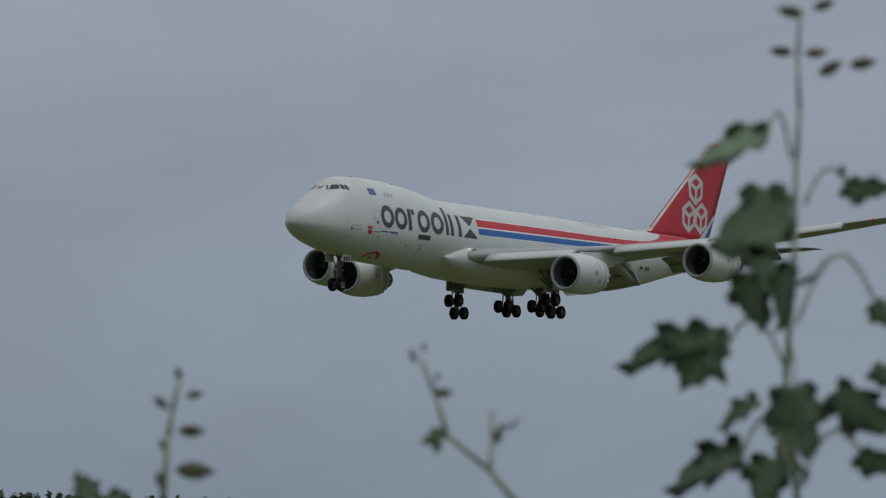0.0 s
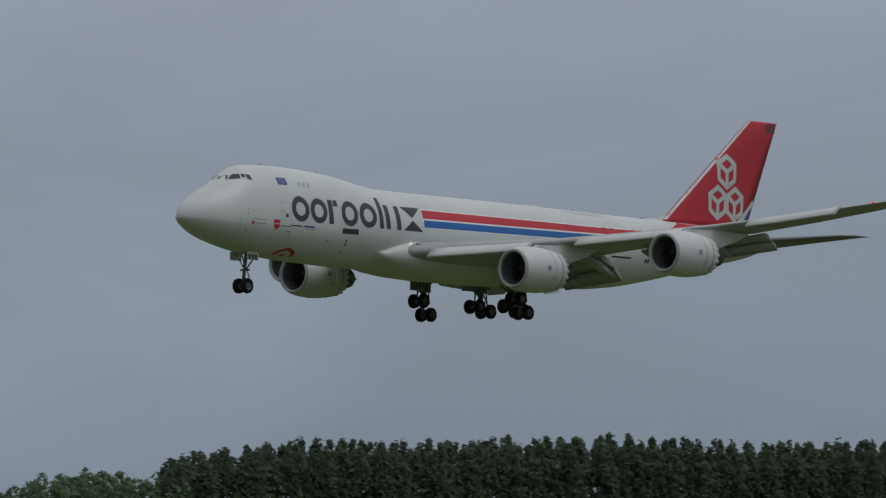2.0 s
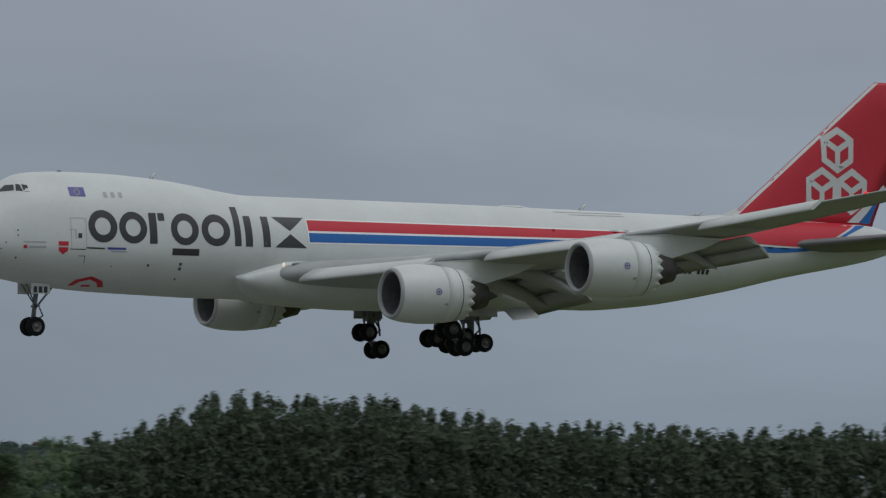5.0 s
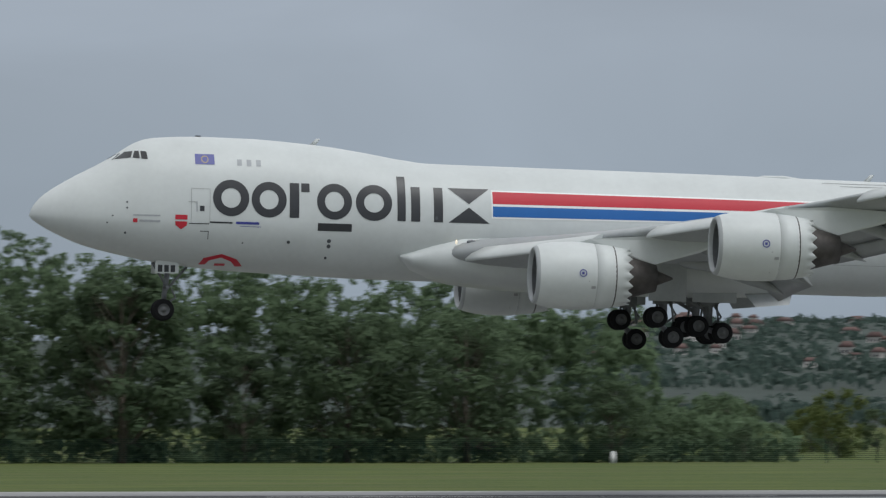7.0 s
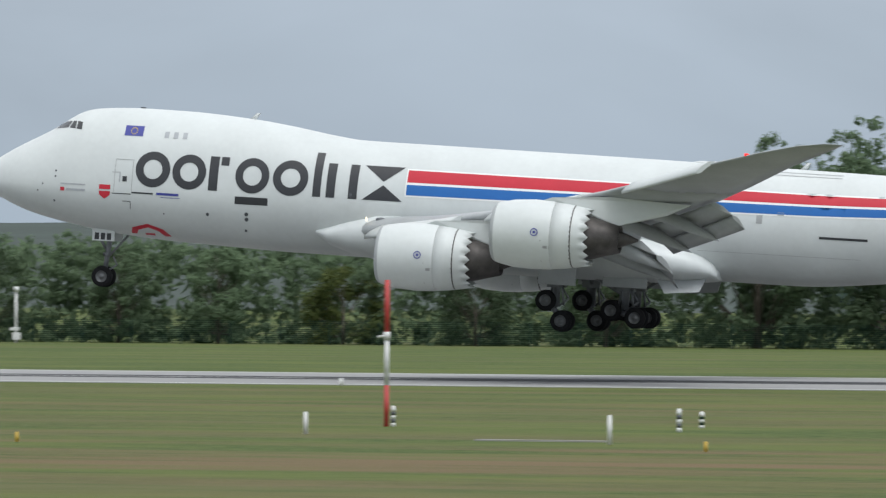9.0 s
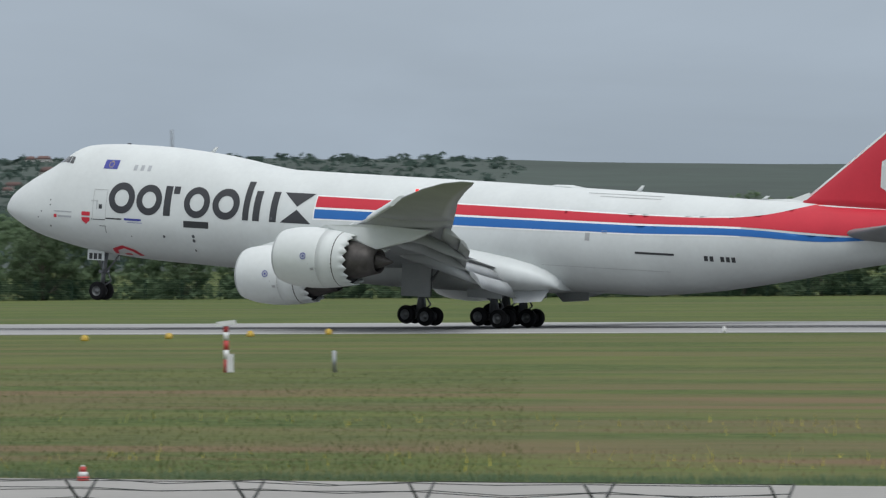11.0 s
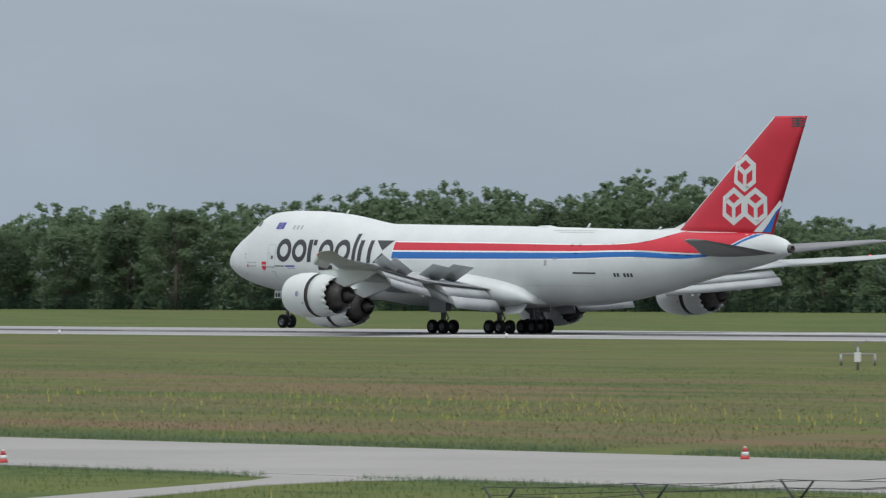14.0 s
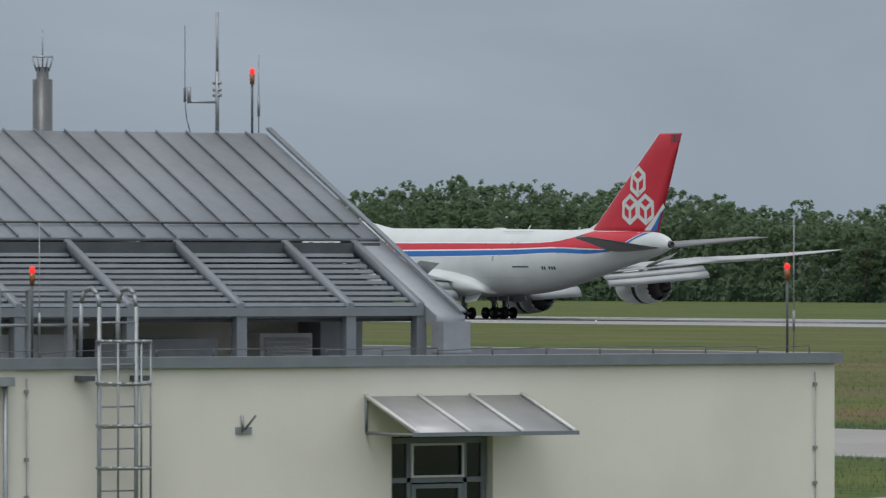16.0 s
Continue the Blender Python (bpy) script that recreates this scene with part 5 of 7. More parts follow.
for a, d, e0, e1, r in ((-24.56, 3900, .35, .58, 1.8), (-21.1, 3950, .3, .60, 1.2), (-20.25, 3950, .38, .60, .7), (32.74, 3900, .6, 1.0, 1.1), (10.6, 3900, .5, .85, .9), (-3.9, 3900, .4, .75, .8)):
    z = hill_z(a, d) - 2
    ob = lattice_mast(0, 0, 4.91 + d * math.tan(radians(e1)) - z, "slender grey transmitter mast on the hilltop", r=r, top=r * 0.5, name="transmitter_mast")
    ob.matrix_basis = Matrix.Translation((-d * math.sin(radians(a)), d * math.cos(radians(a)), z))

r = 905
radome = thing("radome", "white spherical radar dome on a round base", "radome", m=Matrix.Translation((r * math.sin(radians(44.40)), r * math.cos(radians(44.40)), -1.6)))
bm = bmesh.new()
turned(bm, [(5.4 - 0.2, 5.0)] + [(7.3 + 5.4 * math.sin(radians(k)), 5.4 * math.cos(radians(k))) for k in range(-20, 90, 6)] + [(12.7, 0.01)], 40, axis="z")
part("dome", bm, M["dome"], radome, "white faceted dome")
bm = bmesh.new()
turned(bm, [(-0.2, 4.6), (5.4, 4.6), (5.4, 0.01)], 32, axis="z")
part("base", bm, M["concrete"], radome, "round concrete base")
bm = bmesh.new()
tube(bm, (0, 0, 12.6), (0, 0, 13.2), 0.25, 0.2)
tube(bm, (0, 0, 13.2), (0, 0, 13.6), 0.08)
part("dome_lamp", bm, M["darksteel"], radome, "small obstruction lamp")

# ---- field equipment beside the runway ----
for x, y, h in ((-194.83, 249.25, 8.9), (-235.94, 261.35, 9.0)):
    ob = lattice_mast(x, y, h, "red and white lattice mast with white equipment boxes", r=0.42, top=0.26, bands="rwrwrwr")
    bm = bmesh.new()
    box(bm, 0.15, 0.62, -0.72, -0.42, 1.0, 1.7)
    part("equipment_box", bm, M["redwhite_w"], ob, "white equipment box")
    bm = bmesh.new()
    box(bm, -0.70, -0.30, -0.70, -0.42, 1.1, 1.75)
    part("equipment_box", bm, M["redwhite_w"], ob, "white equipment box")
    bm = bmesh.new()
    box(bm, -0.42, 0.46, -0.55, -0.5, 1.55, 1.98, m=Matrix.Rotation(radians(8), 4, "X"))
    part("solar_panel", bm, M["slat"], ob, "dark solar panel")
    bm = bmesh.new()
    tube(bm, (0, 0, h), (0, 0, h + 0.55), 0.03)
    tube(bm, (0, 0, h + 0.4), (0, 0, h + 0.6), 0.09)
    tube(bm, (-0.3, 0, h - 0.05), (0.35, 0, h - 0.05), 0.04)
    part("top_rod", bm, M["darksteel"], ob, "dark lightning rod and vane")


def banded_pole(name, x, y, h, r, cuts, label, category, m=None):
    """A painted pole; cuts are heights where red and white change, red at the foot."""
    ob = thing(name, label, category, m=m or Matrix.Translation((x, y, 0)))
    z, red = 0.0, True
    for c in cuts + [h]:
        bm = bmesh.new()
        tube(bm, (0, 0, z), (0, 0, c), r, n=12)
        part("pole_section", bm, M["redwhite_r"] if red else M["redwhite_w"], ob, "red section" if red else "white section")
        z, red = c, not red
    return ob


tp = banded_pole("antenna_pole", -213.79, 251.09, 8.75, 0.135, [1.65, 3.6, 5.2, 7.3], "red and white pole with a crossbar on top", "pole")
bm = bmesh.new()
tube(bm, (-0.62, 0.3, 8.74), (0.62, -0.3, 8.74), 0.05)
tube(bm, (0, 0, 8.7), (0, 0, 9.0), 0.05)
for s in (-0.2, 0.2):
    tube(bm, (s, -s * 0.5, 8.74), (s, -s * 0.5, 9.05), 0.06)
part("crossbar", bm, M["redwhite_w"], tp, "white crossbar with two lamps")
gp = banded_pole("marker_pole", -59.16, 266.2, 5.5, 0.095, [1.55, 3.5], "tall red and white marker pole in grass", "pole")
bm = bmesh.new()
tube(bm, (-0.35, 0, 3.35), (0.1, 0, 3.42), 0.05)
tube(bm, (0, 0, 3.25), (0, 0, 3.55), 0.13)
part("collar", bm, M["redwhite_w"], gp, "white collar with side arm")


def visibility_meter(x, y, turn):
    ob = banded_pole("visibility_meter", x, y, 1.62, 0.075, [0.45, 0.75, 1.05, 1.3], "white sensor head on a red and white post", "sensor", m=pose(x, y, 0, 0, 0, turn))
    bm = bmesh.new()
    loft(bm, [[(px, 0.24 * math.cos(k * math.pi / 6) * s, 1.92 + 0.26 * math.sin(k * math.pi / 6) * s + 0.1 * px) for k in range(12)] for px, s in ((-0.36, .55), (-0.25, .95), (0.1, 1.0), (0.34, .75), (0.42, .4))], cap0=True, cap1=True)
    part("sensor_head", bm, M["redwhite_w"], ob, "rounded white sensor head")
    bm = bmesh.new()
    turned(bm, [(0.0, 0.22), (0.62, 0.22), (0.78, 0.1), (0.8, 0.01)], 16, axis="z")
    part("battery_drum", bm, M["redwhite_w"], ob, "white rounded drum", m=Matrix.Translation((0.18, -0.2, 0.12)))
    bm = bmesh.new()
    box(bm, 0.55, 0.78, -0.1, 0.1, 0, 0.62)
    part("junction_post", bm, M["steel"], ob, "short grey junction post")
    return ob


visibility_meter(-229.65, 267.2, 40)
visibility_meter(-219.51, 271.21, 40)
for x, y in ((-189.64, 255.93), (-164.66, 260.2)):
    ob = banded_pole("runway_camera", x, y, 1.95, 0.11, [0.55, 0.95, 1.35, 1.7], "white tilted sensor box on a banded post", "sensor")
    bm = bmesh.new()
    box(bm, -0.36, 0.40, -0.16, 0.16, 0, 0.2, m=pose(0, 0, 1.98, 0, -6, 20))
    part("sensor_box", bm, M["redwhite_w"], ob, "white sensor box")
    bm = bmesh.new()
    box(bm, 0.12, 0.30, -0.15, 0.1, 0.0, 0.78)
    part("side_box", bm, M["redwhite_w"], ob, "white side box")
ob = thing("equipment_cabinet", "red and white striped cabinet standing in grass", "cabinet", m=pose(-216.82, 266.53, 0, 0, 0, 38))
for k, (z0, z1, c) in enumerate(((0, 0.38, "r"), (0.38, 0.9, "w"), (0.9, 1.45, "r"))):
    bm = bmesh.new()
    box(bm, -0.33, 0.33, -0.3, 0.3, z0, z1)
    part("panel_band", bm, M["redwhite_r"] if c == "r" else M["redwhite_w"], ob, "red band" if c == "r" else "white band")
bm = bmesh.new()
box(bm, -0.36, 0.36, -0.33, 0.33, 1.45, 1.5)
part("lid", bm, M["redwhite_w"], ob, "white lid")
for x, y in ((-223.06, 269.94), (-281.01, 265.81)):
    ob = thing("weather_station", "small grey weather sensor frame with boxes", "sensor", m=pose(x, y, 0, 0, 0, 40))
    bm = bmesh.new()
    tube(bm, (0, 0, 0), (0, 0, 1.3), 0.07)
    tube(bm, (-0.9, 0, 0.85), (0.9, 0, 0.85), 0.035)
    tube(bm, (-0.9, 0, 0.85), (-0.9, 0, 0.25), 0.06)
    tube(bm, (0.9, 0, 0.85), (0.9, 0, 0.25), 0.06)
    part("frame", bm, M["steel"], ob)
    bm = bmesh.new()
    box(bm, -0.16, 0.16, -0.2, 0.02, 0.45, 0.95)
    part("box", bm, M["redwhite_w"], ob, "white box")
    bm = bmesh.new()
    box(bm, -0.4, 0.45, -0.12, 0.12, 0, 0.06, m=pose(0.1, 0, 1.42, 0, -14, 0))
    part("panel", bm, M["slat"], ob, "tilted dark panel")

# windsock
ws = banded_pole("windsock", -261.99, 251.86, 6.35, 0.09, [], "red and white windsock on a thin banded pole", "windsock")
for o in list(ws.children):
    bpy.data.objects.remove(o)
for z0, z1, c in ((0, 1.5, "steel"), (1.5, 2.9, "redwhite_r"), (2.9, 4.2, "redwhite_w"), (4.2, 5.2, "redwhite_r"), (5.2, 6.35, "redwhite_w")):
    bm = bmesh.new()
    tube(bm, (0, 0, z0), (0, 0, z1), 0.09 if c == "steel" else 0.045, n=10)
    part("pole_section", bm, M[c], ws, "painted pole section")
bm = bmesh.new()
box(bm, -0.2, 0.2, -0.15, 0.15, 1.35, 1.7)
part("junction_box", bm, M["redwhite_w"], ws, "white junction box")
bm = bmesh.new()
turned(bm, [(6.35, 0.06), (6.5, 0.06), (6.55, 0.01)], 10, axis="z")
part("top_lamp", bm, M["beacon"], ws, "lit red lamp")
sx, sy = math.cos(radians(43)), math.sin(radians(43))
path = [(-0.45, 5.95), (0.45, 5.95), (1.15, 5.82), (1.75, 5.62), (2.35, 5.38), (2.95, 5.0), (3.3, 4.72)]
rad = [0.46, 0.46, 0.43, 0.38, 0.32, 0.25, 0.20]
cut = [(0, 1, "redwhite_r"), (1, 2, "redwhite_w"), (2, 3, "redwhite_r"), (3, 4, "redwhite_w"), (4, 6, "redwhite_r")]
for i, j, c in cut:
    bm = bmesh.new()
    loft(bm, [[(path[k][0] * sx - rad[k] * math.cos(t) * sy * 1.0, path[k][0] * sy + rad[k] * math.cos(t) * sx, path[k][1] + rad[k] * math.sin(t)) for t in [2 * math.pi * q / 18 for q in range(18)]] for k in range(i, j + 1)])
    part("sock_band", bm, M[c], ws, "red cloth band" if c.endswith("r") else "white cloth band")

# small marker posts and lamps in the grass
def small_post(x, y, h, r, m1, label, m2=None, name="marker_post"):
    ob = thing(name, label, "post", m=Matrix.Translation((x, y, 0)))
    n = 5 if m2 else 1
    for k in range(n):
        bm = bmesh.new()
        tube(bm, (0, 0, h * k / n), (0, 0, h * (k + 1) / n), r, n=10)
        part("post_section", bm, m2 if (m2 and k % 2) else m1, ob)
    bm = bmesh.new()
    turned(bm, [(h, r * 1.05), (h + r * 0.7, r * 0.7), (h + r, 0.001)], 10, axis="z")
    part("cap", bm, m1, ob)
    return ob


for x, y, h in ((-58.56, 250.36, 0.72), (-45.32, 238.21, 0.92)):
    small_post(x, y, h, 0.075, M["redwhite_w"], "short plain white marker post in grass")
for x, y, h, m2 in ((-47.21, 261.7, 0.78, M["darksteel"]), (-58.93, 266.35, 0.7, M["darksteel"]), (-47.86, 270.11, 0.55, M["fencegreen"])):
    small_post(x, y, h, 0.09, M["redwhite_w"], "short black and white banded post in grass", m2)
for x, y in ((-40.4, 228.77), (-63.92, 231.54), (-17.84, 226.91)):
    small_post(x, y, 0.28, 0.06, M["yellowbox"], "low orange-yellow marker stub in grass", name="marker_stub")
for x, y, h in ((-117.32, 172.47, 0.6), (-213.51, 232.65, 0.6), (-214.39, 233.25, 0.6), (-212.31, 250.14, 0.85), (-159.48, 260.48, 0.85)):
    small_post(x, y, h, 0.08, M["steel"], "short grey cable post in grass", name="cable_post")
for k in range(4):
    small_post(-236.4 + 0.1 * k, 358 + 9 * k, 0.16, 0.22, M["yellowbox"], "low yellow marker lamp in grass", name="marker_lamp")
for k in range(24):
    small_post(-700 + 60 * k + 12, 384.6, 0.34, 0.10, M["redwhite_w"], "small white runway edge lamp", name="edge_lamp")
for x, y, w in ((1.1, 692.0, 0.5), (-12.7, 692.0, 0.2), (-61.4, 692.0, 0.2), (133.4, 692.0, 0.25), (35.1, 692.0, 0.2), (-558.4, 692.0, 0.4), (-840.4, 692.0, 0.35), (-840.4, 692.0, 0.35)):
    small_post(x, y, 0.95, w, M["redwhite_w"], "white marker box before the far fence", name="marker_box")
slab("pavement_strip", -50.65, -46.12, 241.68, 242.38, 0.05, M["concrete"], "narrow pale concrete strip in the grass", "strip")

ob = thing("far_mast", "thin white pole with boxes by the far fence", "mast", m=Matrix.Translation((-190.69, 690.08, 0)))
bm = bmesh.new()
tube(bm, (0, 0, 0), (0, 0, 5.3), 0.14)
tube(bm, (0, 0, 5.0), (0, 0, 5.5), 0.26)
part("pole", bm, M["redwhite_w"], ob)
bm = bmesh.new()
box(bm, -0.3, 0.45, -0.2, 0.2, 0.3, 1.0)
box(bm, -0.55, 0.3, -0.2, 0.2, 1.2, 1.5)
part("box", bm, M["redwhite_w"], ob)

# road edge markers
for x, y in ((-92.52, 113.94), (-144.5, 132.51), (-154.93, 115.42), (-87.84, 132.91)):
    ob = thing("road_marker", "small red and white road edge marker lamp", "marker", m=Matrix.Translation((x, y, 0.0)))
    for z0, z1, r0, r1, c in ((0, 0.13, .14, .12, "redwhite_r"), (0.13, 0.23, .11, .09, "redwhite_w"), (0.23, 0.34, .08, .06, "redwhite_r"), (0.34, 0.38, .04, .025, "redwhite_w")):
        bm = bmesh.new()
        tube(bm, (0, 0, z0), (0, 0, z1), r0, r1, n=12)
        part("band", bm, M[c], ob)

# ---- fences ----
def y_post(x, y, h, turn):
    ob = thing("fence_post", "dark green fence post with forked top arms", "fence post", m=pose(x, y, 0, 0, 0, turn), group="perimeter fence posts")
    bm = bmesh.new()
    tube(bm, (0, 0, -0.1), (0, 0, h - 0.33), 0.045, n=10)
    tube(bm, (0, 0, h - 0.36), (0, 0, h - 0.29), 0.055, n=10)
    part("post", bm, M["fencegreen"], ob)
    for s in (1, -1):
        bm = bmesh.new()
        tube(bm, (0, 0, h - 0.32), (0, s * 0.34, h), 0.021, 0.015, n=6)
        part("arm", bm, M["barb"], ob, "dark barbed wire arm")
    return ob


def fence_run(name, pts, h, skip_first=False):
    """Posts with arms square to the run, mesh panels and barbed wires between them."""
    out = []
    for k, (x, y) in enumerate(pts):
        (xa, ya), (xb, yb) = pts[max(0, k - 1)], pts[min(len(pts) - 1, k + 1)]
        turn = math.degrees(math.atan2(yb - ya, xb - xa)) + random.Random(k).uniform(-4, 4)
        out.append(Vector((-math.sin(radians(turn)), math.cos(radians(turn)), 0)))
        if k or not skip_first:
            y_post(x, y, h, turn)
    ob = thing(name, "green wire mesh panels with sagging barbed wire", "fence")
    rr = random.Random(4)
    for k, ((xa, ya), (xb, yb)) in enumerate(zip(pts, pts[1:])):
        for s, zz in ((0.33, 0.0), (-0.33, 0.0), (0.21, -0.11), (-0.21, -0.11), (0.09, -0.22)):
            bm = bmesh.new()
            a = Vector((xa, ya, h + zz)) + out[k] * s
            b = Vector((xb, yb, h + zz)) + out[k + 1] * s
            mid = a.lerp(b, rr.uniform(0.4, 0.6)) - Vector((0, 0, rr.uniform(0.0, 0.07)))
            tube(bm, a, mid, 0.005, n=4, caps=False)
            tube(bm, mid, b, 0.005, n=4, caps=False)
            part("barbed_wire", bm, M["barb"], ob, "thin dark barbed wire")
        bm = bmesh.new()
        for q in range(8):
            z = 0.1 + (h - 0.5) * q / 7
            tube(bm, (xa, ya, z), (xb, yb, z), 0.0035, n=4, caps=False)
        for q in range(1, 50):
            f = q / 50
            x, y = xa + (xb - xa) * f, ya + (yb - ya) * f
            tube(bm, (x, y, 0.05), (x, y, h - 0.35), 0.0013, n=3, caps=False)
        part("mesh_panel", bm, M["fencegreen"], ob, "thin green wire panel")


# the outer fence turns at a corner and comes back towards the building; a cross fence leaves it
outer = [(-40.4 - 2.48 * k, 76.1) for k in range(6)] + [(-y_ * math.tan(radians(b_)), y_) for b_, y_ in ((36.03, 76.1), (37.26, 76.1), (38.44, 76.2), (39.595, 76.2), (40.715, 76.3), (41.79, 76.3), (42.81, 76.4), (43.82, 76.3))]
outer += [(-73.1, 73.1 / math.tan(radians(b_))) for b_ in (44.865, 45.945, 47.07, 48.22, 49.41)]
fence_run("fence_outer", outer, 2.14)
fence_run("fence_cross", [(-51.4, 75.0)] + [(-51.4, 72.2 - 2.82 * k) for k in range(11)], 2.15, skip_first=True)

# far perimeter fence: posts and wires in front of the wood
bm = bmesh.new()
for k in range(560):
    x = -1400 + 5 * k
    box(bm, x - 0.05, x + 0.05, 693.95, 694.05, 0, 2.3)
for z in [0.3 + 0.2 * k for k in range(11)]:
    box(bm, -1400, 1400, 693.98, 694.02, z, z + 0.035)
thing("far_fence", "long dark green perimeter fence before the wood", "fence", kind="stuff", bm=bm, material=M["fencegreen"])

# ---- the service building: flat roofed wing with a zinc gable roof behind it ----
WX, Y0, Y1 = -84.0, 30.0, 60.98
bld = thing("service_building", "cream plastered single-storey building with grey zinc roof", "building")
for x0, x1, y0, y1, z0, z1 in ((WX - 0.35, WX, Y0, 53.5, 0, 3.62), (WX - 0.35, WX, 55.16, Y1, 0, 3.62), (WX - 0.35, WX, 53.5, 55.16, 2.66, 3.62),
                               (-110, WX - 0.35, Y1 - 0.35, Y1, 0, 3.62), (-110, -109.65, Y0, Y1 - 0.35, 0, 3.62), (-110, WX - 0.35, Y0, Y0 + 0.35, 0, 3.62)):
    bm = bmesh.new()
    box(bm, x0, x1, y0, y1, z0, z1)
    part("wall", bm, M["plaster"], bld, "cream rough plaster wall")
bm = bmesh.new()
box(bm, -109.6, WX - 0.36, Y0 + 0.36, Y1 - 0.36, 3.28, 3.45)
part("flat_roof", bm, M["concrete"], bld, "grey gravel flat roof")
bm = bmesh.new()
for x0, x1, y0, y1 in ((WX - 0.42, WX + 0.09, Y0 - .05, Y1 + 0.09), (-110.1, WX - 0.42, Y1 - 0.42, Y1 + 0.09)):
    box(bm, x0, x1, y0, y1, 3.622, 3.77)
part("coping", bm, M["slat"], bld, "dark grey metal coping")
bm = bmesh.new()
box(bm, -108, WX - 0.6, 53.0, 55.6, 0.0, 0.05)
part("inner_floor", bm, M["concrete"], bld)

# door with side panes and a transom, set back in the wall
door = thing("door_1", "grey framed glass entrance door with transom", "door", kind="structure")
bm = bmesh.new()
fx0, fx1 = WX - 0.22, WX - 0.14
for y0, y1, z0, z1 in ((53.52, 53.60, 0, 2.64), (55.06, 55.14, 0, 2.64), (53.60, 55.06, 2.56, 2.64), (53.60, 55.06, 2.02, 2.09), (53.84, 53.90, 0, 2.56), (54.76, 54.82, 0, 2.56)):
    box(bm, fx0, fx1, y0, y1, z0, z1)
part("door_frame", bm, M["slat"], door, "grey metal frame")
bm = bmesh.new()
for y0, y1, z0, z1 in ((53.9, 54.76, 2.09, 2.12), (53.9, 54.76, 2.53, 2.56), (53.9, 53.93, 2.12, 2.53), (54.73, 54.76, 2.12, 2.53)):
    box(bm, fx1, fx1 + 0.03, y0, y1, z0, z1)
part("transom_frame", bm, M["redwhite_w"], door, "white transom frame")
for y0, y1, z0, z1 in ((53.60, 53.84, 2.09, 2.56), (53.60, 53.84, 0.1, 2.02), (53.93, 54.73, 2.12, 2.53), (54.82, 55.06, 2.09, 2.56), (54.82, 55.06, 0.1, 2.02), (53.98, 54.68, 0.2, 1.94)):
    bm = bmesh.new()
    box(bm, fx0 + 0.03, fx0 + 0.045, y0, y1, z0, z1)
    part("pane", bm, M["glass"], door, "dark glass pane")
bm = bmesh.new()
for y0, y1, z0, z1 in ((53.91, 53.98, 0.05, 2.0), (54.68, 54.75, 0.05, 2.0), (53.98, 54.68, 1.94, 2.0), (53.98, 54.68, 0.05, 0.2)):
    box(bm, fx0 + 0.02, fx1 + 0.01, y0, y1, z0, z1)
part("door_leaf", bm, M["slat"], door, "grey door leaf frame")
bm = bmesh.new()
box(bm, fx1 + 0.012, fx1 + 0.03, 54.66, 54.72, 1.5, 1.75)
tube(bm, (fx1 + 0.05, 54.55, 1.68), (fx1 + 0.05, 54.72, 1.68), 0.015)
part("door_handle", bm, M["rim"], door, "pale metal handle")

# awning
awn = thing("awning", "translucent grey awning on steel frame above the door", "awning")
bm = bmesh.new()
loft(bm, [[(WX + 0.005, 53.06, 3.20), (WX + 0.005, 53.06, 3.215), (-82.7, 53.06, 2.735), (-82.7, 53.06, 2.72)], [(WX + 0.005, 55.66, 3.20), (WX + 0.005, 55.66, 3.215), (-82.7, 55.66, 2.735), (-82.7, 55.66, 2.72)]], cap0=True, cap1=True)
part("sheet", bm, M["frost"], awn, "grey ribbed sheet")
for k in range(4):
    y = 53.08 + 0.853 * k
    bm = bmesh.new()
    loft(bm, [[(WX + 0.005, y - 0.025, 3.216), (WX + 0.005, y + 0.025, 3.216), (WX + 0.005, y + 0.025, 3.25), (WX + 0.005, y - 0.025, 3.25)], [(-82.68, y - 0.025, 2.736), (-82.68, y + 0.025, 2.736), (-82.68, y + 0.025, 2.77), (-82.68, y - 0.025, 2.77)]], cap0=True, cap1=True)
    part("rib", bm, M["redwhite_w"], awn, "pale aluminium rib")
for y in (53.08, 55.62):
    bm = bmesh.new()
    tube(bm, (WX + 0.02, y, 2.72), (-82.72, y, 2.71), 0.022)
    tube(bm, (WX + 0.02, y, 2.72), (WX + 0.02, y, 3.19), 0.022)
    part("bracket", bm, M["slat"], awn, "grey steel bracket")
bm = bmesh.new()
box(bm, -82.70, -82.66, 53.0, 55.7, 2.69, 2.745)
part("gutter", bm, M["slat"], awn, "grey front gutter")

# gable roof
EX, EZ, RX, RZ, GY = -86.0, 4.32, -91.2, 6.90, 55.85
LX, LZ = -88.08, EZ + (RZ - EZ) * (EX + 88.08) / (EX - RX)  # where the zinc ends and the louvres begin
roof = thing("gable_roof", "grey standing-seam zinc roof with louvred lower slope", "roof")
bm = bmesh.new()
loft(bm, [[(LX, y, LZ), (LX, y, LZ + 0.05), (RX, y, RZ + 0.05), (RX, y, RZ)] for y in (Y0, GY + 0.04)], cap0=True, cap1=True)
loft(bm, [[(RX, y, RZ), (RX, y, RZ + 0.05), (RX - 5.2, y, EZ + 0.05), (RX - 5.2, y, EZ)] for y in (Y0, GY - 0.35)], cap0=True, cap1=True)
part("zinc_sheet", bm, M["zinc"], roof, "weathered grey zinc sheet")
k = 0
y = GY - 0.30
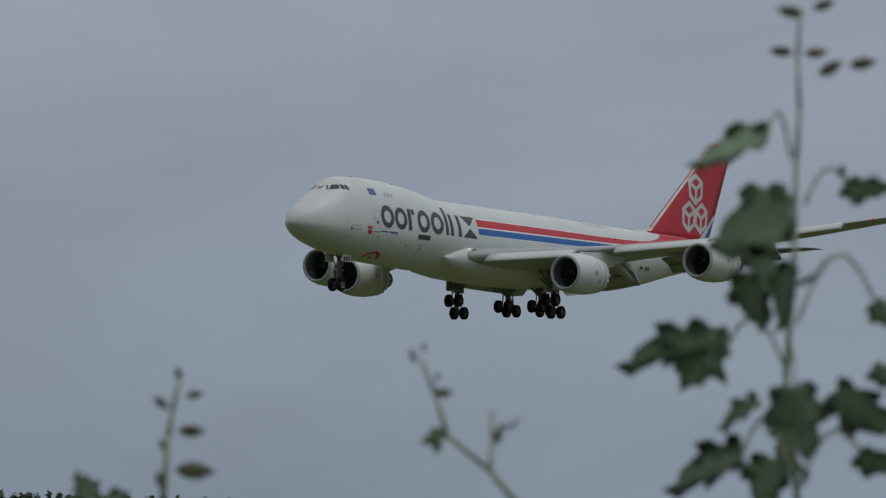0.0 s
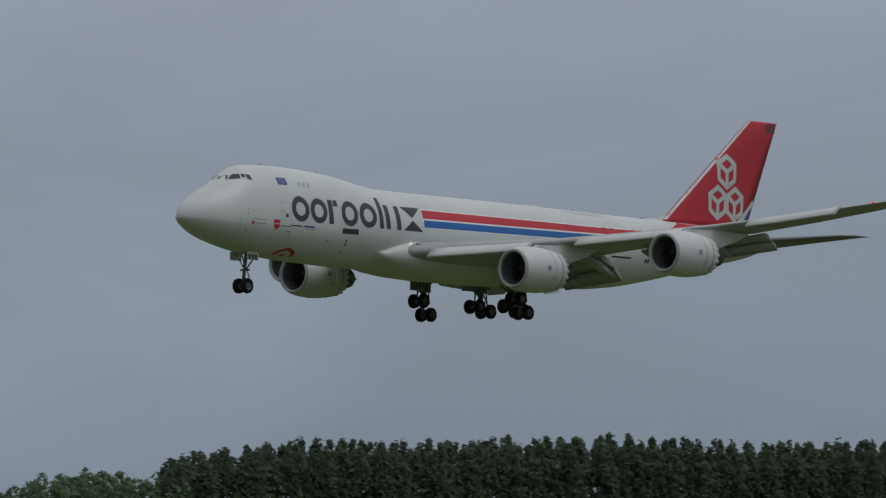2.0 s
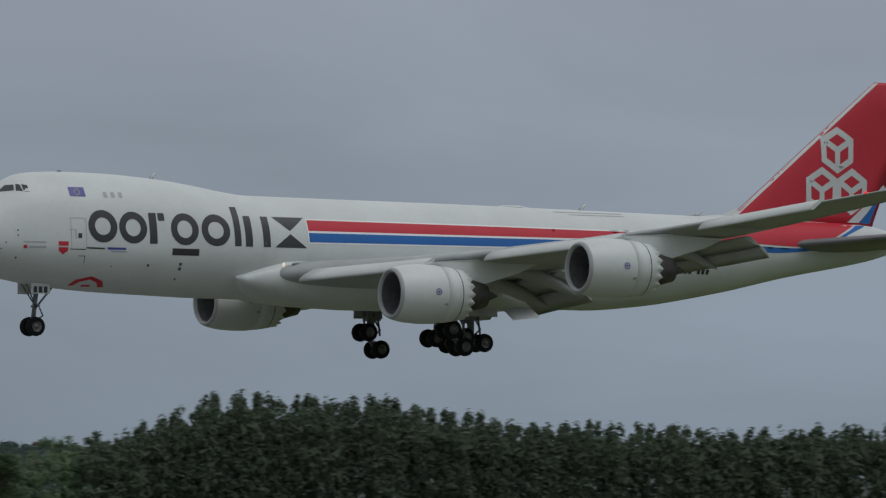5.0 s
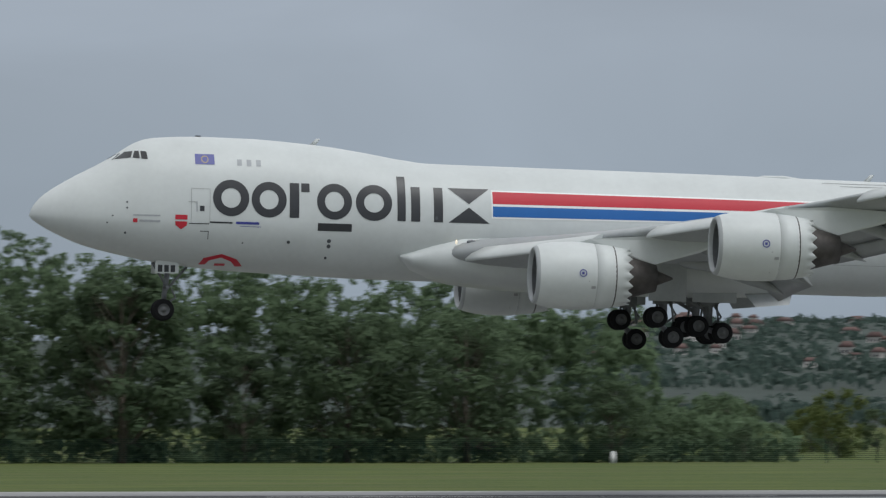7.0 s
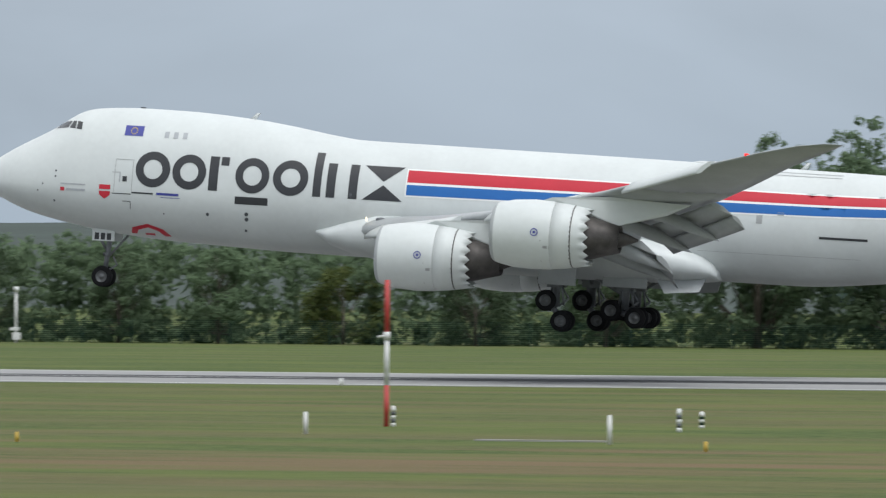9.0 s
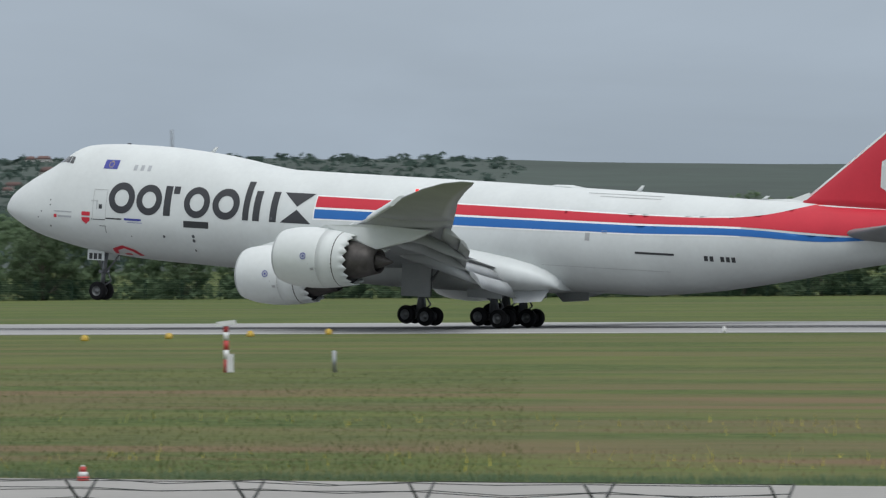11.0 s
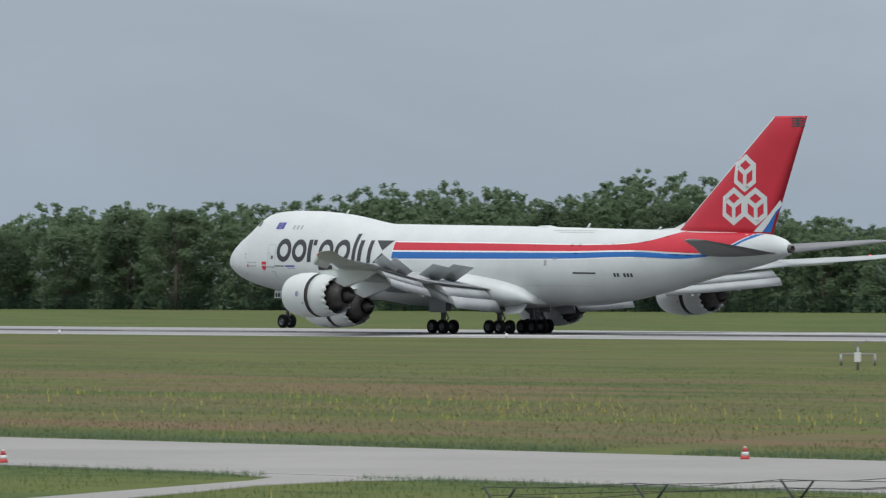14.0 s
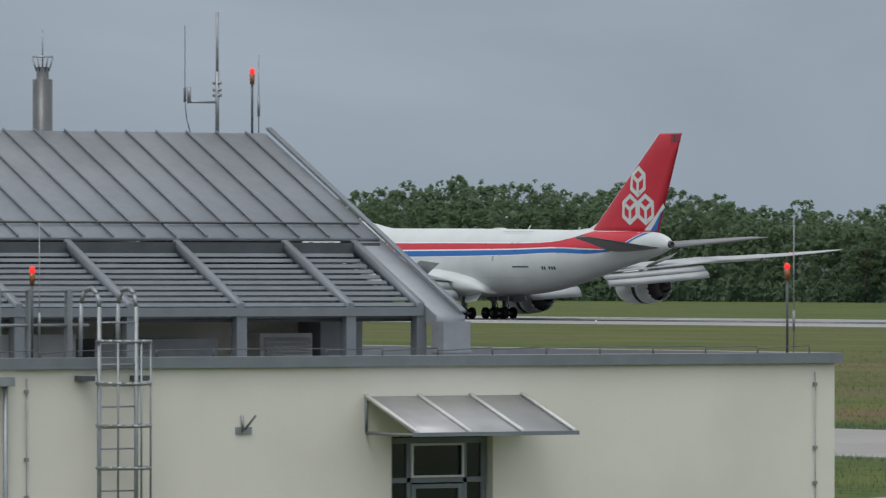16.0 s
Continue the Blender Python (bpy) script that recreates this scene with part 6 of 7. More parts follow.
while y > 40:
    bm = bmesh.new()
    loft(bm, [[(LX + 0.02, y - 0.012, LZ + 0.05), (LX + 0.02, y + 0.012, LZ + 0.05), (LX + 0.02, y + 0.012, LZ + 0.085), (LX + 0.02, y - 0.012, LZ + 0.085)], [(RX, y - 0.012, RZ + 0.05), (RX, y + 0.012, RZ + 0.05), (RX, y + 0.012, RZ + 0.085), (RX, y - 0.012, RZ + 0.085)]], cap0=True, cap1=True)
    part("seam", bm, M["slat"], roof)
    y -= 0.51
bm = bmesh.new()
loft(bm, [[(EX + 0.05, y, EZ - 0.02 + dz), (EX + 0.05, y, EZ - 0.22 + dz), (RX, y, RZ - 0.22 + dz), (RX, y, RZ - 0.01 + dz)] for y, dz in ((GY - 0.36, 0.0), (GY + 0.12, 0.0))], cap0=True, cap1=True)
part("verge", bm, M["zinc"], roof, "broad grey zinc verge")
bm = bmesh.new()
loft(bm, [[(EX + 0.05, y, EZ + 0.02), (EX + 0.05, y, EZ + 0.06), (RX, y, RZ + 0.14), (RX, y, RZ + 0.10)] for y in (GY + 0.05, GY + 0.14)], cap0=True, cap1=True)
part("verge_cap", bm, M["slat"], roof, "dark verge edge")
bm = bmesh.new()
tube(bm, (LX - 0.32, Y0, LZ + 0.26), (LX - 0.32, GY - 0.1, LZ + 0.26), 0.018)
y = GY - 0.3
while y > 42:
    tube(bm, (LX - 0.36, y, LZ + 0.18), (LX - 0.32, y, LZ + 0.26), 0.014, n=5)
    y -= 0.51
part("snow_guard", bm, M["rim"], roof, "pale snow guard rail")
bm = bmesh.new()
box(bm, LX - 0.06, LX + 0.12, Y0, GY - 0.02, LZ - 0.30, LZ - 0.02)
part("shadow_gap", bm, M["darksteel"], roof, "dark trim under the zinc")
# added dark sheet: stands for the shade in the gaps between louvres
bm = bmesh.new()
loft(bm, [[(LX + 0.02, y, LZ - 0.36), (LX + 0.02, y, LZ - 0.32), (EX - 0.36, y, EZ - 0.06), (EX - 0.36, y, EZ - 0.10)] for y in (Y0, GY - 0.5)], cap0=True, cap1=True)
part("backing_sheet", bm, M["darksteel"], roof, "dark sheet standing for the shade behind the louvres")
for j in range(10):  # louvre blades over the sheet that darkens their gaps
    f = (j + 0.3) / 10.0
    x, z = LX + 0.1 + (EX - 0.3 - LX) * f, LZ - 0.18 + (EZ + 0.08 - LZ + 0.18) * f
    bm = bmesh.new()
    box(bm, -0.012, 0.012, Y0, GY - 0.5, -0.027, 0.027, m=Matrix.Translation((x, 0, z)) @ Matrix.Rotation(radians(-28), 4, "Y"))
    part("louvre", bm, M["slat"], roof, "grey louvre blade")
for y in (55.43, 54.26, 52.47, 50.70, 48.93, 47.16, 45.39):
    bm = bmesh.new()
    loft(bm, [[(LX + 0.05, y - 0.05, LZ - 0.12), (LX + 0.05, y + 0.05, LZ - 0.12), (LX + 0.05, y + 0.05, LZ + 0.02), (LX + 0.05, y - 0.05, LZ + 0.02)], [(EX - 0.25, y - 0.05, EZ), (EX - 0.25, y + 0.05, EZ), (EX - 0.25, y + 0.05, EZ + 0.16), (EX - 0.25, y - 0.05, EZ + 0.16)]], cap0=True, cap1=True)
    part("rafter", bm, M["slat"], roof, "grey steel rafter")
    bm = bmesh.new()
    box(bm, EX - 0.4, EX - 0.24, y - 0.08, y + 0.08, 3.45, EZ + 0.06)
    part("column", bm, M["slat"], roof, "grey steel column")
bm = bmesh.new()
box(bm, EX - 0.38, EX - 0.22, Y0, GY - 0.4, EZ - 0.02, EZ + 0.1)
part("eaves_beam", bm, M["slat"], roof, "grey eaves beam")
bm = bmesh.new()
box(bm, EX - 0.1, EX + 0.22, GY - 0.35, GY + 0.1, 3.45, EZ - 0.1)
box(bm, EX - 0.1, EX + 0.24, GY - 0.36, GY + 0.12, 3.78, 3.82)
part("corner_post", bm, M["zinc"], roof, "zinc clad corner post")
bm = bmesh.new()
box(bm, -96.4, -88.2, Y0, GY - 0.36, 3.45, 4.55)
bm2 = bmesh.new()
loft(bm, [[(-89.5, GY - 0.4, 3.46), (-96.3, GY - 0.4, 3.46), (RX - 4.6, GY - 0.4, EZ + 0.2), (RX, GY - 0.4, RZ - 0.1), (-89.5, GY - 0.4, 5.9)], [(-89.5, GY - 0.37, 3.46), (-96.3, GY - 0.37, 3.46), (RX - 4.6, GY - 0.37, EZ + 0.2), (RX, GY - 0.37, RZ - 0.1), (-89.5, GY - 0.37, 5.9)]], cap0=True, cap1=True)
bm2.free()
part("upper_wall", bm, M["plaster"], roof, "cream upper wall under the roof")


def roof_unit(y0, y1, z1, depth, material, label, slats=0):
    ob = thing("ventilation_unit", label, "ventilation unit")
    bm = bmesh.new()
    box(bm, -87.6 - depth, -87.6, y0, y1, 3.45, z1)
    part("casing", bm, material, ob)
    for k in range(slats):
        z = 3.55 + (z1 - 3.65) * k / max(1, slats - 1)
        bm = bmesh.new()
        box(bm, -0.05, 0.05, y0 + 0.06, y1 - 0.06, -0.01, 0.012, m=Matrix.Translation((-87.55, 0, z)) @ Matrix.Rotation(radians(35), 4, "Y"))
        part("slat", bm, M["redwhite_w"], ob)
    return ob


roof_unit(53.60, 54.46, 4.05, 0.8, M["redwhite_w"], "white slatted ventilation unit on the flat roof", 7)
roof_unit(49.2, 50.6, 4.05, 1.0, M["redwhite_w"], "white ventilation casing with flat lid", 0)
roof_unit(50.9, 52.9, 3.98, 1.0, M["steel"], "grey metal ventilation casing", 0)
roof_unit(54.6, 55.3, 4.3, 1.2, M["zinc"], "dull zinc ventilation cowl", 0)
roof_unit(46.0, 48.4, 4.0, 1.0, M["steel"], "grey metal ventilation casing", 0)

# ladder with hoops
lad = thing("roof_ladder", "grey galvanised roof ladder with safety hoops", "ladder")
for y in (48.75, 49.32):
    bm = bmesh.new()
    pts = [(WX + 0.22, y, 0.4), (WX + 0.22, y, 4.45), (WX + 0.17, y, 4.62), (WX + 0.02, y, 4.70), (WX - 0.16, y, 4.66), (WX - 0.26, y, 4.5), (WX - 0.28, y, 3.78)]
    for a, b in zip(pts, pts[1:]):
        tube(bm, a, b, 0.03, n=8)
    part("stringer", bm, M["steel"], lad)
for k in range(14):
    bm = bmesh.new()
    tube(bm, (WX + 0.22, 48.75, 0.6 + 0.28 * k), (WX + 0.22, 49.32, 0.6 + 0.28 * k), 0.014, n=6)
    part("rung", bm, M["steel"], lad)
for k in range(5):
    bm = bmesh.new()
    z = 1.75 + 0.56 * k
    pts = [(WX + 0.22 + 0.62 * math.sin(t), 49.035 - 0.32 * math.cos(t) * (1 + 0.15 * math.sin(t)), z) for t in [math.pi * q / 10 for q in range(11)]]
    for a, b in zip(pts, pts[1:]):
        va, vb = Vector(a), Vector(b)
        tube(bm, va, vb, 0.025, n=6)
    part("hoop", bm, M["steel"], lad)
for t in (0.25, 0.5, 0.75):
    bm = bmesh.new()
    t *= math.pi
    x, y = WX + 0.22 + 0.62 * math.sin(t), 49.035 - 0.32 * math.cos(t) * (1 + 0.15 * math.sin(t))
    tube(bm, (x, y, 1.75), (x, y, 4.0), 0.014, n=6)
    part("cage_bar", bm, M["steel"], lad)
for y in (48.6, 49.45):
    bm = bmesh.new()
    box(bm, WX, WX + 0.2, y - 0.1, y + 0.1, 3.46, 3.53)
    part("wall_bracket", bm, M["darksteel"], lad)

# roof edge rail, wires and lamps
rail = thing("roof_rail", "grey roof edge rail on posts", "rail")
for y in (47.6, 48.1, 48.7):
    bm = bmesh.new()
    box(bm, WX - 0.55, WX - 0.47, y - 0.04, y + 0.04, 3.45, 4.68)
    part("post", bm, M["steel"], rail)
for z in (4.2, 4.66):
    bm = bmesh.new()
    tube(bm, (WX - 0.5, 46.2, z), (WX - 0.5, 49.0, z), 0.025, n=6)
    part("bar", bm, M["steel"], rail)
wire = thing("lightning_wire", "thin metal lightning wire along the roof edge", "wire")
yy = Y1 - 0.3
while yy > 40:
    bm = bmesh.new()
    tube(bm, (WX - 0.2, yy, 3.77), (WX - 0.2, yy, 3.87), 0.012, n=5)
    tube(bm, (WX - 0.2, yy, 3.87), (WX - 0.2, yy - 0.9, 3.85 + 0.02 * math.sin(yy)), 0.007, n=4)
    part("conductor", bm, M["rim"], wire)
    yy -= 0.9


def lamp_post(x, y, z0, z1, rod):
    ob = thing("obstruction_lamp", "lit red obstruction lamp on a thin black pole", "lamp", m=Matrix.Translation((x, y, z0)))
    h = z1 - z0
    bm = bmesh.new()
    tube(bm, (0, 0, 0), (0, 0, h - 0.16), 0.018, n=8)
    part("pole", bm, M["darksteel"], ob)
    bm = bmesh.new()
    tube(bm, (0, 0, h - 0.17), (0, 0, h - 0.02), 0.032, 0.040, n=14)
    part("lamp_base", bm, M["amber"], ob, "amber lamp base")
    bm = bmesh.new()
    turned(bm, [(h - 0.02, 0.036), (h + 0.03, 0.040), (h + 0.06, 0.028), (h + 0.07, 0.001)], 14, axis="z")
    part("lamp_glass", bm, M["beacon"], ob, "glowing red lamp glass")
    if rod:
        bm = bmesh.new()
        tube(bm, (0.02, 0.1, 0), (0.02, 0.1, rod), 0.008, n=5)
        tube(bm, (0.02, 0.1, 0.3), (0.02, 0.1, 0.6), 0.02, n=6)
        part("rod", bm, M["steel"], ob, "thin lightning rod")
    return ob


lamp_post(WX - 0.25, 60.33, 3.77, 4.98, 1.95)
lamp_post(WX - 0.3, 48.02, 3.77, 4.92, 1.8)
lamp_post(RX - 0.1, 55.72, RZ, 7.84, 1.2)
am = thing("roof_antenna", "grey antenna mast with a bent side arm", "antenna", m=Matrix.Translation((RX - 0.1, 55.12, RZ)))
bm = bmesh.new()
tube(bm, (0, 0, -0.1), (0, 0, 0.95), 0.03, n=8)
tube(bm, (0, 0, 0.75), (0, 0, 1.82), 0.022, n=8)
for z in (0.6, 0.68, 0.78):
    tube(bm, (-0.06, -0.03, z), (0.06, 0.03, z), 0.025, n=6)
part("mast", bm, M["steel"], am)
bm = bmesh.new()
tube(bm, (0, 0, 0.5), (0.0, -0.48, 0.5), 0.02, n=6)
tube(bm, (0, -0.48, 0.48), (0, -0.48, 0.72), 0.028, n=6)
part("side_arm", bm, M["steel"], am)
bm = bmesh.new()
tube(bm, (0, -0.55, 0.62), (0, -0.55, 1.62), 0.006, n=4)
tube(bm, (0, -0.55, 0.5), (0, -0.55, 0.7), 0.02, n=5)
for a, b in (((0, -0.55, .5), (0, -0.52, .25)), ((0, -0.52, .25), (0, -0.45, .02))):
    tube(bm, a, b, 0.008, n=4)
part("whip", bm, M["darksteel"], am, "thin whip aerial and cable")
ch = thing("flue_pipe", "round stainless flue pipe with open cap", "chimney", m=Matrix.Translation((RX - 0.4, 52.35, RZ - 0.3)))
bm = bmesh.new()
turned(bm, [(-0.6, 0.145), (1.1, 0.145), (1.1, 0.11), (1.12, 0.09), (1.28, 0.09)], 20, axis="z")
part("pipe", bm, M["rim"], ch, "dull stainless pipe")
bm = bmesh.new()
for t in range(6):
    a = t * math.pi / 3
    tube(bm, (0.09 * math.cos(a), 0.09 * math.sin(a), 1.22), (0.15 * math.cos(a), 0.15 * math.sin(a), 1.42), 0.01, n=4)
turned(bm, [(1.42, 0.15), (1.44, 0.15), (1.44, 0.13)], 18, axis="z")
tube(bm, (0, 0, 1.2), (0, 0, 1.85), 0.01, n=5)
part("cap", bm, M["steel"], ch, "open crown cap with rod")

# wall fittings
for y, nm in ((60.62, "thin grey conductor running down the wall"), (47.75, "thin grey conductor running down the wall")):
    ob = thing("down_conductor", nm, "cable")
    bm = bmesh.new()
    tube(bm, (WX + 0.03, y, 0), (WX + 0.03, y, 3.5), 0.009, n=5)
    for z in (0.9, 1.9, 2.4, 3.3):
        box(bm, WX, WX + 0.05, y - 0.025, y + 0.025, z, z + 0.05)
    part("cable", bm, M["steel"], ob)
ob = thing("downpipe", "grey rainwater downpipe with hopper", "pipe")
bm = bmesh.new()
tube(bm, (WX + 0.08, 47.4, 0), (WX + 0.08, 47.4, 3.4), 0.035, n=10)
box(bm, WX, WX + 0.16, 47.0, 47.5, 3.4, 3.52)
part("pipe", bm, M["steel"], ob)
ob = thing("wall_bracket", "small rusty steel bracket on the plaster wall", "bracket")
bm = bmesh.new()
tube(bm, (WX, 51.15, 2.78), (WX + 0.28, 51.15, 2.98), 0.018, n=6)
tube(bm, (WX + 0.02, 51.1, 2.75), (WX + 0.02, 51.1, 2.98), 0.02, n=6)
box(bm, WX, WX + 0.02, 51.0, 51.25, 2.72, 2.82)
part("arm", bm, M["steel"], ob)

# ---- saplings close to the camera ----
SA = radians(-56.447)
S_RIGHT = Vector((math.cos(SA), math.sin(SA), 0))
S_AHEAD = Vector((-math.sin(SA), math.cos(SA), 0))


def sap(u, v, depth=0.0):
    """A place on the saplings' upright sheet, nine metres ahead: u to the right, v up from the ground."""
    return S_AHEAD * (9.0 + depth) + S_RIGHT * u + Vector((0, 0, v))


LOBES = [(0.0, 0.0), (0.14, -0.07), (0.34, -0.06), (0.40, 0.06), (0.36, 0.16), (0.50, 0.30), (0.54, 0.48), (0.38, 0.46), (0.28, 0.52), (0.27, 0.74), (0.13, 0.84), (0.0, 1.0)]


def leaf_mesh(seed):
    """A lobed leaf one unit long, folded along its midrib, with veins as raised lines."""
    rr = random.Random(seed)
    bm = bmesh.new()
    mids = [bm.verts.new((0, t, 0.03 * math.sin(3 * t))) for t in (0.0, 0.2, 0.4, 0.6, 0.8, 1.0)]
    for s in (1, -1):
        pts = [(x * s * rr.uniform(0.9, 1.1), y) for x, y in LOBES[1:-1]]
        vs = [bm.verts.new((x, y, abs(x) * 0.28 + rr.uniform(-.05, .05) - 0.18 * y * y)) for x, y in pts]
        ring = [mids[0]] + vs + [mids[5]]
        near = [0, 0, 0, 1, 1, 2, 2, 3, 3, 4, 4, 5]
        for i in range(len(ring) - 1):
            a, b = mids[near[i]], mids[near[i + 1]]
            f = [ring[i], ring[i + 1], b] + ([a] if a is not b else [])
            f2 = []
            for q in f:
                if q not in f2:
                    f2.append(q)
            if len(f2) > 2:
                bm.faces.new(f2 if s > 0 else f2[::-1])
    ext = bmesh.ops.solidify(bm, geom=bm.faces[:], thickness=0.008)
    return mesh("leaf", bm, M["leaf_near"], smooth=True)


LEAVES = [leaf_mesh(k) for k in range(4)]
bud = bmesh.new()
loft(bud, [[(w * math.cos(a * math.pi / 3), y, 0.35 * w * math.sin(a * math.pi / 3)) for a in range(6)] for y, w in ((0, .03), (.25, .2), (.6, .22), (1, .02))], cap0=True, cap1=True)
BUD = mesh("young_leaf", bud, M["leaf_bud"], smooth=True)


def sapling(stem, leaves, buds, label, seed):
    rr = random.Random(seed)
    ob = thing("sapling", label, "sapling")
    bm = bmesh.new()
    pts = [sap(*stem[0][:2])] + [sap(u, v) for u, v in stem]
    pts[0].z = 0
    rad = [0.012] + [0.0042 - 0.0024 * k / len(stem) for k in range(len(stem))]
    for (a, b, r0, r1) in zip(pts, pts[1:], rad, rad[1:]):
        tube(bm, a, b, r0, r1, n=8)
    part("stem", bm, M["stem"], ob, "pale green stem")
    for u, v, size, ang, roll, foot in leaves:
        c = sap(u, v, rr.uniform(-.12, .12))
        if foot:
            bm = bmesh.new()
            f0 = sap(*foot)
            way = [f0.lerp(c, q) + Vector((0, 0, 0.05 * math.sin(math.pi * q) * (c - f0).length / 0.1)) for q in (0, .2, .4, .6, .8, 1)]
            for pa, pb in zip(way, way[1:]):
                tube(bm, pa, pb, 0.0022, n=6)
            part("petiole", bm, M["stem"], ob)
        lf = new("leaf", LEAVES[rr.randrange(4)])
        lf.parent = ob
        rot = Matrix((S_RIGHT, Vector((0, 0, 1)), -S_AHEAD)).transposed().to_4x4()
        lf.matrix_basis = Matrix.Translation(c) @ rot @ Matrix.Rotation(radians(ang), 4, "Z") @ Matrix.Rotation(radians(roll + 26), 4, "Y") @ Matrix.Rotation(radians(rr.uniform(-30, 5)), 4, "X") @ Matrix.Diagonal((size, size, size, 1))
    for u, v, size, ang in buds:
        lf = new("young_leaf", BUD)
        lf.parent = ob
        rot = Matrix((S_RIGHT, Vector((0, 0, 1)), -S_AHEAD)).transposed().to_4x4()
        lf.matrix_basis = Matrix.Translation(sap(u, v)) @ rot @ Matrix.Rotation(radians(ang), 4, "Z") @ Matrix.Diagonal((size, size, size, 1))
    return ob


sapling([(0.443, 4.941), (0.426, 5.103), (0.434, 5.208), (0.436, 5.369), (0.439, 5.432), (0.436, 5.495), (0.438, 5.557)],
        [(0.394, 5.385, 0.104, 88, 36, (0.429, 5.37)), (0.428, 5.300, 0.114, 104, 8, (0.438, 5.327)), (0.398, 5.256, 0.066, 160, 20, None), (0.431, 5.229, 0.084, 150, 40, (0.435, 5.194)), (0.355, 5.138, 0.077, 95, 20, (0.422, 5.117)), (0.322, 5.138, 0.115, 97, 38, None), (0.327, 5.143, 0.084, 150, -20, None), (0.433, 5.082, 0.091, 190, 10, (0.426, 5.075)), (0.489, 5.083, 0.105, 240, 30, None), (0.395, 5.068, 0.063, 120, 40, None), (0.376, 5.000, 0.108, 98, 34, (0.434, 4.977)), (0.413, 4.998, 0.07, 170, 0, None), (0.543, 5.196, 0.042, 215, 10, (0.439, 5.166)), (0.499, 5.342, 0.066, 240, 30, (0.447, 5.313)), (0.438, 5.219, 0.059, 275, 65, None), (0.518, 5.007, 0.063, 235, 25, (0.445, 4.964)), (0.427, 5.037, 0.077, 185, 50, None), (0.382, 5.228, 0.077, 190, 20, None), (0.534, 5.112, 0.056, 245, 30, None)],
        [(0.443, 5.549, 0.035, 80), (0.43, 5.501, 0.03, 85), (0.444, 5.5, 0.03, -85), (0.462, 5.474, 0.035, -60), (0.5, 5.486, 0.035, -80), (0.493, 5.345, 0.02, 0), (0.454, 5.556, 0.03, -70)], "young maple sapling with lobed dark green leaves", 1)
sapling([(-0.342, 4.929), (-0.336, 5.015), (-0.332, 5.043), (-0.323, 5.088)],
        [(-0.393, 4.93, 0.052, 70, 20, None), (-0.431, 4.933, 0.042, 20, 10, None)],
        [(-0.315, 5.064, 0.022, -80), (-0.337, 5.048, 0.024, 50), (-0.324, 5.021, 0.034, -90), (-0.327, 4.973, 0.05, -92), (-0.323, 5.081, 0.02, 10), (-0.337, 4.994, 0.02, 30), (-0.341, 4.948, 0.025, 20)], "thin sapling tip with small brownish leaves", 2)
sapling([(0.098, 4.935), (0.061, 4.979), (0.008, 5.021), (-0.006, 5.069), (-0.025, 5.114)],
        [(0.004, 5.018, 0.031, 90, 20, None), (-0.003, 5.016, 0.02, 170, 10, None), (0.065, 5.017, 0.029, -55, 35, (0.063, 4.982)), (0.081, 5.031, 0.02, -75, 50, None)],
        [(-0.011, 5.073, 0.027, -90), (-0.032, 5.11, 0.018, 20), (-0.004, 5.087, 0.012, 0), (-0.022, 5.123, 0.012, 0)], "slanting thin sapling tip with small leaves", 3)


# ---- grass blades and flowers in the nearer meadow ----
def meadow(name, n, y0, y1, h0, h1, width, material, label, seed, power=1.0, a0=24.0, a1=61.0, patch=None):
    g = np.random.RandomState(seed)
    y = y0 + (y1 - y0) * g.random_sample(n) ** power
    a = np.radians(g.uniform(a0, a1, n))
    x = -y * np.tan(a)
    keep = ~((y > 113.5) & (y < 134.7)) & ~((x < -83) & (y < 61.5)) & ~((np.abs((x + 133) * 0.857 + (y - 103.2) * 0.515) < 1.6) & (y > 92))
    if patch:
        f = np.sin(x * 0.11 + 2 * np.sin(y * 0.07)) + np.sin(y * 0.21 + x * 0.05) + g.uniform(-patch, patch, n)
        keep &= f > 0.55
    x, y = x[keep], y[keep]
    n = len(x)
    h = g.uniform(h0, h1, n)
    t = g.uniform(0, 2 * np.pi, n)
    w = width * g.uniform(0.6, 1.4, n)
    lean = g.uniform(0.1, 0.8, n) * h
    dx, dy = np.cos(t), np.sin(t)
    base = np.stack((x, y, np.zeros(n)), 1)
    p0 = base - np.stack((dx * w, dy * w, np.zeros(n)), 1)
    p1 = base + np.stack((dx * w, dy * w, np.zeros(n)), 1)
    p2 = base + np.stack((-dy * lean, dx * lean, h), 1)
    v = np.stack((p0, p1, p2), 1).reshape(-1, 3)
    me = bpy.data.meshes.new(name)
    me.from_pydata(v.tolist(), [], np.arange(len(v)).reshape(-1, 3).tolist())
    me.materials.append(material)
    return tagged(new(name, me), label, "grass", kind="stuff")


meadow("meadow_grass", 90000, 58, 114, 0.05, 0.16, 0.006, M["blade"], "short green meadow grass blades", 1)
meadow("meadow_grass", 80000, 134, 270, 0.05, 0.15, 0.009, M["blade"], "olive green meadow grass blades", 2, 1.5, 30.0)
meadow("verge_grass", 26000, 134.2, 137.5, 0.08, 0.24, 0.012, M["leaf"], "taller dark grass along the road edge", 3)
meadow("verge_grass", 16000, 112.3, 113.9, 0.06, 0.2, 0.010, M["leaf"], "taller dark grass along the road edge", 4)
meadow("dry_grass", 30000, 136, 200, 0.05, 0.16, 0.008, M["blade_dry"], "dry reddish grass stalks in patches", 5, 1.8, patch=0.8)
meadow("yellow_flowers", 3500, 66, 186, 0.10, 0.34, 0.014, M["yellow"], "scattered yellow meadow flowers", 6, 0.7, patch=0.5)
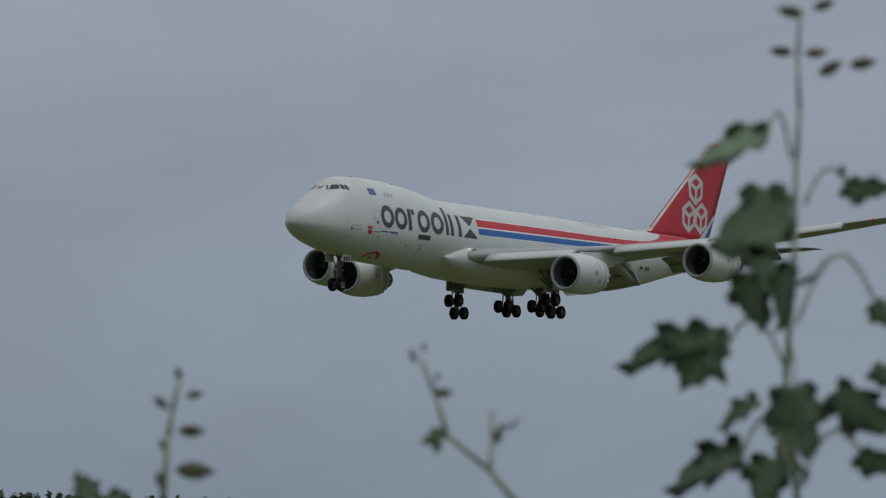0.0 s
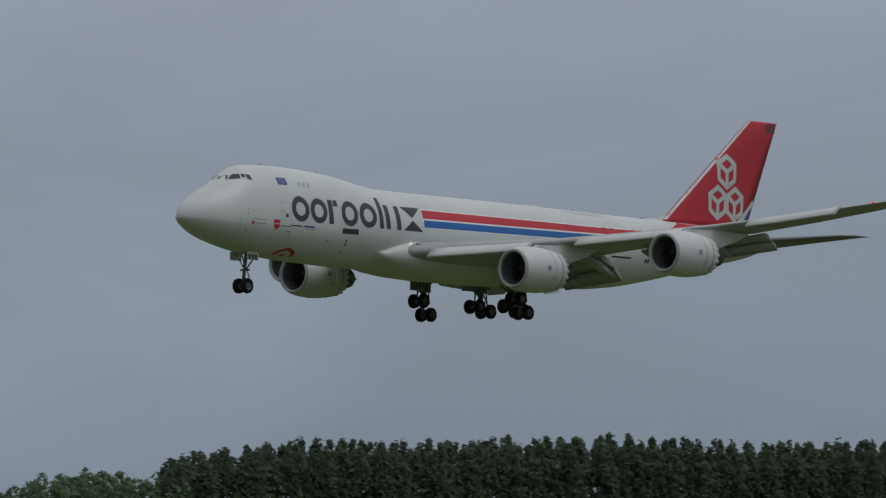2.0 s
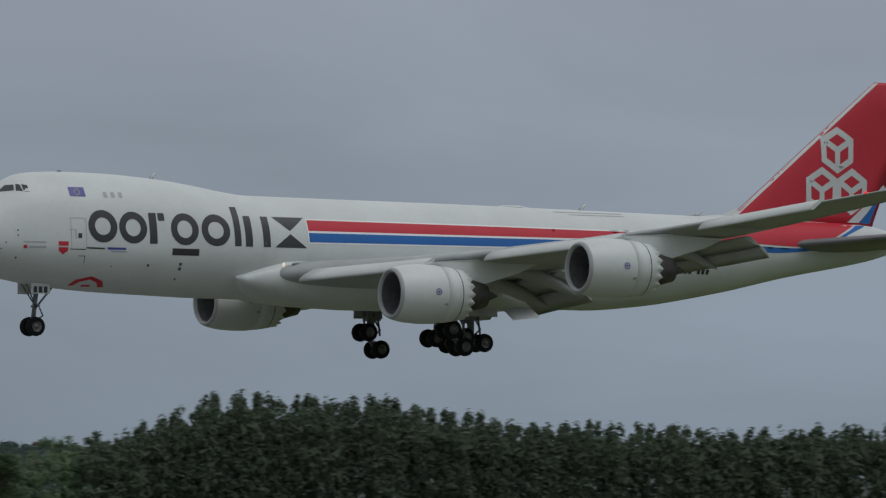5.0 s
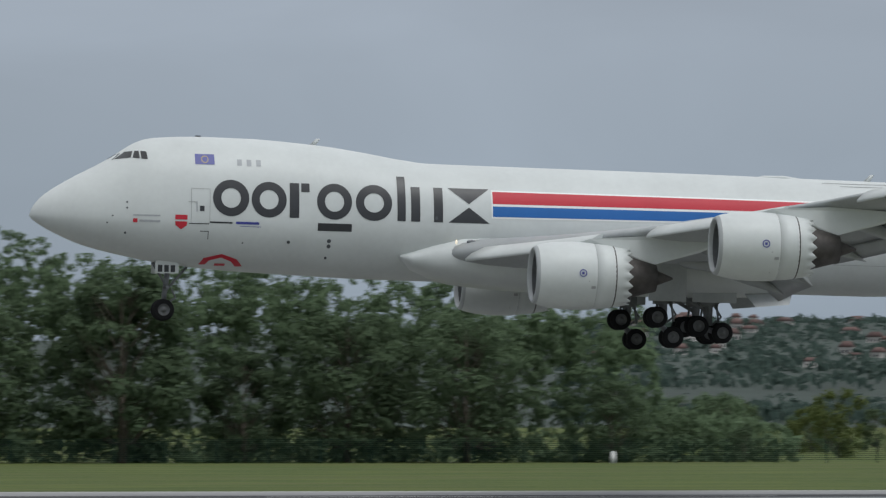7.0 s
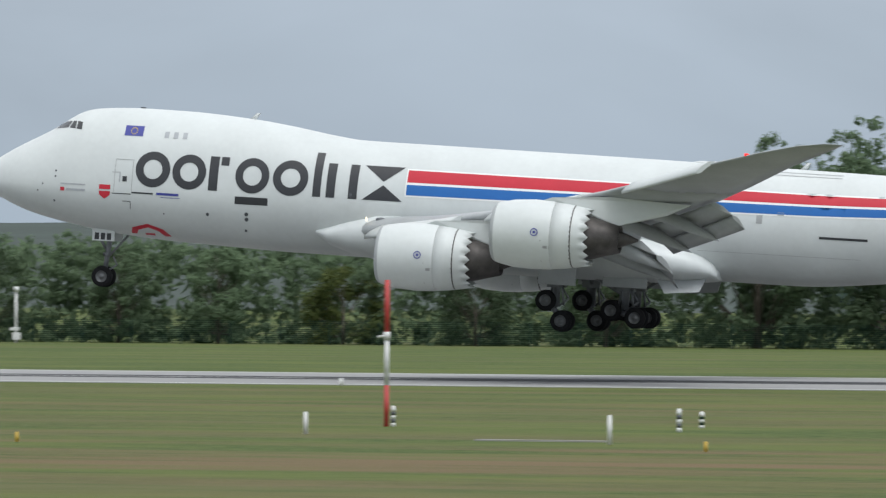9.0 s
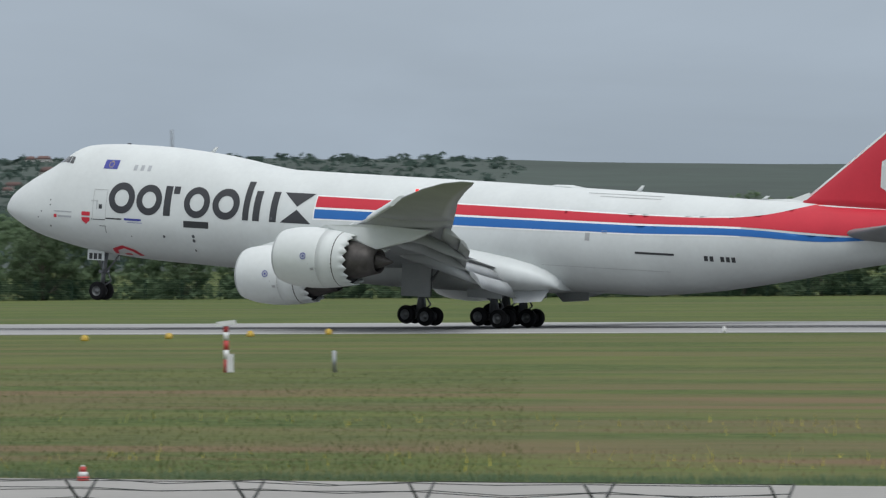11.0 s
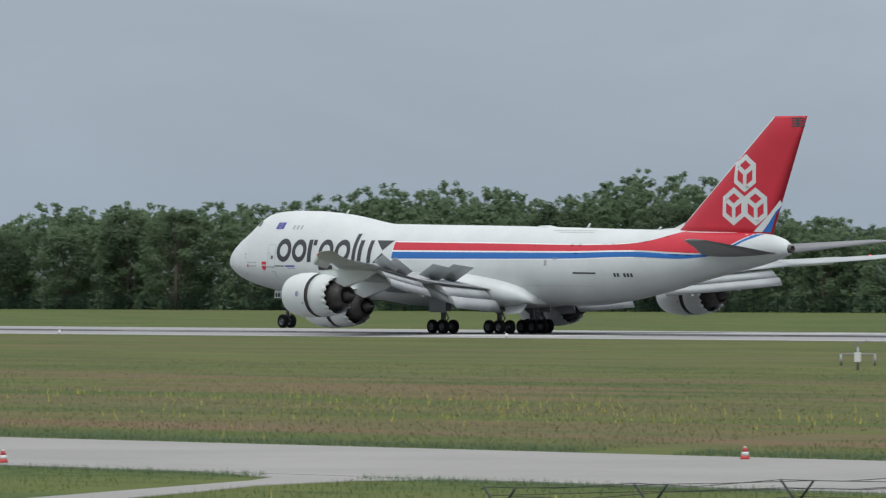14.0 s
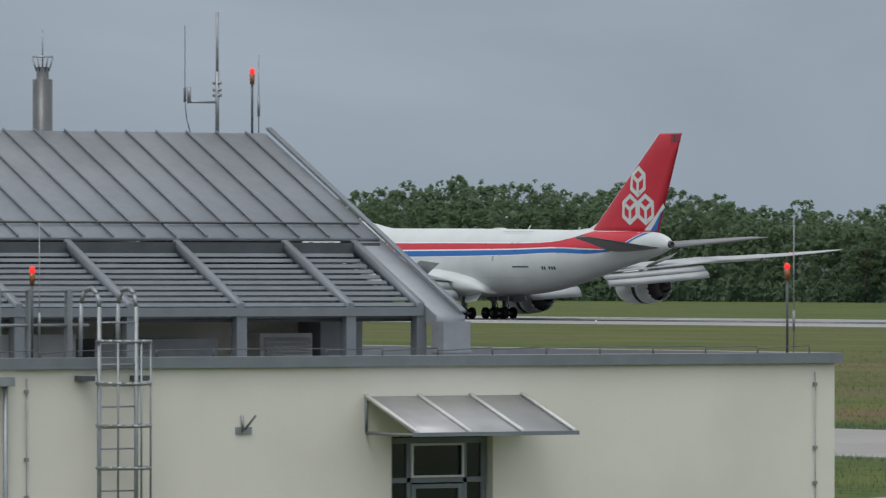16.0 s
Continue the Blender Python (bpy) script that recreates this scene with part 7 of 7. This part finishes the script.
meadow("yellow_flowers", 2600, 156, 196, 0.12, 0.40, 0.017, M["yellow"], "tall yellow meadow flowers in drifts", 8, 1.0, 41, 60, patch=2.2)
meadow("yellow_flowers", 350, 92, 100, 0.10, 0.25, 0.02, M["yellow"], "patch of yellow flowers by the fence", 9, 1.0, 38.5, 41.5)
for x, y, h in ((-265.99, 263.63, 0.7), (-228.43, 229.52, 0.5)):
    plant_tree(BUSHY[2], x, y, h, random.Random(int(-x)), "low dark green weed clump in grass", "weed clumps", wide=1.5)

# ---- tyre smoke ----
sm = bpy.data.materials.new("tyre_smoke")
sm.use_nodes = True
n_, l_ = sm.node_tree.nodes, sm.node_tree.links
bs = n_["Principled BSDF"]
bs.inputs["Base Color"].default_value, bs.inputs["Roughness"].default_value = (0.50, 0.60, 0.74, 1), 1.0
bs.inputs["Specular IOR Level"].default_value = 0.0
co, sp = n_.new("ShaderNodeTexCoord"), n_.new("ShaderNodeSeparateXYZ")
nz, mr, mz, mu = n_.new("ShaderNodeTexNoise"), n_.new("ShaderNodeMapRange"), n_.new("ShaderNodeMapRange"), n_.new("ShaderNodeMath")
nz.inputs["Scale"].default_value, nz.inputs["Detail"].default_value = 1.5, 6.0
mr.inputs["From Min"].default_value, mr.inputs["From Max"].default_value = 0.36, 0.70
mr.inputs["To Min"].default_value, mr.inputs["To Max"].default_value = 0.0, 0.80
mz.inputs["From Min"].default_value, mz.inputs["From Max"].default_value = 0.75, -0.1
mu.operation = "MULTIPLY"
oi, sh_ = n_.new("ShaderNodeObjectInfo"), n_.new("ShaderNodeVectorMath")
sh_.operation = "MULTIPLY_ADD"
sh_.inputs[1].default_value = (1.0, 0.6, 1.0)
of_ = n_.new("ShaderNodeMath")
of_.operation, of_.inputs[1].default_value = "MULTIPLY", 37.0
l_.new(oi.outputs["Random"], of_.inputs[0])
l_.new(co.outputs["Object"], sh_.inputs[0])
l_.new(of_.outputs[0], sh_.inputs[2])
l_.new(sh_.outputs[0], nz.inputs["Vector"])
l_.new(co.outputs["Object"], sp.inputs[0])
l_.new(nz.outputs["Fac"], mr.inputs["Value"])
l_.new(sp.outputs["Z"], mz.inputs["Value"])
l_.new(mr.outputs[0], mu.inputs[0])
l_.new(mz.outputs[0], mu.inputs[1])
ab_, fx_, mu2 = n_.new("ShaderNodeMath"), n_.new("ShaderNodeMapRange"), n_.new("ShaderNodeMath")
ab_.operation, mu2.operation = "ABSOLUTE", "MULTIPLY"
fx_.inputs["From Min"].default_value, fx_.inputs["From Max"].default_value = 0.8, 0.25
l_.new(sp.outputs["X"], ab_.inputs[0])
l_.new(ab_.outputs[0], fx_.inputs["Value"])
l_.new(mu.outputs[0], mu2.inputs[0])
l_.new(fx_.outputs[0], mu2.inputs[1])
l_.new(mu2.outputs[0], bs.inputs["Alpha"])


def puff_mesh(seed):
    bm = bmesh.new()
    bmesh.ops.create_icosphere(bm, subdivisions=4, radius=1.0)
    for v in bm.verts:
        v.co *= 0.8 + 0.35 * noise.noise(v.co * 1.6 + Vector((seed * 7, 0, 0)))
    return mesh("puff", bm, sm, smooth=True)


PUFF_MESHES = [puff_mesh(k) for k in range(3)]
PUFFS = []
rp = random.Random(12)
for k in range(38):
    ob = new("smoke_puff", PUFF_MESHES[k % 3])
    x = -240 - 3.5 * k + rp.uniform(-1.5, 1.5)
    big = rp.uniform(0.6, 1.25) * (1.0 - 0.012 * k)
    ob.scale = (7.0 * big, 2.6, 4.4 * big)
    tagged(ob, "thin pale blue tyre smoke over the runway", "smoke", "tyre smoke")
    t0 = 11.0 + (-240 - x) / 81.0
    PUFFS.append((ob, x, 412 + 9 * rp.random(), t0, 2.1 * big, 30.0))
for k in range(4):
    ob = new("smoke_puff", PUFF_MESHES[k % 3])
    ob.scale = (3.2, 0.9, 0.8)
    tagged(ob, "thin pale tyre smoke behind the nose wheels", "smoke", "tyre smoke")
    x = -536 - 4.2 * k
    PUFFS.append((ob, x, 416.6, 14.05 + 0.07 * k, 0.35, 14.75 + 0.05 * k))
# ---- motion ----
# seconds, x, y, height of the wheels, nose-up angle
FLIGHT = [
    (0.0, 581.63, 377.62, 29.93, 1.30), (0.5, 548.58, 383.37, 28.07, 1.37), (1.0, 512.95, 384.68, 25.18, 1.66), (1.5, 477.84, 387.42, 23.31, 1.56),
    (2.0, 466.24, 408.86, 22.24, 1.59), (2.5, 452.84, 430.00, 21.10, 1.50), (3.0, 410.43, 426.98, 20.51, 0.93), (5.5, 206.51, 416.57, 13.56, 0.25),
    (6.0, 165.68, 416.57, 12.22, 0.19), (6.5, 124.66, 416.56, 10.85, 0.69), (7.0, 83.66, 416.56, 9.37, 1.51), (7.5, 42.80, 416.56, 7.69, 2.22),
    (8.0, 2.16, 416.57, 6.11, 2.55), (8.5, -39.10, 416.57, 4.82, 2.91), (9.0, -79.97, 416.56, 3.63, 3.08), (10.4, -195.03, 416.56, 0.45, 3.4),
    (11.0, -242.22, 414.00, 0.2, 3.4), (11.5, -283.22, 413.40, 0.12, 3.12), (12.0, -323.17, 413.40, 0.0, 1.9), (12.5, -363.11, 413.60, 0.0, 1.9),
    (13.0, -404.54, 414.40, 0.0, 1.81), (13.5, -445.45, 415.60, 0.0, 1.44), (14.0, -485.64, 416.20, 0.0, 0.62), (14.5, -525.23, 416.57, 0.0, 0.1),
    (15.0, -564.05, 416.57, 0.0, 0.0), (15.5, -601.67, 416.57, 0.0, 0.0), (16.0, -639.18, 416.57, 0.0, 0.0)]


def motions():
    walk(airplane, [(t, pose(x, y, z, 0, a, 0)) for t, x, y, z, a in FLIGHT])
    droop = ((0.0, -0.6), (3.2, -0.6), (7.0, 0.0), (9.5, 0.0), (10.6, -0.3), (11.5, -1.3), (12.2, -3.6), (16.0, -4.0))
    for wing, pivot, side in WINGS:
        walk(wing, [(t, Matrix.Translation(pivot) @ pose(0, 0, 0, -side * a, 0, 0)) for t, a in droop])
    for outer, bend, side in OUTER:
        walk(outer, [(t, Matrix.Translation(bend) @ pose(0, 0, 0, -side * a, 0, 0)) for t, a in ((0.0, 0.0), (9.5, 0.0), (11.5, -1.0), (12.2, -4.8), (16.0, -5.4))])
    for eng, c, inboard in ENGINES:
        arm = 9.4 if inboard else 18.6
        walk(eng, [(t, Matrix.Translation(c + Vector((0, 0, math.sin(radians(a)) * arm)))) for t, a in droop])
    for bogie, at0, tilt in BOGIES:
        walk(bogie, [(t, Matrix.Translation(at0 + Vector((-0.2, 0, -0.26)) * low) @ pose(0, 0, 0, 0, a, 0)) for t, a, low in ((0.0, tilt, 1), (10.3, tilt, 1), (10.8, 3.0, 0), (14.4, 0.0, 0), (16.0, 0.0, 0))])
    for leg in LEGS:
        walk(leg, [(t, pose(-0.2 * low, 0, -0.26 * low)) for t, low in ((0.0, 1), (10.3, 1), (10.8, 0), (16.0, 0))])
    for flap, hinge in SPOILERS:
        walk(flap, [(t, Matrix.Translation(hinge) @ pose(0, 0, 0, 0, a, 0)) for t, a in ((0.0, 0.0), (10.8, 0.0), (12.2, -33.0), (16.0, -34.0))])
    for sleeve in SLEEVES:
        walk(sleeve, [(t, pose(a, 0, 0)) for t, a in ((0.0, 0.0), (13.3, 0.0), (14.3, 0.62), (16.0, 0.64))])
    for puff, x, y, t0, z, t1 in PUFFS:
        rows = [(0.0, pose(x, y, -6.0)), (t0, pose(x, y, -6.0)), (t0 + 0.15, pose(x + 0.8, y, z * 0.6)), (t0 + 0.8, pose(x + 2.2, y, z + 0.3))]
        if t1 < 16:
            rows += [(t1, pose(x + 2.5, y, z)), (t1 + 0.35, pose(x + 3.0, y, -6.0))]
        walk(puff, rows + [(16.0, rows[-1][1])])


motions()
